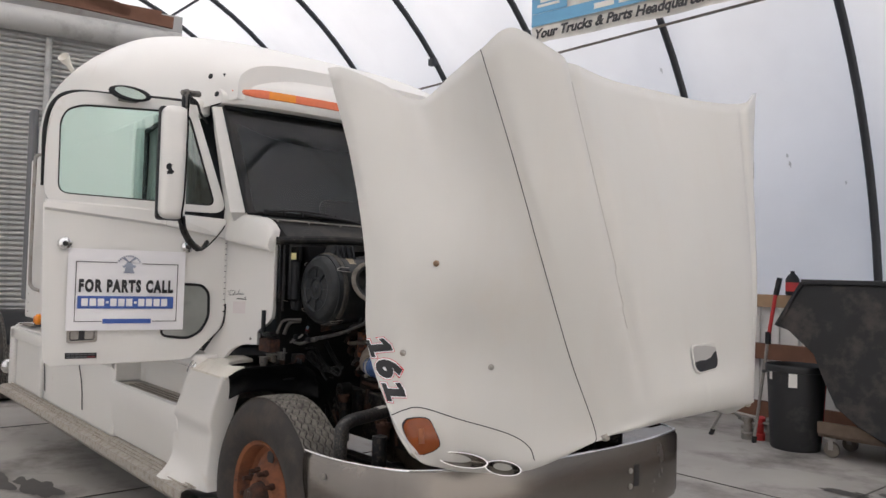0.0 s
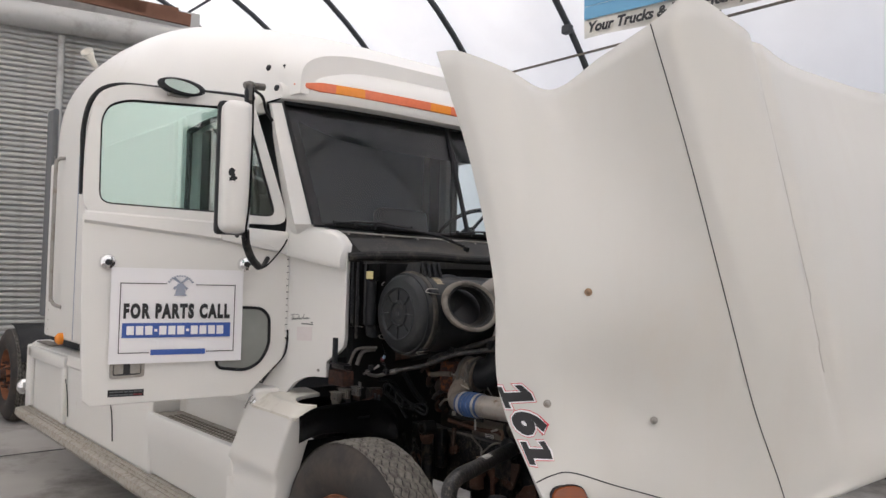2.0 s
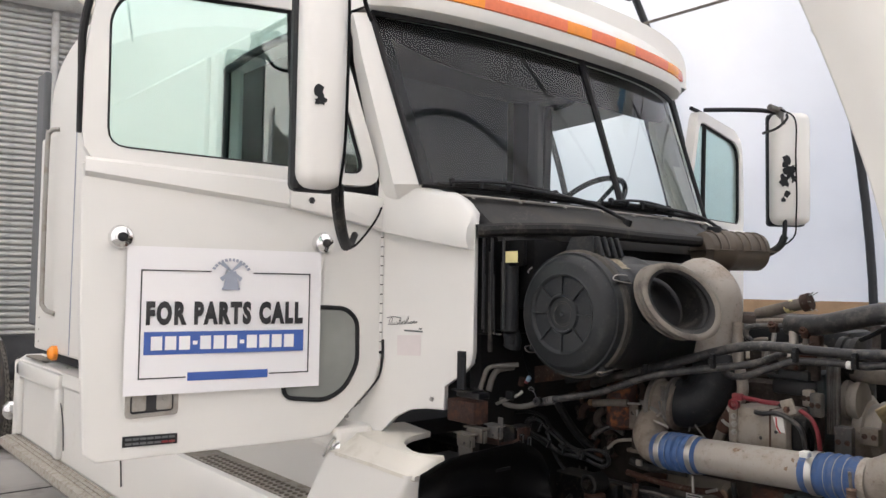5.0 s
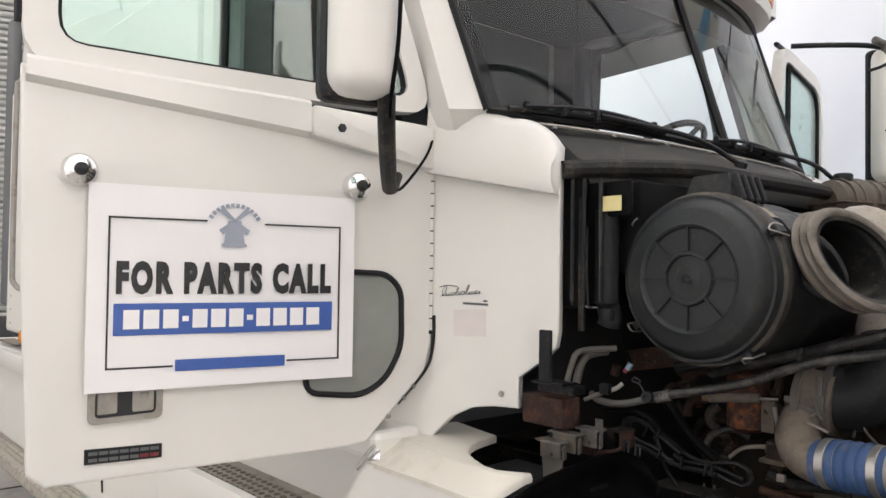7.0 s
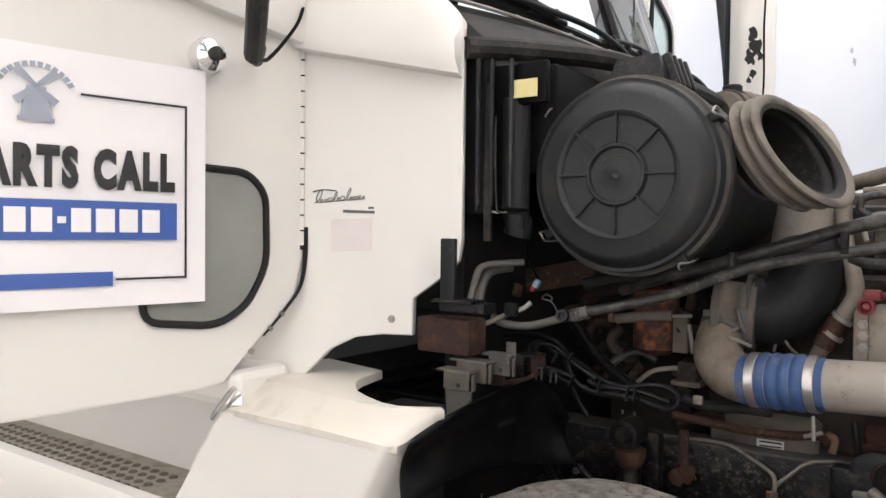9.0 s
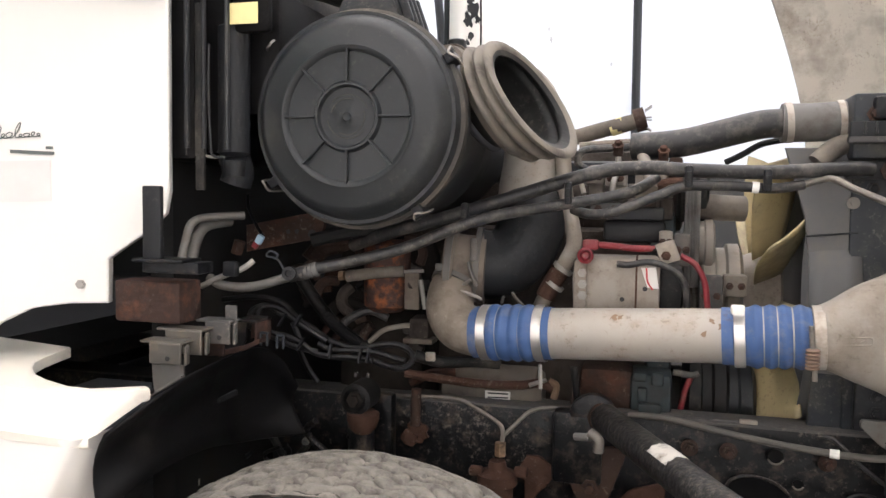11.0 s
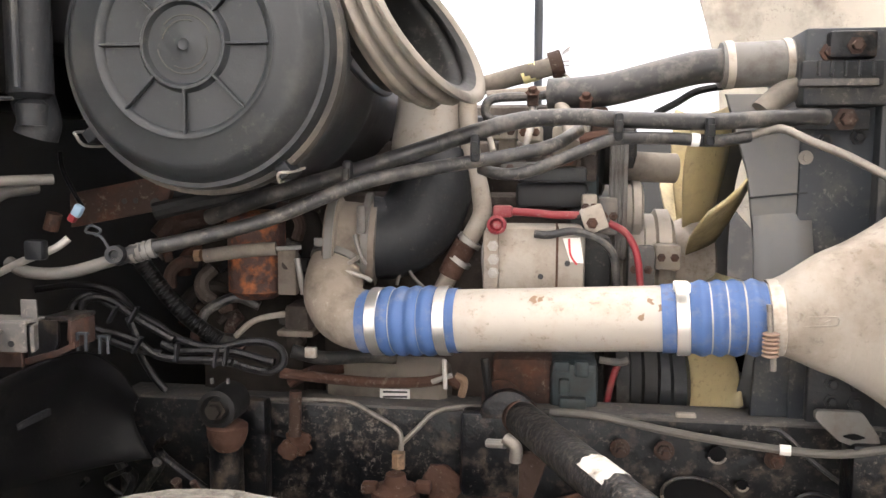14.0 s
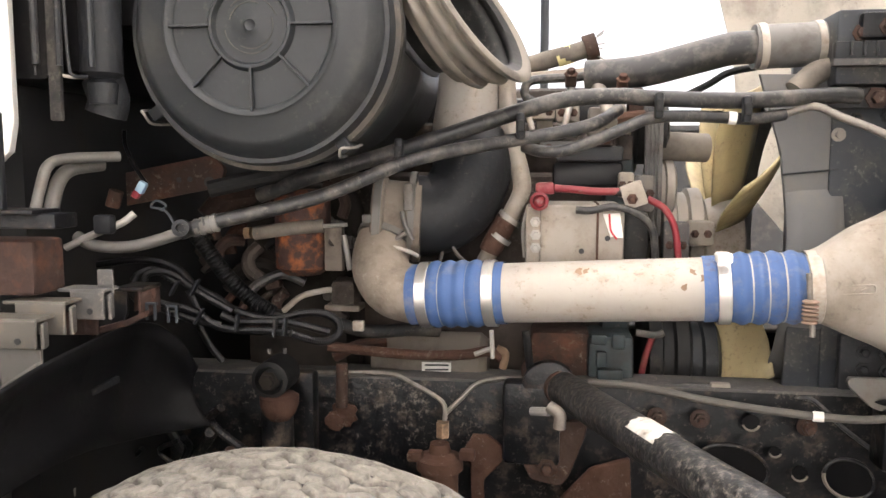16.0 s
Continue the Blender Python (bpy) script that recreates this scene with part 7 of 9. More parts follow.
rod("sensor_lead", [(-4.382, 2.460, 1.469), (-4.386, 2.470, 1.441), (-4.367, 2.470, 1.403), (-4.348, 2.460, 1.383)], 0.0035, WIRE, "thin black lead")
block("blue_connector", (-4.353, 2.455, 1.377), (0.014, 0.012, 0.02), PALEBLUE, "pale blue connector", bevel=0.003, rot=Matrix.Rotation(radians(30), 3, "Y"))
block("red_connector", (-4.362, 2.455, 1.366), (0.012, 0.012, 0.014), RED, "faded red connector", bevel=0.003, rot=Matrix.Rotation(radians(30), 3, "Y"))
rod("small_fitting", [(-4.423, 2.500, 1.370), (-4.432, 2.500, 1.343)], 0.012, DARKRUST, "rusty elbow fitting")
rod("thin_line", [(-4.453, 2.400, 1.283), (-4.407, 2.400, 1.304), (-4.364, 2.410, 1.322), (-4.347, 2.420, 1.337)], 0.006, STEEL, "thin grey tube")
block("line_clamp", (-4.383, 2.395, 1.321), (0.03, 0.02, 0.03), BLACK, "black line clamp", bevel=0.005)
rod("ring_tag", [(-4.276, 2.420, 1.312), (-4.295, 2.420, 1.341), (-4.318, 2.420, 1.347), (-4.310, 2.420, 1.357), (-4.294, 2.420, 1.350), (-4.303, 2.420, 1.341)], 0.0022, NAVY, "thin wire ring", None, 6)
disc("hose_end", (-4.263, 2.410, 1.315), (0.3, -1, 0.1), [(0, 0.014), (0.02, 0.013), (0.021, 0.007), (0.012, 0.006), (0.012, 0)], BLACK, "black hose end")

# ---- long hoses over the engine ----
HOSES = (
    ([(-4.232, 2.660, 1.358), (-4.116, 2.620, 1.395), (-4.031, 2.620, 1.419), (-3.929, 2.630, 1.450), (-3.828, 2.640, 1.483), (-3.748, 2.650, 1.509), (-3.669, 2.660, 1.529), (-3.581, 2.670, 1.534), (-3.516, 2.680, 1.530), (-3.364, 2.700, 1.527), (-3.209, 2.720, 1.536), (-3.168, 2.730, 1.535)], 0.0145, HOSE, "black coolant hose"),
    ([(-4.271, 2.420, 1.307), (-4.228, 2.430, 1.322), (-4.145, 2.460, 1.341), (-4.053, 2.500, 1.368), (-3.947, 2.540, 1.414), (-3.876, 2.570, 1.435), (-3.756, 2.630, 1.458), (-3.678, 2.650, 1.472), (-3.619, 2.670, 1.488), (-3.578, 2.720, 1.515)], 0.0115, HOSE, "dusty black hose"),
    ([(-3.745, 2.680, 1.447), (-3.718, 2.660, 1.439), (-3.677, 2.650, 1.439), (-3.628, 2.650, 1.455), (-3.570, 2.660, 1.479), (-3.521, 2.670, 1.497), (-3.432, 2.690, 1.499), (-3.354, 2.700, 1.495), (-3.295, 2.710, 1.503)], 0.0105, HOSE, "dusty black hose"),
)
for k, (pts, r, mat, lab) in enumerate(HOSES):
    rod("hose", pts, r, mat, lab)
rod("metal_line", [(-4.44, 2.41, 1.30), (-4.405, 2.402, 1.287), (-4.345, 2.410, 1.286), (-4.271, 2.420, 1.307), (-4.25, 2.428, 1.314)], 0.0095, CLIP, "pale dusty metal line")
rod("hose_sleeve", [(-4.256, 2.427, 1.312), (-4.215, 2.433, 1.324)], 0.0132, JOINT, "crimped dusty hose sleeve")
for k_ in range(4):
    q_ = Vector((-4.256, 2.427, 1.312)).lerp(Vector((-4.215, 2.433, 1.324)), 0.15 + 0.23 * k_)
    rod("sleeve_crimp", [q_, q_ + Vector((0.006, 0.001, 0.0015))], 0.0148, JOINT, "crimp ring")
rod("hose_sleeve", [(-3.393, 2.695, 1.497), (-3.380, 2.695, 1.496)], 0.0115, BARCODE, "white hose band")
rod("metal_line", [(-3.300, 2.710, 1.502), (-3.262, 2.710, 1.514), (-3.242, 2.700, 1.514), (-3.210, 2.680, 1.495), (-3.161, 2.660, 1.471), (-3.108, 2.640, 1.439), (-3.053, 2.620, 1.401)], 0.007, DULLLINE, "bent bare metal line")
for q in ((-3.950, 2.560, 1.435), (-3.750, 2.620, 1.480), (-3.516, 2.655, 1.516), (-3.366, 2.680, 1.510)):
    c = block("hose_clip", q, (0.015, 0.02, 0.046), BLACK, "black plastic hose clip", bevel=0.005)
    block("clip_latch", (q[0], q[1] - 0.014, q[2]), (0.012, 0.006, 0.02), RUBBER, "", c, 0.002)

# ---- radiator end ----
rh = rod("radiator_hose", [(-3.631, 2.860, 1.591), (-3.575, 2.850, 1.592), (-3.511, 2.840, 1.599), (-3.427, 2.830, 1.619), (-3.364, 2.830, 1.634), (-3.318, 2.830, 1.637)], 0.031, HOSE, "thick black radiator hose", None, 24)
rod("hose_joint", [(-3.323, 2.830, 1.637), (-3.261, 2.830, 1.638), (-3.199, 2.830, 1.641)], 0.041, JOINT, "grey rubber hose joint", rh, 24)
for a, b in (((-3.316, 2.830, 1.637), (-3.303, 2.830, 1.638)), ((-3.215, 2.830, 1.640), (-3.203, 2.830, 1.641))):
    rod("hose_clamp", [a, b], 0.0435, BAND, "pale metal hose clamp", rh, 24)
rod("radiator_neck", [(-3.201, 2.830, 1.641), (-3.171, 2.830, 1.642), (-3.128, 2.840, 1.643)], 0.038, ALU, "radiator neck", rh, 24)
rb = block("radiator_top", (-3.111, 2.800, 1.622), (0.18, 0.10, 0.13), NAVY, "black radiator end bracket", bevel=0.006)
block("bracket_box", (-3.130, 2.745, 1.656), (0.075, 0.03, 0.045), FRAME, "", rb, 0.005)
block("bracket_louver", (-3.146, 2.738, 1.608), (0.13, 0.02, 0.042), BLACK, "", rb, 0.003)
block("louver_edge", (-3.152, 2.732, 1.593), (0.125, 0.016, 0.012), DUSTTOP, "pale edge strip", rb, 0.002)
for k in range(5):
    block("louver_rib", Vector((-3.186, 2.728, 1.616)) + Vector((0.0217 * k, 0, 0)), (0.004, 0.012, 0.024), GREYBLACK, "", rb, 0.001)
bolts(rb, [(-3.127, 2.730, 1.653), (-3.165, 2.745, 1.645)], (0, -1, 0), 0.009, DARKRUST, "dark bolt")
rs = block("radiator_side", (-3.106, 2.800, 1.274), (0.17, 0.03, 0.74), NAVY, "dark painted radiator side channel", bevel=0.006)
bolts(rs, [(-3.155, 2.783, 1.571), (-3.100, 2.783, 1.571), (-3.097, 2.783, 1.505), (-3.152, 2.783, 1.498)], (0, -1, 0), 0.008, FRAME, "black bolt")
tb = block("hose_bracket", (-3.148, 2.765, 1.534), (0.12, 0.01, 0.035), BLACK, "black tube bracket", bevel=0.002)
bolts(tb, [(-3.127, 2.760, 1.534)], (0, -1, 0), 0.012, DARKRUST, "rusty bolt")
disc("tab", (-3.202, 2.720, 1.468), (0, -1, 0), [(0, 0.012), (0.004, 0.012), (0.004, 0.006), (0.009, 0.006), (0.009, 0)], DULLLINE, "small metal tab", None, 14)
block("radiator_core", (-3.02, CY, 1.25), (0.10, 0.66, 0.86), GREYBLACK, "dark radiator core", bevel=0.01)
block("radiator_far_side", (-3.02, 2 * CY - 2.80, 1.25), (0.14, 0.03, 0.95), FRAME, "", bevel=0.006)


def fan():
    c = Vector((-3.315, CY, 1.24))
    bm = B()
    lathe(bm, c - Vector((0.06, 0, 0)), (1, 0, 0), [(0, 0.05), (0.0, 0.09), (0.05, 0.11), (0.09, 0.11), (0.10, 0.08), (0.10, 0)], 32)
    f = part("fan", bm, ALU, truck, "engine fan with yellowed plastic blades", smooth=True)
    for k in range(9):
        a = k * 2 * math.pi / 9 + 0.53
        rad = Vector((0, -math.cos(a), math.sin(a)))
        tan = Vector((0, -math.sin(a), -math.cos(a)))
        rows = []
        for i in range(7):
            t = i / 6
            r = 0.10 + 0.25 * t
            tw = radians(62 - 20 * t)
            w = 0.034 + 0.034 * min(1, t * 1.6)
            d = Vector((1, 0, 0)) * math.sin(tw) - tan * math.cos(tw)
            rows.append([c + rad * r + d * (s * w) + Vector((0.012 + 0.012 * t - 0.012 * s * s, 0, 0)) for s in (-1, -0.5, 0, 0.5, 1)])
        bm = B()
        grid(bm, rows)
        ob = part("blade", bm, YELLOW, f, "yellowed plastic fan blade", smooth=True)
        ob.modifiers.new("thick", "SOLIDIFY").thickness = 0.005
    # shroud: a ring with a flat flange
    bm = B()
    rows = []
    for k in range(33):
        a = -math.pi / 2 + k * 2 * math.pi / 32
        rows.append([c + Vector((x, -math.cos(a) * r, math.sin(a) * r)) for x, r in ((0.05, 0.325), (0.08, 0.327), (0.12, 0.328), (0.15, 0.328))])
    grid(bm, rows)
    ob = part("fan_shroud", bm, GALVGREY, truck, "grey plastic fan shroud", smooth=True)
    ob.modifiers.new("thick", "SOLIDIFY").thickness = 0.006


TANK = material("brownish_tank_plastic", (0.085, 0.066, 0.048), 0.5, vary=0.15, dirt=(0.07, 0.06, 0.05), dirt_amount=0.4, dirt_scale=6)
GALVGREY = material("grey_shroud_plastic", (0.105, 0.106, 0.107), 0.6, vary=0.15, dirt=(0.15, 0.138, 0.12), dirt_amount=0.42, dirt_scale=7, speck=0.4, speck_color=(0.08, 0.07, 0.06))
fan()
sh = part("shroud_side", (lambda b: (plate(b, [(-3.319, 1.582), (-3.190, 1.581), (-3.173, 1.399), (-3.160, 1.231), (-3.254, 1.228), (-3.259, 1.303), (-3.276, 1.440)], upright((0, 2.79, 0), (1, 0)), 0.01, 0.002), b)[1])(B()), GALVGREY, truck, "dusty grey shroud side sheet")
part("lower_shroud", (lambda b: (plate(b, [(-3.254, 1.227), (-3.160, 1.230), (-3.154, 1.125), (-3.150, 0.952), (-3.256, 0.945), (-3.250, 1.121)], upright((0, 2.79, 0), (1, 0)), 0.01, 0.002), b)[1])(B()), NAVY, sh, "dark lower shroud sheet")
rod("shroud_fold", [(-3.273, 2.786, 1.398), (-3.175, 2.786, 1.408)], 0.002, GREYBLACK, "", sh, 6)
rod("shroud_neck", [(-3.260, 2.780, 1.549), (-3.224, 2.790, 1.581), (-3.193, 2.800, 1.592)], 0.021, DUSTRUBBER, "", sh, 14)

# ---- charge air pipe ----
def charge_pipe():
    y0, y1 = 2.625, 2.565
    cl = (-3.771, 2.615, 1.183)
    cr = (-3.440, 2.575, 1.205)
    bm = B()
    cyl(bm, (-3.938, 2.630, 1.183), (-3.294, 2.560, 1.222), 0.052, seg=36)
    p = part("charge_pipe", bm, PIPE, truck, "stained aluminium charge air pipe with blue couplings", smooth=True)
    rod("pipe_elbow", [(-3.999, 2.720, 1.284), (-4.010, 2.700, 1.256), (-4.005, 2.665, 1.223), (-3.978, 2.640, 1.194), (-3.938, 2.630, 1.184), (-3.912, 2.628, 1.184)], 0.053, ELBOW, "dusty cast elbow", p, 28, 8)
    rod("spring_wire", [(-4.018, 2.620, 1.224), (-4.010, 2.630, 1.254), (-3.986, 2.650, 1.266), (-3.951, 2.660, 1.257), (-3.937, 2.670, 1.248)], 0.004, STEEL, "wire clamp", p, 8)
    rod("spring_wire", [(-4.030, 2.640, 1.236), (-4.018, 2.650, 1.261), (-3.991, 2.670, 1.271), (-3.958, 2.660, 1.291)], 0.004, STEEL, "", p, 8)
    a, b = Vector((-3.938, 2.630, 1.183)), Vector((-3.294, 2.560, 1.222))
    d = (b - a).normalized()
    L = (b - a).length
    for s0, s1, ridges in ((-0.004 * L, 0.258 * L, (0.28, 0.42, 0.56, 0.70)), (0.758 * L, 0.995 * L, (0.39, 0.55, 0.70, 0.88))):
        o = a + d * s0
        w = s1 - s0
        prof = []
        for k in range(61):
            t = k / 60
            r = 0.0535
            for c in ridges:
                r = max(r, 0.0545 + 0.0055 * math.exp(-((t - c) / 0.06) ** 2))
            prof.append((t * w, r))
        bm = B()
        lathe(bm, o, d, prof, 40, close=False)
        part("silicone_sleeve", bm, BLUE, p, "ribbed blue silicone sleeve", smooth=True)
        for c0, c1 in zip(ridges, ridges[1:]):
            bm = B()
            lathe(bm, o + d * (w * (c0 + c1) / 2 - 0.002), d, [(0, 0.054), (0.001, 0.0562), (0.003, 0.0562), (0.004, 0.054)], 40, close=False)
            part("sleeve_ring", bm, STEEL, p, "thin steel ring", smooth=True)
    for s in (0.04 * L, 0.22 * L, 0.806 * L, 1.012 * L):
        bm = B()
        lathe(bm, a + d * (s - 0.010), d, [(0, 0.0575), (0.001, 0.0585), (0.019, 0.0585), (0.020, 0.0575)], 40, close=False)
        cl_ = part("band_clamp", bm, BRUSHED if s < 0.9 * L else BAND, p, "bright steel band clamp", smooth=True)
    block("clamp_screw", (-3.430, 2.520, 1.271), (0.022, 0.03, 0.016), BARCODE, "", p, 0.003)
    rod("clamp_bolt", [(-3.311, 2.495, 1.252), (-3.308, 2.495, 1.217), (-3.303, 2.495, 1.174), (-3.302, 2.495, 1.155)], 0.0045, DULLLINE, "", p, 8)
    bm = B()
    for k in range(6):
        lathe(bm, Vector((-3.307, 2.495, 1.212)) - Vector((0, 0, 0.0063 * k)), (0.02, 0, -1), [(0, 0.008), (0.002, 0.012), (0.004, 0.012), (0.006, 0.008)], 14)
    part("clamp_spring", bm, RIMPALE, p, "rusty clamp spring", smooth=True)
    rod("pipe_stud", [(-3.794, 2.580, 1.133), (-3.792, 2.580, 1.084)], 0.004, STEEL, "", p, 8)
    for k_, c in enumerate(((-3.651, 2.600, 1.222), (-3.638, 2.600, 1.228), (-3.469, 2.600, 1.237), (-3.455, 2.600, 1.224), (-3.482, 2.600, 1.215), (-3.648, 2.600, 1.214))):
        c = Vector(c)
        q = a + d * (c - a).dot(d)
        n = (c - q).normalized()
        n = Vector((0, -0.9, n.z)).normalized()
        bm = B()
        u, v, w_ = frame_of(n)
        random.seed(k_)
        vs = [bm.verts.new(q + n * 0.0524 + (u * math.cos(k) + v * math.sin(k)) * random.uniform(0.003, 0.009)) for k in [j * 2 * math.pi / 11 for j in range(11)]]
        bm.faces.new(vs)
        part("pipe_stain", bm, STAIN, p, "brown stain")
    # cast duct that widens to the cooler
    rows = []
    for c, hy, hz in (((-3.292, 2.560, 1.224), 0.053, 0.054), ((-3.267, 2.565, 1.226), 0.055, 0.064), ((-3.222, 2.575, 1.230), 0.062, 0.088), ((-3.168, 2.585, 1.231), 0.064, 0.112), ((-3.095, 2.600, 1.231), 0.066, 0.16), ((-3.016, 2.610, 1.232), 0.066, 0.24), ((-2.947, 2.615, 1.234), 0.06, 0.30)):
        c = Vector(c)
        rows.append([c + Vector((0, -hy * math.copysign(abs(math.cos(k * math.pi / 18)) ** 0.75, math.cos(k * math.pi / 18)), hz * math.sin(k * math.pi / 18))) for k in range(36)])
    sm = [curve([r[k] for r in rows], 4) for k in range(36)]
    bm = B()
    grid(bm, [[c[i] for c in sm] for i in range(len(sm[0]))], closed=True)
    cd = part("cooler_duct", bm, ALU, truck, "cast aluminium duct widening to the charge cooler", smooth=True)
    mark = rounded([(-0.026, -0.009), (0.026, -0.006), (0.026, 0.007), (-0.026, 0.005)], 0.005, 3)
    rod("cast_mark", [(-3.235 + x, 2.5125, 1.227 + z) for x, z in mark + mark[:1]], 0.0016, ALU, "raised casting mark", cd, 6, 1)
    for x, w in ((-0.014, 0.008), (-0.002, 0.006), (0.010, 0.008)):
        rod("cast_mark", [(-3.235 + x - w / 2, 2.5125, 1.2245 + 0.03 * x), (-3.235 + x + w / 2, 2.5125, 1.2285 + 0.03 * x)], 0.0014, ALU, "raised casting mark", cd, 6, 1)


RIMPALE = material("pale_rust", (0.2, 0.135, 0.1), 0.7, vary=0.2, scale=20)
charge_pipe()

# ---- turbo side ----
TURBO = material("dusty_cast_iron", (0.165, 0.138, 0.112), 0.75, vary=0.25, scale=14, dirt=(0.08, 0.062, 0.05), dirt_amount=0.45, dirt_scale=12, bump=0.25, bump_scale=50, speck=0.5)
tf = disc("turbo_flange", (-4.035, 2.740, 1.312), (1, 0.12, -0.05), [(-0.0, 0.05), (0.0, 0.078), (0.01, 0.084), (0.022, 0.084), (0.026, 0.076), (0.075, 0.074), (0.078, 0.08), (0.092, 0.08), (0.094, 0.07)], TURBO, "dusty cast turbo inlet flange")
disc("turbo_clamp", (-4.030, 2.740, 1.313), (1, 0.12, -0.05), [(0, 0.083), (0, 0.088), (0.014, 0.088), (0.014, 0.083)], CLIP, "dull steel band clamp", tf, 36)
disc("turbo_clamp", (-3.966, 2.748, 1.318), (1, 0.12, -0.05), [(0, 0.079), (0, 0.085), (0.012, 0.085), (0.012, 0.079)], CLIP, "dull steel band clamp", tf, 36)
ea_, eb_ = Vector((-4.002, 2.715, 1.277)), Vector((-4.011, 2.695, 1.249))
disc("elbow_clamp", ea_, eb_ - ea_, [(0, 0.053), (0, 0.0585), (0.012, 0.0585), (0.012, 0.053)], CLIP, "dull steel band clamp", tf, 30)
block("flange_clip", (-4.031, 2.665, 1.316), (0.018, 0.008, 0.016), CLIP, "", tf, 0.003)
block("flange_clip", (-3.954, 2.665, 1.357), (0.016, 0.008, 0.05), CLIP, "", tf, 0.003)
rod("vband_rod", [(-3.965, 2.660, 1.331), (-3.956, 2.660, 1.299), (-3.945, 2.660, 1.278)], 0.004, CLIP, "", tf, 8)
rod("turbo_elbow", [(-3.957, 2.760, 1.318), (-3.919, 2.770, 1.318), (-3.877, 2.790, 1.346), (-3.852, 2.810, 1.402), (-3.857, 2.840, 1.459)], 0.078, BLACK, "big black rubber turbo elbow", None, 28)
rod("small_line", [(-3.905, 2.740, 1.232), (-3.896, 2.740, 1.271), (-3.894, 2.740, 1.282)], 0.0035, CLIP, "thin metal line", None, 8)
rod("small_line", [(-3.849, 2.740, 1.223), (-3.876, 2.740, 1.250), (-3.883, 2.740, 1.271), (-3.879, 2.740, 1.288)], 0.0035, CLIP, "thin metal line", None, 8)
rod("vent_pipe", [(-3.787, 2.840, 1.590), (-3.777, 2.820, 1.482), (-3.757, 2.810, 1.403), (-3.753, 2.800, 1.364), (-3.770, 2.790, 1.325), (-3.786, 2.790, 1.297)], 0.018, ALU, "dull metal vent pipe", None, 16)
rod("vent_boot", [(-3.781, 2.790, 1.308), (-3.803, 2.790, 1.268), (-3.814, 2.790, 1.245)], 0.022, RUST, "rusty red hose boot", None, 16)
rod("vent_pipe", [(-3.808, 2.790, 1.257), (-3.830, 2.790, 1.211), (-3.849, 2.800, 1.174)], 0.017, DUSTRUBBER, "", None, 16)
for c in ((-3.778, 2.790, 1.308), (-3.797, 2.790, 1.271)):
    rod("boot_clamp", [Vector(c) + Vector((0.006, 0, 0.008)), Vector(c)], 0.0245, STEEL, "", None, 16)

# AC compressor
cp = block("compressor", (-3.641, 2.775, 1.287), (0.155, 0.15, 0.115), ALU, "grimy grey compressor body", bevel=0.01)
block("compressor_head", (-3.728, 2.765, 1.286), (0.028, 0.14, 0.108), ALU, "", cp, 0.006)
block("compressor_gasket", (-3.612, 2.772, 1.288), (0.004, 0.151, 0.116), RUST, "rust-red gasket seam", cp, 0.0)
block("clutch", (-3.541, 2.790, 1.280), (0.05, 0.13, 0.10), RUBBER, "", cp, 0.012)
bolts(cp, [(-3.724, 2.695, 1.312), (-3.723, 2.695, 1.288), (-3.723, 2.695, 1.264)], (0, -1, 0), 0.006, STEEL, "steel bolt")
# ports are black discs for the shade inside them
for c in ((-3.640, 2.698, 1.259), (-3.594, 2.698, 1.283), (-3.641, 2.698, 1.334)):
    disc("port", c, (0, -1, 0), [(0, 0.005), (0.001, 0.005), (0.001, 0)], INKHOLE, "", cp, 12)
bm = B()
plate(bm, [(-3.603, 1.327), (-3.573, 1.329), (-3.566, 1.284), (-3.589, 1.286)], upright((0, 2.696, 0), (1, 0)), 0.001)
part("compressor_label", bm, BARCODE, cp, "white and red label")
rod("label_stripe", [(-3.592, 2.694, 1.327), (-3.589, 2.694, 1.299), (-3.578, 2.694, 1.282)], 0.002, REDINK, "", cp, 6)
rod("red_cable", [(-3.714, 2.700, 1.372), (-3.688, 2.690, 1.373), (-3.652, 2.685, 1.371), (-3.617, 2.685, 1.368), (-3.576, 2.690, 1.368)], 0.007, RED, "red battery cable", None, 12)
block("red_boot", (-3.707, 2.690, 1.373), (0.035, 0.022, 0.022), RED, "red terminal boot", bevel=0.006)
disc("terminal", (-3.717, 2.690, 1.350), (0, -1, 0), [(0, 0.017), (0.012, 0.017), (0.014, 0.012), (0.008, 0.010), (0.012, 0.006), (0.012, 0)], RED, "red terminal ring", None, 20)
rod("cable_sleeve", [(-3.586, 2.690, 1.368), (-3.551, 2.690, 1.365)], 0.0075, RUBBER, "", None, 10)
rod("red_cable", [(-3.525, 2.700, 1.355), (-3.495, 2.700, 1.337), (-3.476, 2.700, 1.301), (-3.468, 2.700, 1.245)], 0.0062, RED, "red battery cable", None, 12)
rod("red_cable", [(-3.487, 2.860, 1.072), (-3.501, 2.860, 1.025), (-3.511, 2.860, 0.971)], 0.007, RED, "red battery cable", None, 12)
block("cable_bracket", (-3.551, 2.685, 1.362), (0.04, 0.008, 0.045), ALU, "grey cable bracket", bevel=0.004, rot=Matrix.Rotation(radians(-20), 3, "Y"))
bolts(truck, [(-3.554, 2.680, 1.355)], (0, -1, 0), 0.006, RUST, "rusty bolt")
rod("grey_cable", [(-3.651, 2.685, 1.335), (-3.626, 2.680, 1.334), (-3.586, 2.680, 1.341), (-3.546, 2.680, 1.329), (-3.517, 2.690, 1.301), (-3.508, 2.700, 1.244)], 0.007, HOSE, "grey cable", None, 10)

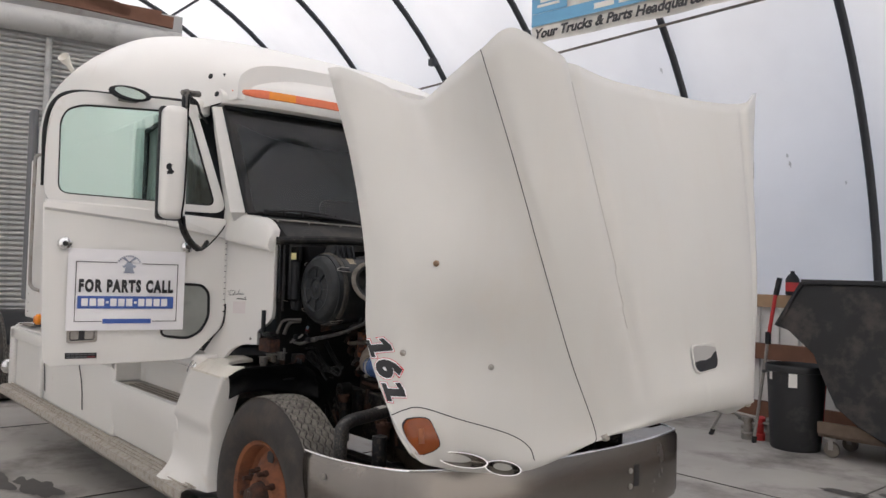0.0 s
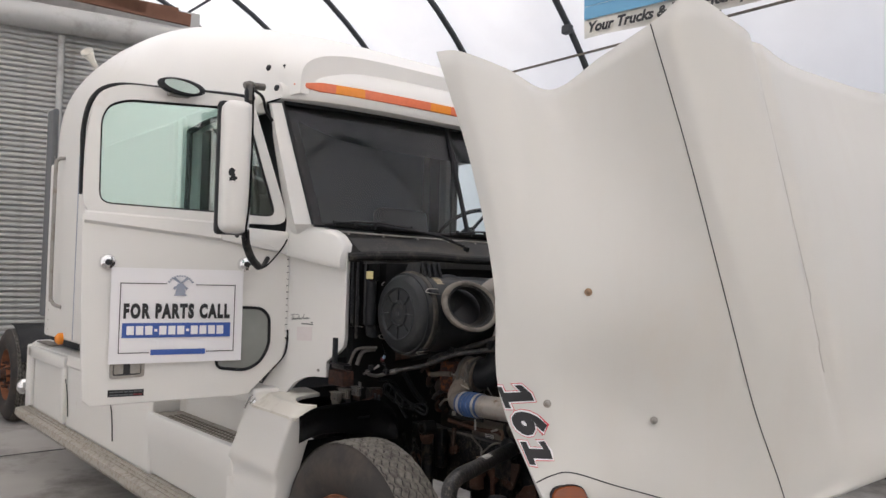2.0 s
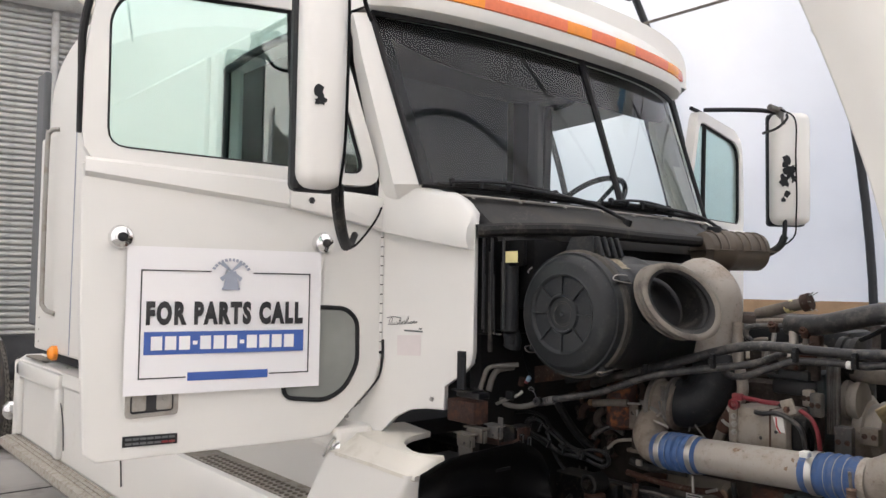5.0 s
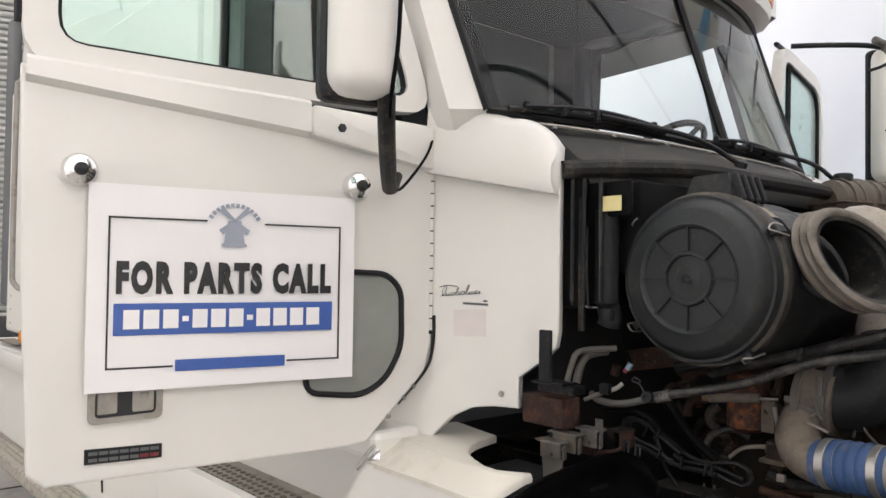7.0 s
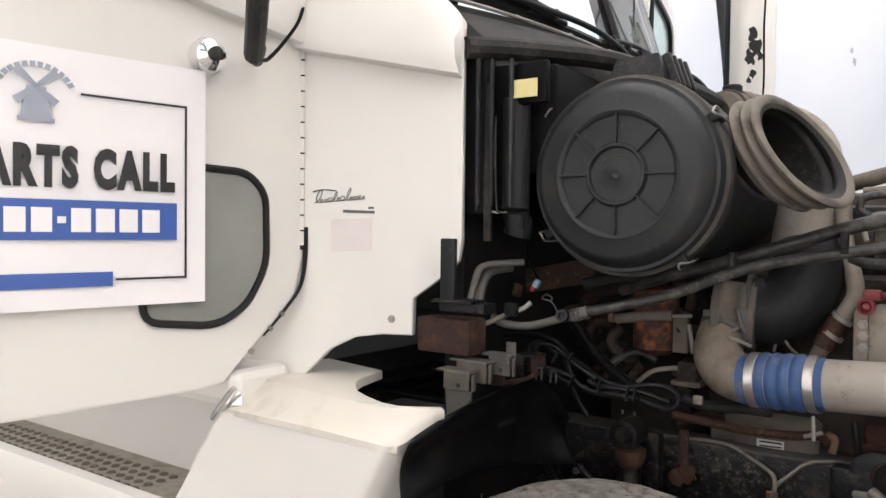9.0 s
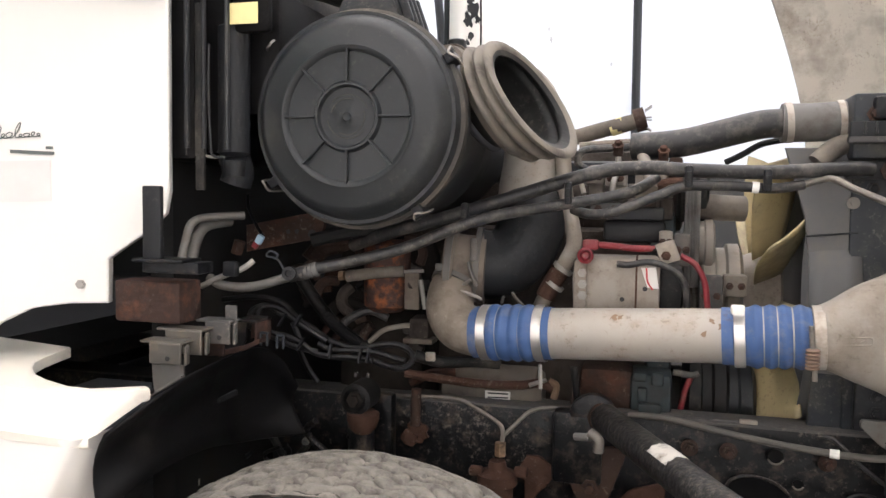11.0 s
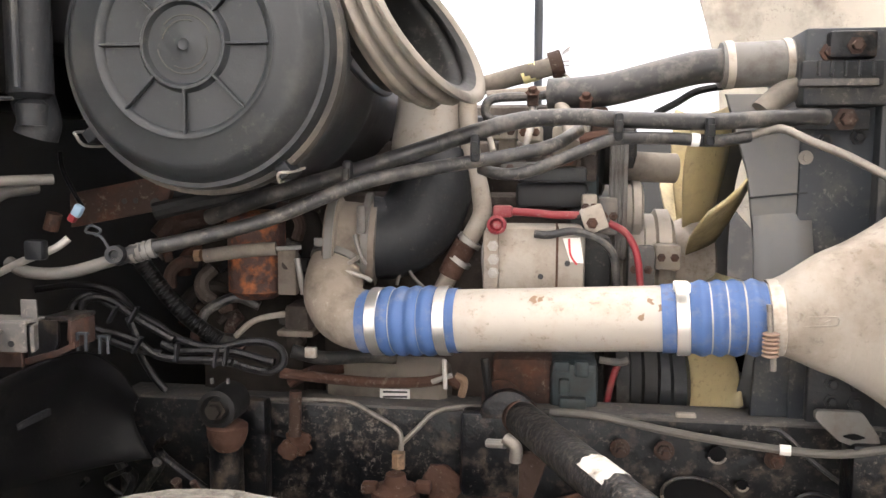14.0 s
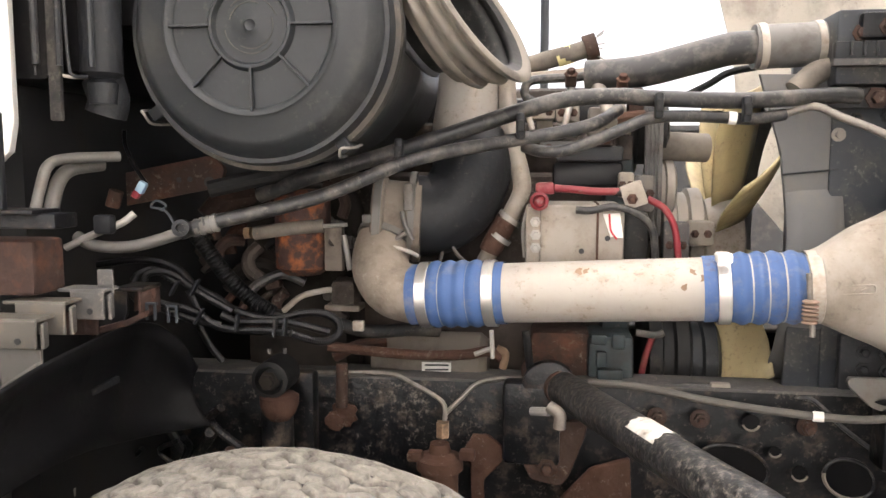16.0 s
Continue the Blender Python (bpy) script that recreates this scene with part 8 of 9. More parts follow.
# front of the engine: belt, pulleys, hub
block("belt", (-3.496, 2.860, 1.394), (0.034, 0.02, 0.24), JOINT, "ribbed drive belt", bevel=0.003)
for k in range(4):
    block("belt_rib", Vector((-3.508, 2.845, 1.394)) + Vector((0.0069 * k, 0, 0)), (0.002, 0.008, 0.24), JOINT, "", None, 0.0)
for c, r, w, mat in (((-3.471, 2.950, 1.368), 0.06, 0.03, ALU), ((-3.424, 3.000, 1.268), 0.10, 0.05, ALU), ((-3.491, 2.980, 1.488), 0.07, 0.035, RUBBER), ((-3.447, 3.000, 1.003), 0.12, 0.05, RUBBER), ((-3.389, 2.980, 0.999), 0.09, 0.05, GREYBLACK)):
    disc("pulley", c, (1, 0, 0), [(-w, 0.02), (-w, r * 0.8), (-w * 0.8, r), (-w * 0.3, r), (-w * 0.2, r * 0.9), (w * 0.2, r * 0.9), (w * 0.3, r), (w * 0.8, r), (w, r * 0.8), (w, 0.02)], mat, "grooved engine pulley")
disc("fan_clutch", (-3.55, CY, 1.24), (1, 0, 0), [(0, 0.0), (0, 0.11), (0.03, 0.135), (0.06, 0.135), (0.09, 0.09), (0.12, 0.06), (0.12, 0)], ALU, "dusty fan clutch hub")
rod("water_pipe", [(-3.475, 2.950, 1.457), (-3.429, 2.950, 1.454), (-3.376, 2.960, 1.452)], 0.03, DUSTRUBBER, "cast water outlet", None, 20)
block("bracket_arm", (-3.552, 2.860, 1.450), (0.03, 0.03, 0.05), ENGINE, "grimy bracket", bevel=0.006)

# engine body
eb = block("engine_block", (-3.86, CY + 0.02, 1.12), (0.66, 0.36, 0.56), ENGINE, "grimy brown engine block", bevel=0.03)
block("cylinder_head", (-3.80, CY + 0.06, 1.45), (0.58, 0.30, 0.12), ENGINE, "", eb, 0.02)
block("front_cover", (-3.56, CY, 1.15), (0.06, 0.42, 0.6), TEAL, "faded teal front cover", eb, 0.02)
block("valve_cover", (-3.80, CY + 0.08, 1.53), (0.54, 0.2, 0.08), BLACK, "", eb, 0.02)
for c in ((-3.711, 2.900, 1.502), (-3.658, 2.900, 1.502), (-3.606, 2.900, 1.502), (-3.555, 2.900, 1.502)):
    block("head_boss", c, (0.034, 0.05, 0.06), ALU, "", eb, 0.006)
block("exhaust_shield", (-3.622, 2.920, 1.397), (0.14, 0.1, 0.05), INKHOLE, "", eb, 0.01)
block("manifold", (-3.622, 2.860, 1.438), (0.13, 0.06, 0.03), GREYBLACK, "", eb, 0.006)
block("rust_housing", (-3.673, 2.870, 1.025), (0.12, 0.12, 0.12), DARKRUST, "rust-brown housing below the pipe", eb, 0.015)
block("teal_pump", (-3.574, 2.860, 1.021), (0.09, 0.12, 0.12), TEAL, "faded teal pump body", eb, 0.012)
for c, w, h in (((-3.599, 2.795, 1.076), 0.03, 0.02), ((-3.561, 2.795, 1.073), 0.025, 0.03), ((-3.576, 2.795, 1.004), 0.05, 0.025), ((-3.593, 2.795, 1.037), 0.02, 0.03)):
    block("pump_boss", c, (w, 0.02, h), TEAL, "", eb, 0.004)
st = disc("starter", (-4.060, 2.860, 1.009), (1, 0, 0), [(0, 0), (0, 0.05), (0.012, 0.058), (0.225, 0.058), (0.24, 0.045), (0.24, 0)], DUSTRUBBER, "dusty brown starter motor")
bm = B()
plate(bm, [(-3.951, 1.016), (-3.891, 1.017), (-3.891, 0.996), (-3.951, 0.994)], upright((0, 2.799, 0), (1, 0)), 0.001)
part("starter_label", bm, BARCODE, st, "white label with dark bars")
for a, b in (((-3.944, 2.797, 1.011), (-3.896, 2.797, 1.012)), ((-3.944, 2.797, 1.001), (-3.896, 2.797, 1.003))):
    rod("label_bar", [a, b], 0.0018, INKHOLE, "", st, 6)
rod("rusty_rod", [(-4.118, 2.700, 1.067), (-4.058, 2.710, 1.059), (-3.950, 2.730, 1.048), (-3.861, 2.740, 1.049), (-3.811, 2.740, 1.057), (-3.785, 2.760, 1.037)], 0.010, RUST, "rust-brown cable", None, 10)
rod("dark_hose", [(-4.089, 2.680, 1.114), (-4.033, 2.700, 1.098), (-3.959, 2.720, 1.100), (-3.907, 2.740, 1.095)], 0.013, RUBBER, "dark hose", None, 12)
block("white_tag", (-4.051, 2.675, 1.114), (0.022, 0.012, 0.02), BAND, "white tag", bevel=0.003)
rod("cable_end", [(-3.837, 2.730, 1.053), (-3.799, 2.730, 1.068)], 0.005, STEEL, "silver cable end", None, 8)

# left of the turbo
of = disc("rusty_filter", (-4.185, 2.765, 1.197), (0, 0, 1), [(0, 0), (0.0, 0.035), (0.015, 0.055), (0.16, 0.055), (0.17, 0.04), (0.17, 0)], FLAKE, "flaking orange-brown filter can")
rod("link_rod", [(-4.262, 2.700, 1.283), (-4.184, 2.710, 1.294), (-4.130, 2.720, 1.298)], 0.013, DUSTRUBBER, "dusty actuator rod", None, 12)
rod("link_rod", [(-4.136, 2.720, 1.297), (-4.085, 2.730, 1.300)], 0.004, STEEL, "thin rod", None, 8)
for c in ((-4.274, 2.700, 1.284), (-4.256, 2.700, 1.284)):
    disc("brass_nut", c, (1, 0, 0.05), [(-0.006, 0), (-0.006, 0.012), (0.006, 0.012), (0.006, 0)], BRASS, "brass nut", None, 6)
block("actuator_bracket", (-4.114, 2.740, 1.254), (0.036, 0.02, 0.09), TURBO, "dusty brown bracket", bevel=0.003)
block("actuator_body", (-4.094, 2.750, 1.162), (0.05, 0.06, 0.06), ENGINE, "grimy casting", bevel=0.012)
block("actuator_foot", (-4.093, 2.735, 1.139), (0.07, 0.05, 0.012), TURBO, "", None, 0.003)
rod("rod_end", [(-4.090, 2.720, 1.280), (-4.078, 2.720, 1.213)], 0.006, STEEL, "bright rod", None, 8)
for pts, r, mat in (([(-4.349, 2.780, 1.160), (-4.324, 2.780, 1.197), (-4.295, 2.800, 1.209), (-4.253, 2.820, 1.193)], 0.016, DARKIRON), ([(-4.294, 2.740, 1.145), (-4.280, 2.750, 1.173), (-4.233, 2.770, 1.195), (-4.188, 2.780, 1.178)], 0.010, HOSE), ([(-4.213, 2.720, 1.129), (-4.177, 2.720, 1.159), (-4.134, 2.730, 1.170), (-4.111, 2.730, 1.172)], 0.006, ALU)):
    rod("engine_pipe", pts, r, mat, "grimy engine pipe", None, 10)
block("bellhousing", (-4.22, CY, 1.12), (0.24, 0.56, 0.5), DARKIRON, "dark bell housing", bevel=0.05)

# wiring looms
LOOMS = (
    [(-4.544, 2.52, 1.23), (-4.461, 2.518, 1.243), (-4.407, 2.515, 1.251), (-4.359, 2.513, 1.249), (-4.323, 2.511, 1.237), (-4.292, 2.508, 1.209), (-4.256, 2.506, 1.192), (-4.225, 2.504, 1.173), (-4.185, 2.501, 1.161),
     (-4.145, 2.499, 1.159), (-4.1, 2.496, 1.17), (-4.065, 2.494, 1.171), (-4.041, 2.492, 1.159), (-4.038, 2.489, 1.139), (-4.059, 2.487, 1.126), (-4.091, 2.485, 1.13), (-4.128, 2.482, 1.141), (-4.166, 2.48, 1.141)],
    [(-4.219, 2.49, 1.171), (-4.266, 2.489, 1.196), (-4.295, 2.487, 1.215), (-4.318, 2.486, 1.231), (-4.342, 2.484, 1.237), (-4.364, 2.483, 1.231), (-4.37, 2.481, 1.214), (-4.361, 2.48, 1.193), (-4.336, 2.479, 1.183),
     (-4.3, 2.477, 1.177), (-4.27, 2.476, 1.167), (-4.241, 2.474, 1.149), (-4.201, 2.473, 1.143), (-4.152, 2.471, 1.144), (-4.113, 2.47, 1.142)],
    [(-4.319, 2.495, 1.218), (-4.353, 2.493, 1.237), (-4.372, 2.491, 1.235), (-4.389, 2.489, 1.224), (-4.394, 2.487, 1.205), (-4.385, 2.485, 1.187), (-4.359, 2.483, 1.18), (-4.328, 2.481, 1.171), (-4.292, 2.479, 1.159), (-4.261, 2.477, 1.154), (-4.231, 2.475, 1.15)],
    [(-4.236, 2.485, 1.166), (-4.207, 2.485, 1.155), (-4.158, 2.485, 1.156), (-4.119, 2.485, 1.156), (-4.091, 2.485, 1.151), (-4.067, 2.485, 1.145), (-4.05, 2.485, 1.142)],
    [(-4.295, 2.49, 1.205), (-4.282, 2.485, 1.182), (-4.276, 2.49, 1.165)],
    [(-4.287, 2.5, 1.153), (-4.282, 2.513, 1.126), (-4.275, 2.527, 1.099), (-4.262, 2.54, 1.073)],
    [(-4.459, 2.510, 1.183), (-4.418, 2.500, 1.197), (-4.385, 2.497, 1.191), (-4.345, 2.500, 1.169)],
)
for pts in LOOMS:
    line = curve(pts, 12)
    long = sum((p - q).length for p, q in zip(line, line[1:]))
    ridges = int(long / 0.0042)
    bm = B()
    tube(bm, pts, 0.0066, 8, max(4, int(4 * ridges / len(pts))), radii=lambda t: 0.0065 + 0.0004 * math.sin(t * 2 * math.pi * ridges))
    part("wiring_loom", bm, LOOM, truck, "black corrugated wiring loom", smooth=True)
for pts_ in ([(-4.313, 2.56, 1.291), (-4.292, 2.568, 1.259), (-4.271, 2.576, 1.225), (-4.244, 2.584, 1.192), (-4.217, 2.592, 1.167), (-4.189, 2.6, 1.147)],):
    bm = B()
    tube(bm, pts_, 0.014, 14, 40, radii=lambda t: 0.0135 + 0.0008 * math.sin(t * 2 * math.pi * 44))
    part("corrugated_tube", bm, LOOM, truck, "black corrugated tube", smooth=True)
for c in ((-4.311, 2.472, 1.212), (-4.275, 2.470, 1.213), (-4.267, 2.465, 1.166), (-4.201, 2.463, 1.157), (-4.137, 2.463, 1.151), (-4.12, 2.463, 1.154)):
    bm = B()
    box(bm, c, (0.0045, 0.012, 0.03), 0.001, rot=Matrix.Rotation(radians(30 if c[0] < -4.22 else 8), 3, "Y"))
    part("cable_tie", bm, BLACK, truck, "cable tie")

for c in ((-4.161, 2.50, 1.103), (-4.134, 2.50, 1.104)):
    block("loom_tab", c, (0.005, 0.006, 0.009), DUSTTOP, "small steel tab", bevel=0.001)

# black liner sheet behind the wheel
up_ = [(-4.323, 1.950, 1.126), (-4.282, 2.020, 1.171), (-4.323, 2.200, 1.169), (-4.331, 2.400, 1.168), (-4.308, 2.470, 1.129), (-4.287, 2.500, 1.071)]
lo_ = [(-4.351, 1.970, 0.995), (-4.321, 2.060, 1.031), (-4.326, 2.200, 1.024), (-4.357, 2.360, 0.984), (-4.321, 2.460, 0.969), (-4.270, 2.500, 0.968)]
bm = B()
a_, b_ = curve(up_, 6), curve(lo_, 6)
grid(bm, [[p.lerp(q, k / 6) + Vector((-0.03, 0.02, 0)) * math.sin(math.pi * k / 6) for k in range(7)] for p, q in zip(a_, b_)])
ln = part("fender_liner", bm, LINERHOLE, truck, "black plastic fender liner", smooth=True)
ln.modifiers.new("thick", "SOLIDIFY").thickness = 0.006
# grimy lines and brackets below the liner
random.seed(11)
for k in range(16):
    px_ = Vector((-4.667, 2.600, 0.888)).lerp(Vector((-4.222, 2.600, 0.950)), k / 15) + Vector((0, random.uniform(0, 0.12), random.uniform(-0.07, 0.03)))
    rod("chassis_line", [px_, px_ + Vector((random.uniform(-0.05, 0.05), 0.02, random.uniform(-0.05, -0.02))), px_ + Vector((random.uniform(-0.08, 0.08), 0.03, -0.11))], random.uniform(0.004, 0.011), random.choice((FRAME, FRAME, RUBBER, DARKRUST, STRUT)), "", None, 8, 4)

flat("torn_bracket", [(-4.519, 0.881), (-4.474, 0.878), (-4.476, 0.85), (-4.505, 0.83), (-4.512, 0.855)], 2.42, 0.006, PIPE, "pale bent bracket end")

# ---- along the rail ----
rod("fuel_line", [(-4.206, 2.760, 0.994), (-4.106, 2.750, 1.002), (-4.005, 2.745, 1.004), (-3.962, 2.735, 0.991), (-3.910, 2.730, 0.965), (-3.893, 2.720, 0.947), (-3.895, 2.710, 0.899)], 0.005, DULLLINE, "dull metal fuel line", None, 8)
rod("fuel_line", [(-3.893, 2.720, 0.935), (-3.864, 2.725, 0.964), (-3.833, 2.740, 0.992), (-3.784, 2.750, 1.002), (-3.729, 2.760, 1.000)], 0.005, DULLLINE, "dull metal fuel line", None, 8)
rod("brake_hose", [(-3.620, 2.740, 1.003), (-3.536, 2.730, 1.003), (-3.433, 2.720, 0.988), (-3.355, 2.710, 0.979), (-3.288, 2.700, 0.974), (-3.207, 2.680, 0.973), (-3.140, 2.660, 0.979), (-3.068, 2.640, 1.000)], 0.0072, AIRHOSE, "dusty grey air hose", None, 10)
rod("hose_band", [(-3.231, 2.685, 0.973), (-3.214, 2.682, 0.973)], 0.009, BARCODE, "white hose band", None, 10)
rod("thin_cable", [(-3.631, 2.770, 0.995), (-3.512, 2.770, 0.994), (-3.386, 2.770, 0.997), (-3.315, 2.760, 0.982), (-3.227, 2.750, 0.987), (-3.200, 2.740, 0.976), (-3.163, 2.730, 0.940), (-3.097, 2.720, 0.891)], 0.0045, HOSE, "thin grey cable", None, 8)
block("line_clip", (-3.373, 2.765, 0.999), (0.036, 0.014, 0.014), ALU, "pale metal clip", bevel=0.003)
pb = block("pivot_bracket", (-3.725, 2.720, 0.929), (0.11, 0.05, 0.16), FRAME, "black pivot bracket", bevel=0.012)
part("bracket_plate", (lambda b: (plate(b, rounded([(-3.766, 0.910), (-3.706, 0.932), (-3.620, 0.942), (-3.626, 0.909), (-3.658, 0.823), (-3.672, 0.811), (-3.727, 0.821)], 0.012), upright((0, 2.70, 0), (1, 0)), 0.012, 0.003), b)[1])(B()), DARKRUST, pb, "rust-brown hanging plate")
part("rear_plate", (lambda b: (plate(b, rounded([(-3.687, 0.756), (-3.613, 0.840), (-3.540, 0.864), (-3.535, 0.760)], 0.008), upright((0, 2.725, 0), (1, 0)), 0.01, 0.003), b)[1])(B()), RUST, pb, "rust-brown plate")
part("valve_plate", (lambda b: (plate(b, rounded([(-3.847, 0.885), (-3.806, 0.893), (-3.785, 0.860), (-3.792, 0.826), (-3.819, 0.801), (-3.815, 0.744), (-3.841, 0.742)], 0.01), upright((0, 2.735, 0), (1, 0)), 0.008, 0.003), b)[1])(B()), RUST, near_rail, "flaking rusty plate")
disc("pivot_eye", (-3.694, 2.700, 0.998), (0, -1, 0), [(-0.02, 0), (-0.02, 0.052), (0.0, 0.052), (0.004, 0.046), (0.004, 0)], FRAME, "black round pivot plate", pb, 32)
bolts(pb, [(-3.696, 2.695, 0.849)], (0, -1, 0), 0.011, DARKRUST, "rusty bolt")
su_, sw_ = Vector((-3.703, 2.780, 1.001)), Vector((-3.421, 2.120, 1.006))
rod("strut", [su_, su_.lerp(sw_, 0.25), su_.lerp(sw_, 0.5), su_.lerp(sw_, 0.75), su_.lerp(sw_, 0.93), sw_ + Vector((0.008, -0.022, -0.022)), sw_ + Vector((0.012, -0.034, -0.075)), sw_ + Vector((0.012, -0.034, -0.2)), sw_ + Vector((0.012, -0.034, -0.42))], 0.032, STRUT, "dusty black strut arm", None, 24)
rod("strut_cap", [(-3.715, 2.87, 0.99), (-3.711, 2.780, 1.010)], 0.038, DARKRUST, "", None, 24)
rod("strut_stop", [(-3.725, 2.640, 0.974), (-3.694, 2.620, 0.981)], 0.008, STEEL, "", None, 10)
rod("strut_stop", [(-3.694, 2.620, 0.991), (-3.676, 2.610, 0.980), (-3.676, 2.610, 0.955)], 0.011, DULLLINE, "dusty bent stop", None, 12)
sa_, sb_ = Vector((-3.703, 2.780, 1.001)), Vector((-3.421, 2.120, 1.006))
for f0, f1, r_, m_, nm_ in ((0.10, 0.125, 0.0345, DARKRUST, "strut_ring"), (0.02, 0.05, 0.036, DARKRUST, "strut_ring")):
    rod(nm_, [sa_.lerp(sb_, f0), sa_.lerp(sb_, f1)], r_, m_, "rusty collar", None, 28)
sd_ = (sb_ - sa_).normalized()
sn_ = (Vector((0.1, -0.55, 0.85)) - sd_ * Vector((0.1, -0.55, 0.85)).dot(sd_)).normalized()
ss_ = sd_.cross(sn_)
random.seed(41)
bm = B()
rows = []
for k_ in range(15):
    a_ = radians(-48 + 92 * k_ / 14)
    e0_, e1_ = 0.515 + random.uniform(-0.003, 0.004), 0.622 + random.uniform(-0.008, 0.003)
    rows.append([sa_.lerp(sb_, e0_ + (e1_ - e0_) * q_ / 4) + (sn_ * math.cos(a_) + ss_ * math.sin(a_)) * 0.0332 for q_ in range(5)])
grid(bm, rows)
part("strut_label", bm, WORNLABEL, truck, "torn and worn white label on the strut", smooth=True)
dv = disc("drain_valve", (-3.900, 2.700, 0.835), (0, 0, 1), [(-0.06, 0.0), (-0.06, 0.036), (0.0, 0.036), (0.0, 0.045), (0.022, 0.045), (0.026, 0.03), (0.032, 0.022), (0.05, 0.018), (0.05, 0)], RUST, "rusty drain valve")
disc("valve_nut", (-3.895, 2.705, 0.895), (0, 0, 1), [(0, 0), (0, 0.013), (0.03, 0.013), (0.03, 0)], BRASS, "brass nut", dv, 6)
for c in ((-3.946, 2.690, 0.861), (-3.846, 2.690, 0.868)):
    block("valve_ear", c, (0.03, 0.025, 0.02), RUST, "", dv, 0.005)
for k_, (c, r) in enumerate((((-3.820, 2.735, 0.861), 0.038), ((-4.096, 2.735, 0.924), 0.028), ((-4.114, 2.735, 0.911), 0.02))):
    random.seed(k_)
    bm = B()
    c = Vector(c) - Vector((0, 0.004 * k_, 0))
    vs = [bm.verts.new(c + Vector((math.cos(a), 0, math.sin(a))) * r * random.uniform(0.75, 1.1)) for a in [k * 2 * math.pi / 18 for k in range(18)]]
    f = bm.faces.new(vs)
    r_ = bmesh.ops.extrude_face_region(bm, geom=[f])
    bmesh.ops.translate(bm, vec=(0, -0.008, 0), verts=[e for e in r_["geom"] if isinstance(e, bmesh.types.BMVert)])
    part("rust_plate", bm, RUST, near_rail, "rough rusty plate")
rod("pillar_seal", [(-4.891, 2.100, 2.462), (-4.816, 2.100, 2.237), (-4.758, 2.105, 2.003)], 0.007, SEAL, "black rubber strip along the door pillar", None, 8)
rod("strap", [(-4.096, 2.720, 1.028), (-4.097, 2.715, 0.942)], 0.012, DARKRUST, "rusty strap", None, 12)
sk = disc("shock_eye", (-4.196, 2.620, 1.026), (0, -1, 0), [(-0.04, 0), (-0.04, 0.034), (0.03, 0.034), (0.034, 0.026), (0.02, 0.02), (0.025, 0.012), (0.025, 0)], RUBBER, "black shock absorber eye")
disc("shock_bolt", (-4.196, 2.588, 1.026), (0, -1, 0), [(0, 0.019), (0.004, 0.019), (0.004, 0.013), (0.016, 0.013), (0.016, 0)], DARKIRON, "dark rusty bolt", sk, 6)
rod("shock_body", [(-4.198, 2.630, 0.974), (-4.196, 2.630, 0.875), (-4.194, 2.630, 0.720)], 0.03, FRAME, "black rusty shock body", sk, 18)
part("shock_collar", (lambda b: (lathe(b, (-4.187, 2.615, 0.947), (0, 0, 1), [(0, 0.02), (0.012, 0.03), (0.03, 0.036), (0.044, 0.036), (0.048, 0.03), (0.048, 0)], 20), b)[1])(B()), RUST, sk, "orange rust collar", smooth=True)
block("shock_plate", (-4.172, 2.700, 0.919), (0.06, 0.04, 0.2), FRAME, "", sk, 0.01)
# lower right brackets
lb = block("cooler_bracket", (-3.135, 2.700, 1.070), (0.11, 0.02, 0.10), BLACK, "black drilled bracket", bevel=0.005)
bolts(lb, [(-3.152, 2.688, 1.091), (-3.152, 2.688, 1.06), (-3.114, 2.688, 1.058), (-3.114, 2.688, 1.088)], (0, -1, 0), 0.0075, BLACK, "black bolt")
bp_ = flat("eye_plate", rounded([(-3.184, 1.036), (-3.182, 1.05), (-3.110, 1.05), (-3.081, 1.008), (-3.078, 0.989), (-3.113, 0.989), (-3.143, 0.998)], 0.008), 2.664, 0.012, CLIP, "pale dusty steel eye plate")
# black patch paints the shade in the plate's eye
flat("plate_eye", rounded([(-3.146, 1.012), (-3.126, 1.018), (-3.105, 1.011), (-3.124, 1.005)], 0.006), 2.6515, 0.0012, LINERHOLE, "", bp_)
flat("plate_leg", rounded([(-3.112, 0.988), (-3.068, 0.988), (-3.064, 0.89), (-3.095, 0.903), (-3.116, 0.927)], 0.006), 2.682, 0.008, CLIP, "dull steel leg", bp_)
bolts(bp_, [(-3.101, 2.672, 0.922), (-3.076, 2.672, 0.930)], (0, -1, 0), 0.0075, DARKRUST, "rusty bolt")
block("radiator_foot", (-3.091, 2.680, 0.943), (0.07, 0.06, 0.11), FRAME, "black mounting foot", bevel=0.008)

# top of the engine, small lines
rod("filler_pipe", [(-3.791, 2.980, 1.617), (-3.717, 2.970, 1.636), (-3.650, 2.960, 1.652), (-3.611, 2.960, 1.663)], 0.019, DUSTRUBBER, "dusty filler pipe", None, 14)
rod("yellow_tape", [(-3.686, 2.966, 1.642), (-3.656, 2.962, 1.651)], 0.0198, YLABEL, "yellow tape", None, 14)
fc = disc("pipe_collar", (-3.618, 2.960, 1.661), (1, 0, 0.3), [(-0.012, 0), (-0.012, 0.028), (0.014, 0.028), (0.014, 0)], DARKRUST, "dark pipe collar")
for k in range(6):
    a = k * math.pi / 3
    c = Vector((-3.606, 2.960, 1.664))
    rod("prong", [c + Vector((0, math.cos(a) * 0.022, math.sin(a) * 0.022)), c + Vector((0.015, math.cos(a) * 0.034, math.sin(a) * 0.034))], 0.002, STEEL, "", fc, 6, 2)
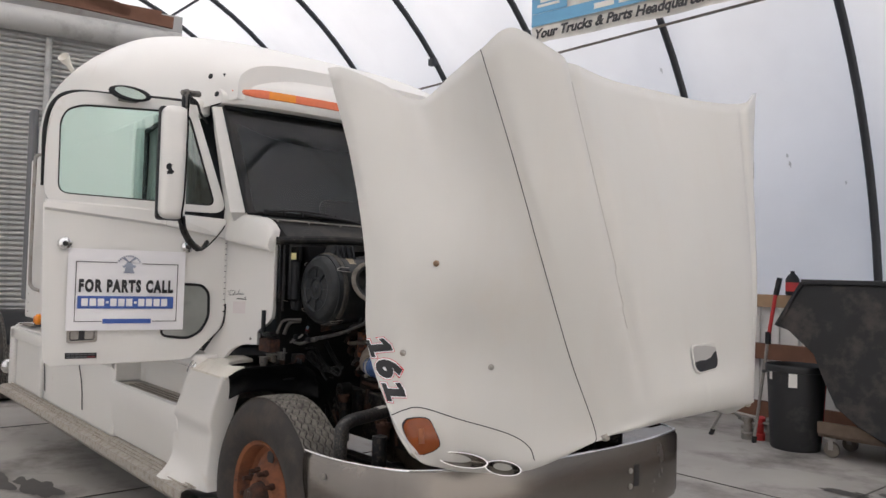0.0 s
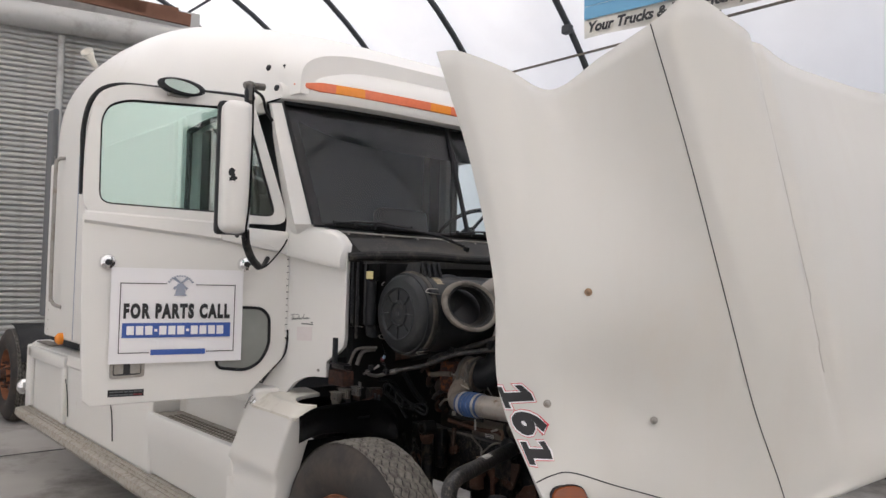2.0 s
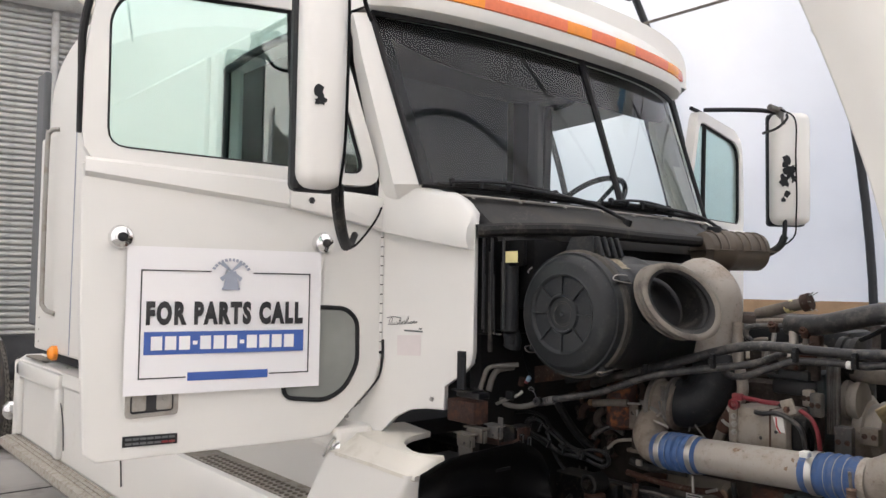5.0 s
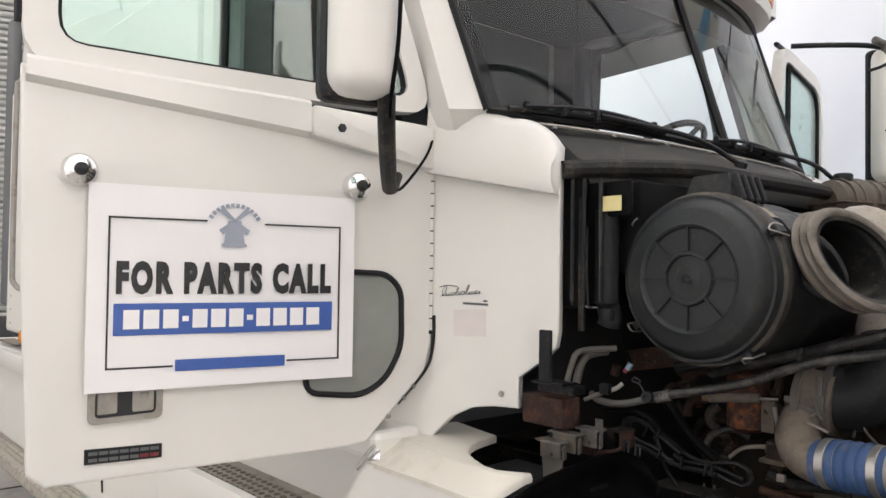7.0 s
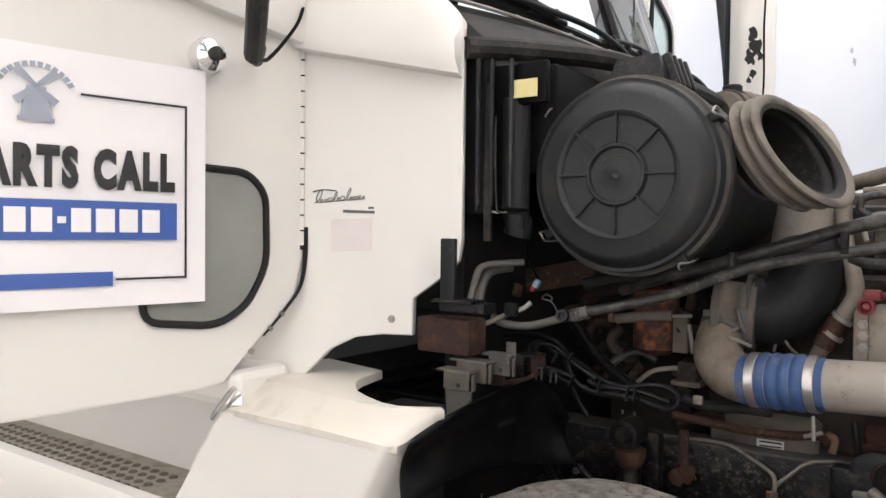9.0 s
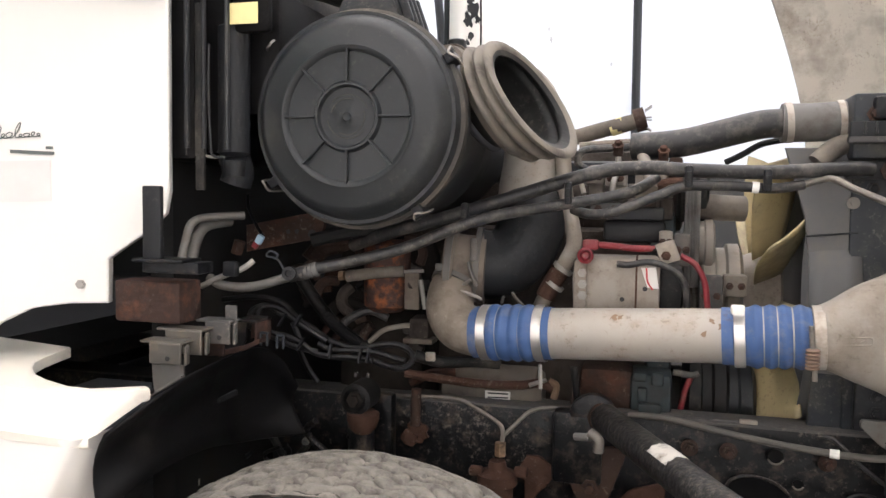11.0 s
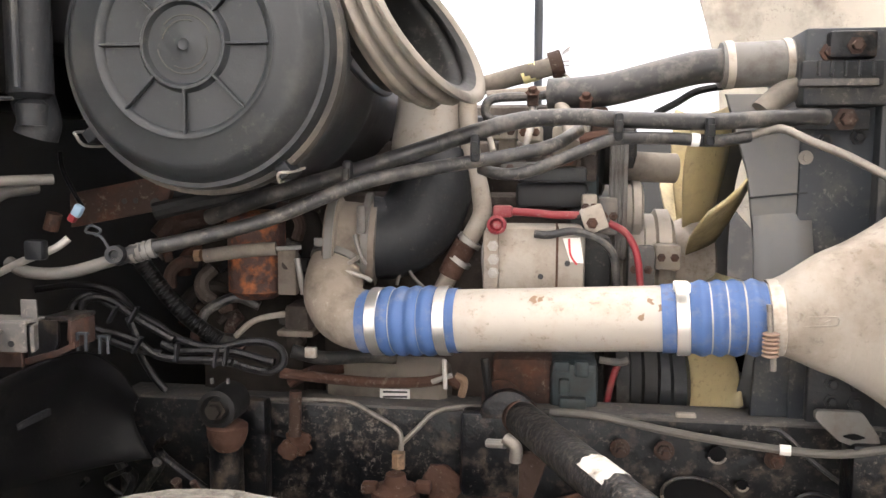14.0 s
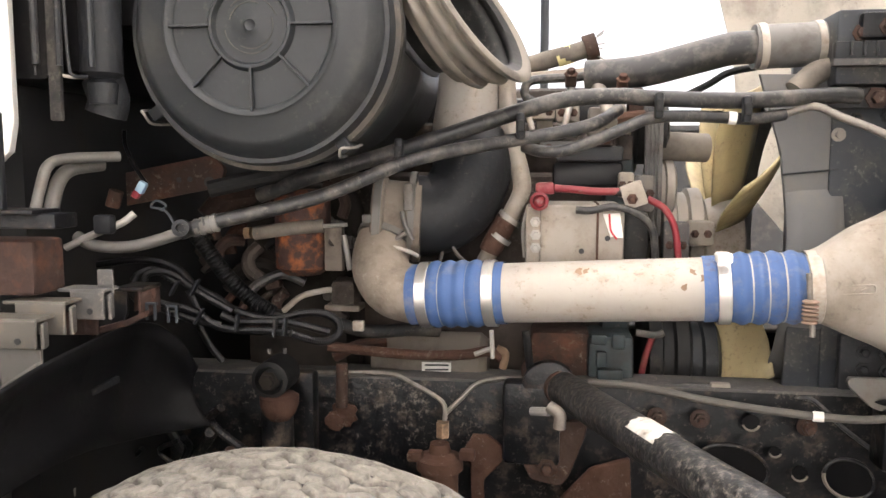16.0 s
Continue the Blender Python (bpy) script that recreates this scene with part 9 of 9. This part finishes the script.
rod("loop_hose", [(-3.730, 2.820, 1.536), (-3.749, 2.820, 1.551), (-3.745, 2.820, 1.574), (-3.720, 2.830, 1.583), (-3.659, 2.840, 1.586), (-3.631, 2.850, 1.590)], 0.009, HOSE, "small looped hose", None, 10)
rod("small_pipe", [(-3.754, 2.900, 1.596), (-3.689, 2.900, 1.601), (-3.620, 2.900, 1.605)], 0.008, ALU, "thin grey pipe", None, 8)
rod("tee_pipe", [(-3.620, 2.860, 1.602), (-3.613, 2.850, 1.579), (-3.597, 2.820, 1.543), (-3.586, 2.780, 1.492)], 0.013, ALU, "grey tee pipe", None, 12)
for c in ((-3.661, 2.830, 1.581), (-3.563, 2.830, 1.569)):
    tb_ = block("small_mount", c, (0.022, 0.03, 0.03), DARKRUST, "rusty mount", bevel=0.004)
    bolts(tb_, [(c[0], c[1] - 0.02, c[2] + 0.008)], (0, -0.6, 0.8), 0.008, RUST, "rusty bolt")
rod("brown_pipe", [(-3.591, 2.800, 1.498), (-3.549, 2.800, 1.506), (-3.522, 2.800, 1.508)], 0.012, RUST, "rust-orange pipe", None, 10)
rod("thin_hose", [(-3.429, 2.880, 1.555), (-3.392, 2.880, 1.574), (-3.354, 2.880, 1.596), (-3.297, 2.900, 1.609)], 0.007, RUBBER, "thin black hose", None, 8)

# receiver drier beside the heater housing
rd = disc("receiver_drier", (-4.356, 2.360, 1.538), (0, 0, 1), [(0, 0), (0, 0.02), (0.008, 0.031), (0.24, 0.031), (0.25, 0.02), (0.25, 0)], BLACK, "dark metal receiver drier")
disc("drier_neck", (-4.354, 2.360, 1.501), (0, 0, 1), [(0, 0), (0, 0.02), (0.03, 0.022), (0.04, 0.012), (0.05, 0.012), (0.05, 0)], BLACK, "", rd, 20)
for pts_, r_, m_ in (([(-4.419, 2.310, 1.689), (-4.422, 2.310, 1.596), (-4.423, 2.310, 1.538)], 0.0028, GREYBLACK), ([(-4.400, 2.310, 1.688), (-4.403, 2.310, 1.596), (-4.403, 2.310, 1.538)], 0.007, BLACK), ([(-4.383, 2.310, 1.688), (-4.386, 2.310, 1.595), (-4.386, 2.310, 1.538)], 0.0028, GREYBLACK)):
    rod("guard_wire", pts_, r_, m_, "", hb, 6, 3)
rod("guard_foot", [(-4.386, 2.310, 1.538), (-4.369, 2.310, 1.535), (-4.347, 2.310, 1.535)], 0.0028, BAND, "bent wire end", hb, 6, 3)
# grimy fittings on the block beside the turbo
random.seed(21)
for k in range(34):
    px_ = Vector((-4.422, 2.860, 1.333)).lerp(Vector((-4.103, 2.860, 1.338)), random.random())
    px_.z -= random.random() * 0.24
    px_.y = random.uniform(2.76, 2.85)
    m_ = random.choice((DARKRUST, DARKRUST, ENGINE, ENGINE, RUBBER, RUST, DUSTTOP))
    d_ = Vector((random.uniform(-1, 1), random.uniform(-0.8, 0.1), random.uniform(-1, 1))).normalized()
    if k % 3 == 0:
        disc("engine_plug", px_, d_, [(0, 0), (0, 0.02), (0.01, 0.022), (0.012, 0.013), (0.03, 0.013), (0.032, 0.009), (0.05, 0.009), (0.05, 0)], m_, "grimy plug", None, 12)
    elif k % 3 == 1:
        q_ = d_.cross(Vector((0, 1, 0))).normalized() * 0.05
        rod("engine_elbow", [px_, px_ + d_ * 0.03, px_ + d_ * 0.05 + q_ * 0.4, px_ + d_ * 0.05 + q_], random.uniform(0.007, 0.016), m_, "grimy elbow", None, 10, 4)
    else:
        block("engine_lug", px_, (random.uniform(0.02, 0.05), 0.03, random.uniform(0.02, 0.05)), m_, "grimy cast lug", bevel=0.008, rot=Matrix.Rotation(random.uniform(-0.6, 0.6), 3, "Y"))

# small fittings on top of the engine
# black sheet added behind the engine as a dark backing
block("far_backing", (-4.0, 3.62, 1.2), (0.9, 0.03, 0.74), LINERHOLE, "black backing sheet added on the far side", bevel=0.01)
block("far_valve_cover", (-3.86, 3.34, 1.50), (0.6, 0.2, 0.22), ENGINE, "grimy rear valve cover", bevel=0.03)
for c, s_, m_ in (((-3.715, 2.860, 1.520), (0.05, 0.05, 0.03), ALU), ((-3.666, 2.850, 1.517), (0.045, 0.05, 0.035), ALU), ((-3.536, 2.840, 1.539), (0.03, 0.04, 0.05), DARKRUST), ((-3.606, 2.840, 1.463), (0.06, 0.04, 0.02), ENGINE), ((-3.684, 2.830, 1.449), (0.07, 0.04, 0.025), DUSTTOP),
                  ((-3.519, 2.800, 1.362), (0.035, 0.03, 0.07), DUSTTOP), ((-3.552, 2.820, 1.377), (0.03, 0.03, 0.05), ALU), ((-3.454, 2.830, 1.261), (0.05, 0.03, 0.09), DUSTTOP), ((-3.399, 2.880, 1.280), (0.05, 0.04, 0.05), DUSTRUBBER)):
    f_ = block("engine_fitting", c, s_, m_, "grimy cast fitting", bevel=0.006)
    bolts(f_, [(c[0] - s_[0] * 0.25, c[1] - s_[1] / 2, c[2]), (c[0] + s_[0] * 0.25, c[1] - s_[1] / 2, c[2])], (0, -1, 0), 0.005, DARKRUST, "small rusty bolt")
for pts, r, m_ in (([(-3.733, 2.800, 1.481), (-3.741, 2.820, 1.516), (-3.726, 2.840, 1.539), (-3.692, 2.850, 1.544)], 0.006, ALU), ([(-3.673, 2.800, 1.482), (-3.668, 2.800, 1.509), (-3.661, 2.820, 1.538), (-3.661, 2.830, 1.577)], 0.007, STEEL), ([(-3.562, 2.800, 1.482), (-3.564, 2.820, 1.524), (-3.563, 2.830, 1.566)], 0.008, DUSTRUBBER),
                   ([(-3.521, 2.740, 1.302), (-3.508, 2.740, 1.270), (-3.509, 2.740, 1.228)], 0.006, WIRE), ([(-3.479, 2.900, 1.182), (-3.486, 2.880, 1.278), (-3.483, 2.860, 1.337)], 0.004, STEEL), ([(-3.745, 2.780, 1.237), (-3.748, 2.780, 1.293), (-3.739, 2.780, 1.338)], 0.004, STEEL),
                   ([(-4.304, 2.600, 1.370), (-4.225, 2.620, 1.389), (-4.153, 2.660, 1.404), (-4.066, 2.700, 1.429)], 0.016, RUBBER), ([(-4.299, 2.840, 1.275), (-4.264, 2.850, 1.312), (-4.204, 2.860, 1.336)], 0.02, RUST), ([(-4.401, 2.800, 1.306), (-4.372, 2.820, 1.342), (-4.311, 2.840, 1.354)], 0.026, DARKRUST),
                   ([(-4.128, 2.780, 1.026), (-4.080, 2.780, 1.050), (-4.025, 2.800, 1.056)], 0.012, DARKRUST), ([(-3.739, 2.720, 1.104), (-3.735, 2.720, 1.072), (-3.731, 2.740, 1.028)], 0.008, RUBBER), ([(-3.528, 2.800, 1.090), (-3.490, 2.800, 1.086), (-3.474, 2.800, 1.092)], 0.007, DUSTTOP),
                   ([(-3.796, 2.750, 1.061), (-3.779, 2.750, 1.051), (-3.784, 2.750, 1.022)], 0.008, STAIN)):
    rod("engine_line", pts, r, m_, "grimy engine line", None, 10)

# coolant tank behind
tk = disc("coolant_tank", (-4.205, 3.300, 1.856), (0.35, 0.94, 0.0), [(0, 0), (0, 0.05), (0.02, 0.075), (0.1, 0.08), (0.11, 0.086), (0.13, 0.086), (0.14, 0.08), (0.30, 0.078), (0.32, 0.05), (0.32, 0)], TANK, "brownish plastic coolant tank")
ta_ = Vector((0.35, 0.94, 0)).normalized()
t0_ = Vector((-4.205, 3.300, 1.856))
for s_ in (0.05, 0.09, 0.16, 0.2, 0.25, 0.28):
    tw_ = ta_.cross(Vector((0, 0, 1)))
    rod("tank_rib", [t0_ + ta_ * s_ + (tw_ * math.cos(a) + Vector((0, 0, 1)) * math.sin(a)) * 0.0805 for a in [math.pi * k / 12 for k in range(13)]], 0.004, TANK, "", tk, 6, 1)
bm = B()
box(bm, t0_ + ta_ * 0.16, (0.17, 0.335, 0.006), 0.002, rot=Matrix.Rotation(math.atan2(-0.35, 0.94), 3, "Z"))
part("tank_seam", bm, TANK, tk, "moulded seam flange")
disc("tank_cap", t0_ + ta_ * 0.08 + Vector((0, 0, 0.07)), (0, 0, 1), [(0, 0), (0, 0.03), (0.025, 0.03), (0.03, 0.025), (0.03, 0)], BLACK, "black filler cap", tk, 20)
lt_ = disc("side_latch", (-4.79, 1.955, 1.135), (0.1, -1, 0.15), [(0, 0), (0, 0.026), (0.006, 0.028), (0.012, 0.02), (0.016, 0)], CHROME, "chrome side latch", None, 20)
rod("latch_lever", [(-4.825, 1.928, 1.10), (-4.79, 1.925, 1.135), (-4.76, 1.93, 1.17)], 0.007, CHROME, "bright latch lever", lt_, 10)


# ---- things along the far wall ----
def rubbish_bin():
    c = Vector((-4.08, 8.22, 0))
    b = thing("rubbish_bin", "black round plastic rubbish bin with torn labels", "bin", at=c)
    bm = B()
    lathe(bm, c, (0, 0, 1), [(0.0, 0), (0.0, 0.235), (0.02, 0.245), (0.8, 0.285), (0.81, 0.30), (0.84, 0.302), (0.86, 0.305), (0.875, 0.298), (0.86, 0.285), (0.82, 0.28), (0.05, 0.235), (0.05, 0)], 40)
    part("body", bm, BINBLACK, b, smooth=True)
    for a, z, w, h in ((-2.15, 0.72, 0.05, 0.09), (-1.25, 0.66, 0.08, 0.15)):
        bm = B()
        rows = [[c + Vector((math.cos(a + (i / 4 - 0.5) * w / 0.28) * 0.2855, math.sin(a + (i / 4 - 0.5) * w / 0.28) * 0.2855, z + j * h)) for i in range(5)] for j in (0, 1)]
        grid(bm, rows)
        part("label", bm, BARCODE, b, "torn white label")
    for a in (-2.9, 0.24):
        bm = B()
        d = Vector((math.cos(a), math.sin(a), 0))
        box(bm, c + d * 0.305 + Vector((0, 0, 0.78)), (0.05, 0.14, 0.03), 0.01, rot=Matrix.Rotation(a, 3, "Z"))
        part("handle", bm, BINBLACK, b)


rubbish_bin()


def hopper():
    y0, y1 = 7.9, 9.1
    h = thing("tipping_hopper", "worn black steel tipping hopper on a dolly", "hopper", at=(-3.0, 8.5, 0.2))
    prof = [(-3.884, 1.735), (-4.14, 1.291), (-4.02, 1.255), (-3.764, 1.035), (-3.641, 0.742), (-3.543, 0.536), (-3.335, 0.379), (-3.098, 0.26), (-2.6, 0.24), (-2.0, 0.3), (-1.6, 0.6), (-1.5, 1.735)]
    for y, nm in ((y0, "side_plate"), (y1, "side_plate")):
        bm = B()
        plate(bm, prof, upright((0, y, 0), (1, 0)), 0.02, 0.004)
        part(nm, bm, SCOOP, h, "scuffed black side plate")
    bm = B()
    grid(bm, [[(x, y0 + 0.01, z), (x, y1 - 0.01, z)] for x, z in prof[1:]])
    ob = part("shell", bm, SCOOP, h, smooth=True)
    ob.modifiers.new("thick", "SOLIDIFY").thickness = 0.01
    for y in (y0, y1):
        bm = B()
        box(bm, (-2.69, y, 1.745), (2.4, 0.06, 0.05), 0.01)
        part("rim_bar", bm, SCOOP, h)
    bm = B()
    a, b = Vector((-3.884, y0 - 0.01, 1.735)), Vector((-4.14, y0 - 0.01, 1.291))
    cyl(bm, a, b, 0.02)
    part("lip_bar", bm, SCOOP, h)


hopper()


def dolly():
    d = thing("dolly", "low timber dolly on swivel castors", "dolly", at=(-3.1, 8.3, 0))
    bm = B()
    box(bm, (-3.0, 8.35, 0.215), (1.55, 0.6, 0.035), 0.006)
    part("deck", bm, GREYWOOD, d, "worn grey-brown plank deck")
    bm = B()
    box(bm, (-3.0, 8.04, 0.29), (1.55, 0.04, 0.12), 0.006)
    part("side_board", bm, GREYWOOD, d)
    for x, y in ((-3.66, 8.1), (-2.4, 8.1), (-3.66, 8.55), (-2.4, 8.55)):
        bm = B()
        box(bm, (x, y, 0.185), (0.1, 0.09, 0.02), 0.003)
        box(bm, (x, y - 0.035, 0.13), (0.05, 0.008, 0.11), 0.003)
        box(bm, (x, y + 0.035, 0.13), (0.05, 0.008, 0.11), 0.003)
        ca = part("castor", bm, STEEL, d, "steel swivel castor")
        bm = B()
        lathe(bm, (x, y - 0.022, 0.078), (0, 1, 0), [(0, 0), (0, 0.055), (0.006, 0.074), (0.012, 0.077), (0.032, 0.077), (0.038, 0.074), (0.044, 0.055), (0.044, 0)], 28)
        part("castor_wheel", bm, DUSTRUBBER, ca, "dusty rubber wheel", smooth=True)


dolly()


def stand():
    t = thing("work_stand", "folding stand with bare metal legs and red post", "stand", at=(-4.6, 8.2, 0))
    top = Vector((-4.34, 8.12, 1.12))
    for f in ((-4.47, 8.1, 0.0), (-4.98, 8.1, 0.0), (-4.62, 8.5, 0.0)):
        foot = Vector(f)
        bm = B()
        hip = top if f[0] > -4.5 else Vector((-4.82, 8.12, 0.36))
        cyl(bm, foot + Vector((0, 0, 0.03)), hip, 0.017)
        part("leg", bm, STEEL, t, "bare metal tube leg", smooth=True)
        bm = B()
        cyl(bm, foot, foot + (hip - foot).normalized() * 0.07, 0.025)
        part("foot", bm, RUBBER, t, "black rubber foot", smooth=True)
    for a, b in (((-4.86, 8.11, 0.30), (-4.43, 8.11, 0.27)), ((-4.75, 8.3, 0.2), (-4.2, 8.2, 0.2))):
        bm = B()
        cyl(bm, a, b, 0.017)
        part("cross_bar", bm, STEEL, t, smooth=True)
    bm = B()
    cyl(bm, top - Vector((0, 0, 0.05)), top + Vector((0, 0, 0.08)), 0.03)
    part("collar", bm, BLACK, t, "black collar", smooth=True)
    bm = B()
    cyl(bm, top, (-4.24, 8.12, 1.75), 0.02)
    part("post", bm, REDPAINT, t, "red painted post", smooth=True)
    bm = B()
    cyl(bm, (-4.26, 8.12, 1.6), (-4.22, 8.12, 1.78), 0.028)
    part("grip", bm, BLACK, t, smooth=True)
    bm = B()
    cyl(bm, (-4.05, 8.75, 0.0), (-4.02, 8.9, 1.3), 0.018)
    part("spare_post", bm, REDPAINT, t, "red painted post leaning on the wall", smooth=True)
    for k, (x, y, z, r) in enumerate(((-4.62, 8.25, 0.17, 0.07), (-4.5, 8.3, 0.16, 0.06), (-4.4, 8.32, 0.14, 0.05))):
        m = thing("machine_part", "small grimy red and grey machine part on the floor", "machine part", group="loose machine parts", at=(x, y, 0))
        bm = B()
        lathe(bm, (x, y, 0), (0.1, -0.2, 1), [(0, 0), (0, r), (0.08, r), (0.09, r * 0.6), (0.2, r * 0.6), (0.21, r * 0.9), (0.26, r * 0.8), (0.27, 0)], 18)
        part("body", bm, REDPAINT if k == 1 else STEEL, m, smooth=True)
        bm = B()
        cyl(bm, (x - r, y, 0.12), (x + r * 1.3, y, 0.16), r * 0.3)
        part("spindle", bm, STEEL, m, smooth=True)


stand()


def bottle():
    c = Vector((-4.72, 9.5, 1.58))
    b = thing("bottle", "small dark plastic oil bottle on the wall rail", "bottle", at=c)
    bm = B()
    lathe(bm, c, (0, 0, 1), [(0, 0), (0, 0.07), (0.02, 0.08), (0.2, 0.08), (0.25, 0.05), (0.27, 0.025), (0.3, 0.025), (0.3, 0)], 20)
    part("body", bm, BLACK, b, smooth=True)
    bm = B()
    lathe(bm, c + Vector((0, 0, 0.05)), (0, 0, 1), [(0, 0.0805), (0.11, 0.0805)], 20, close=False)
    part("label", bm, REDPAINT, b, "red label", smooth=True)


bottle()
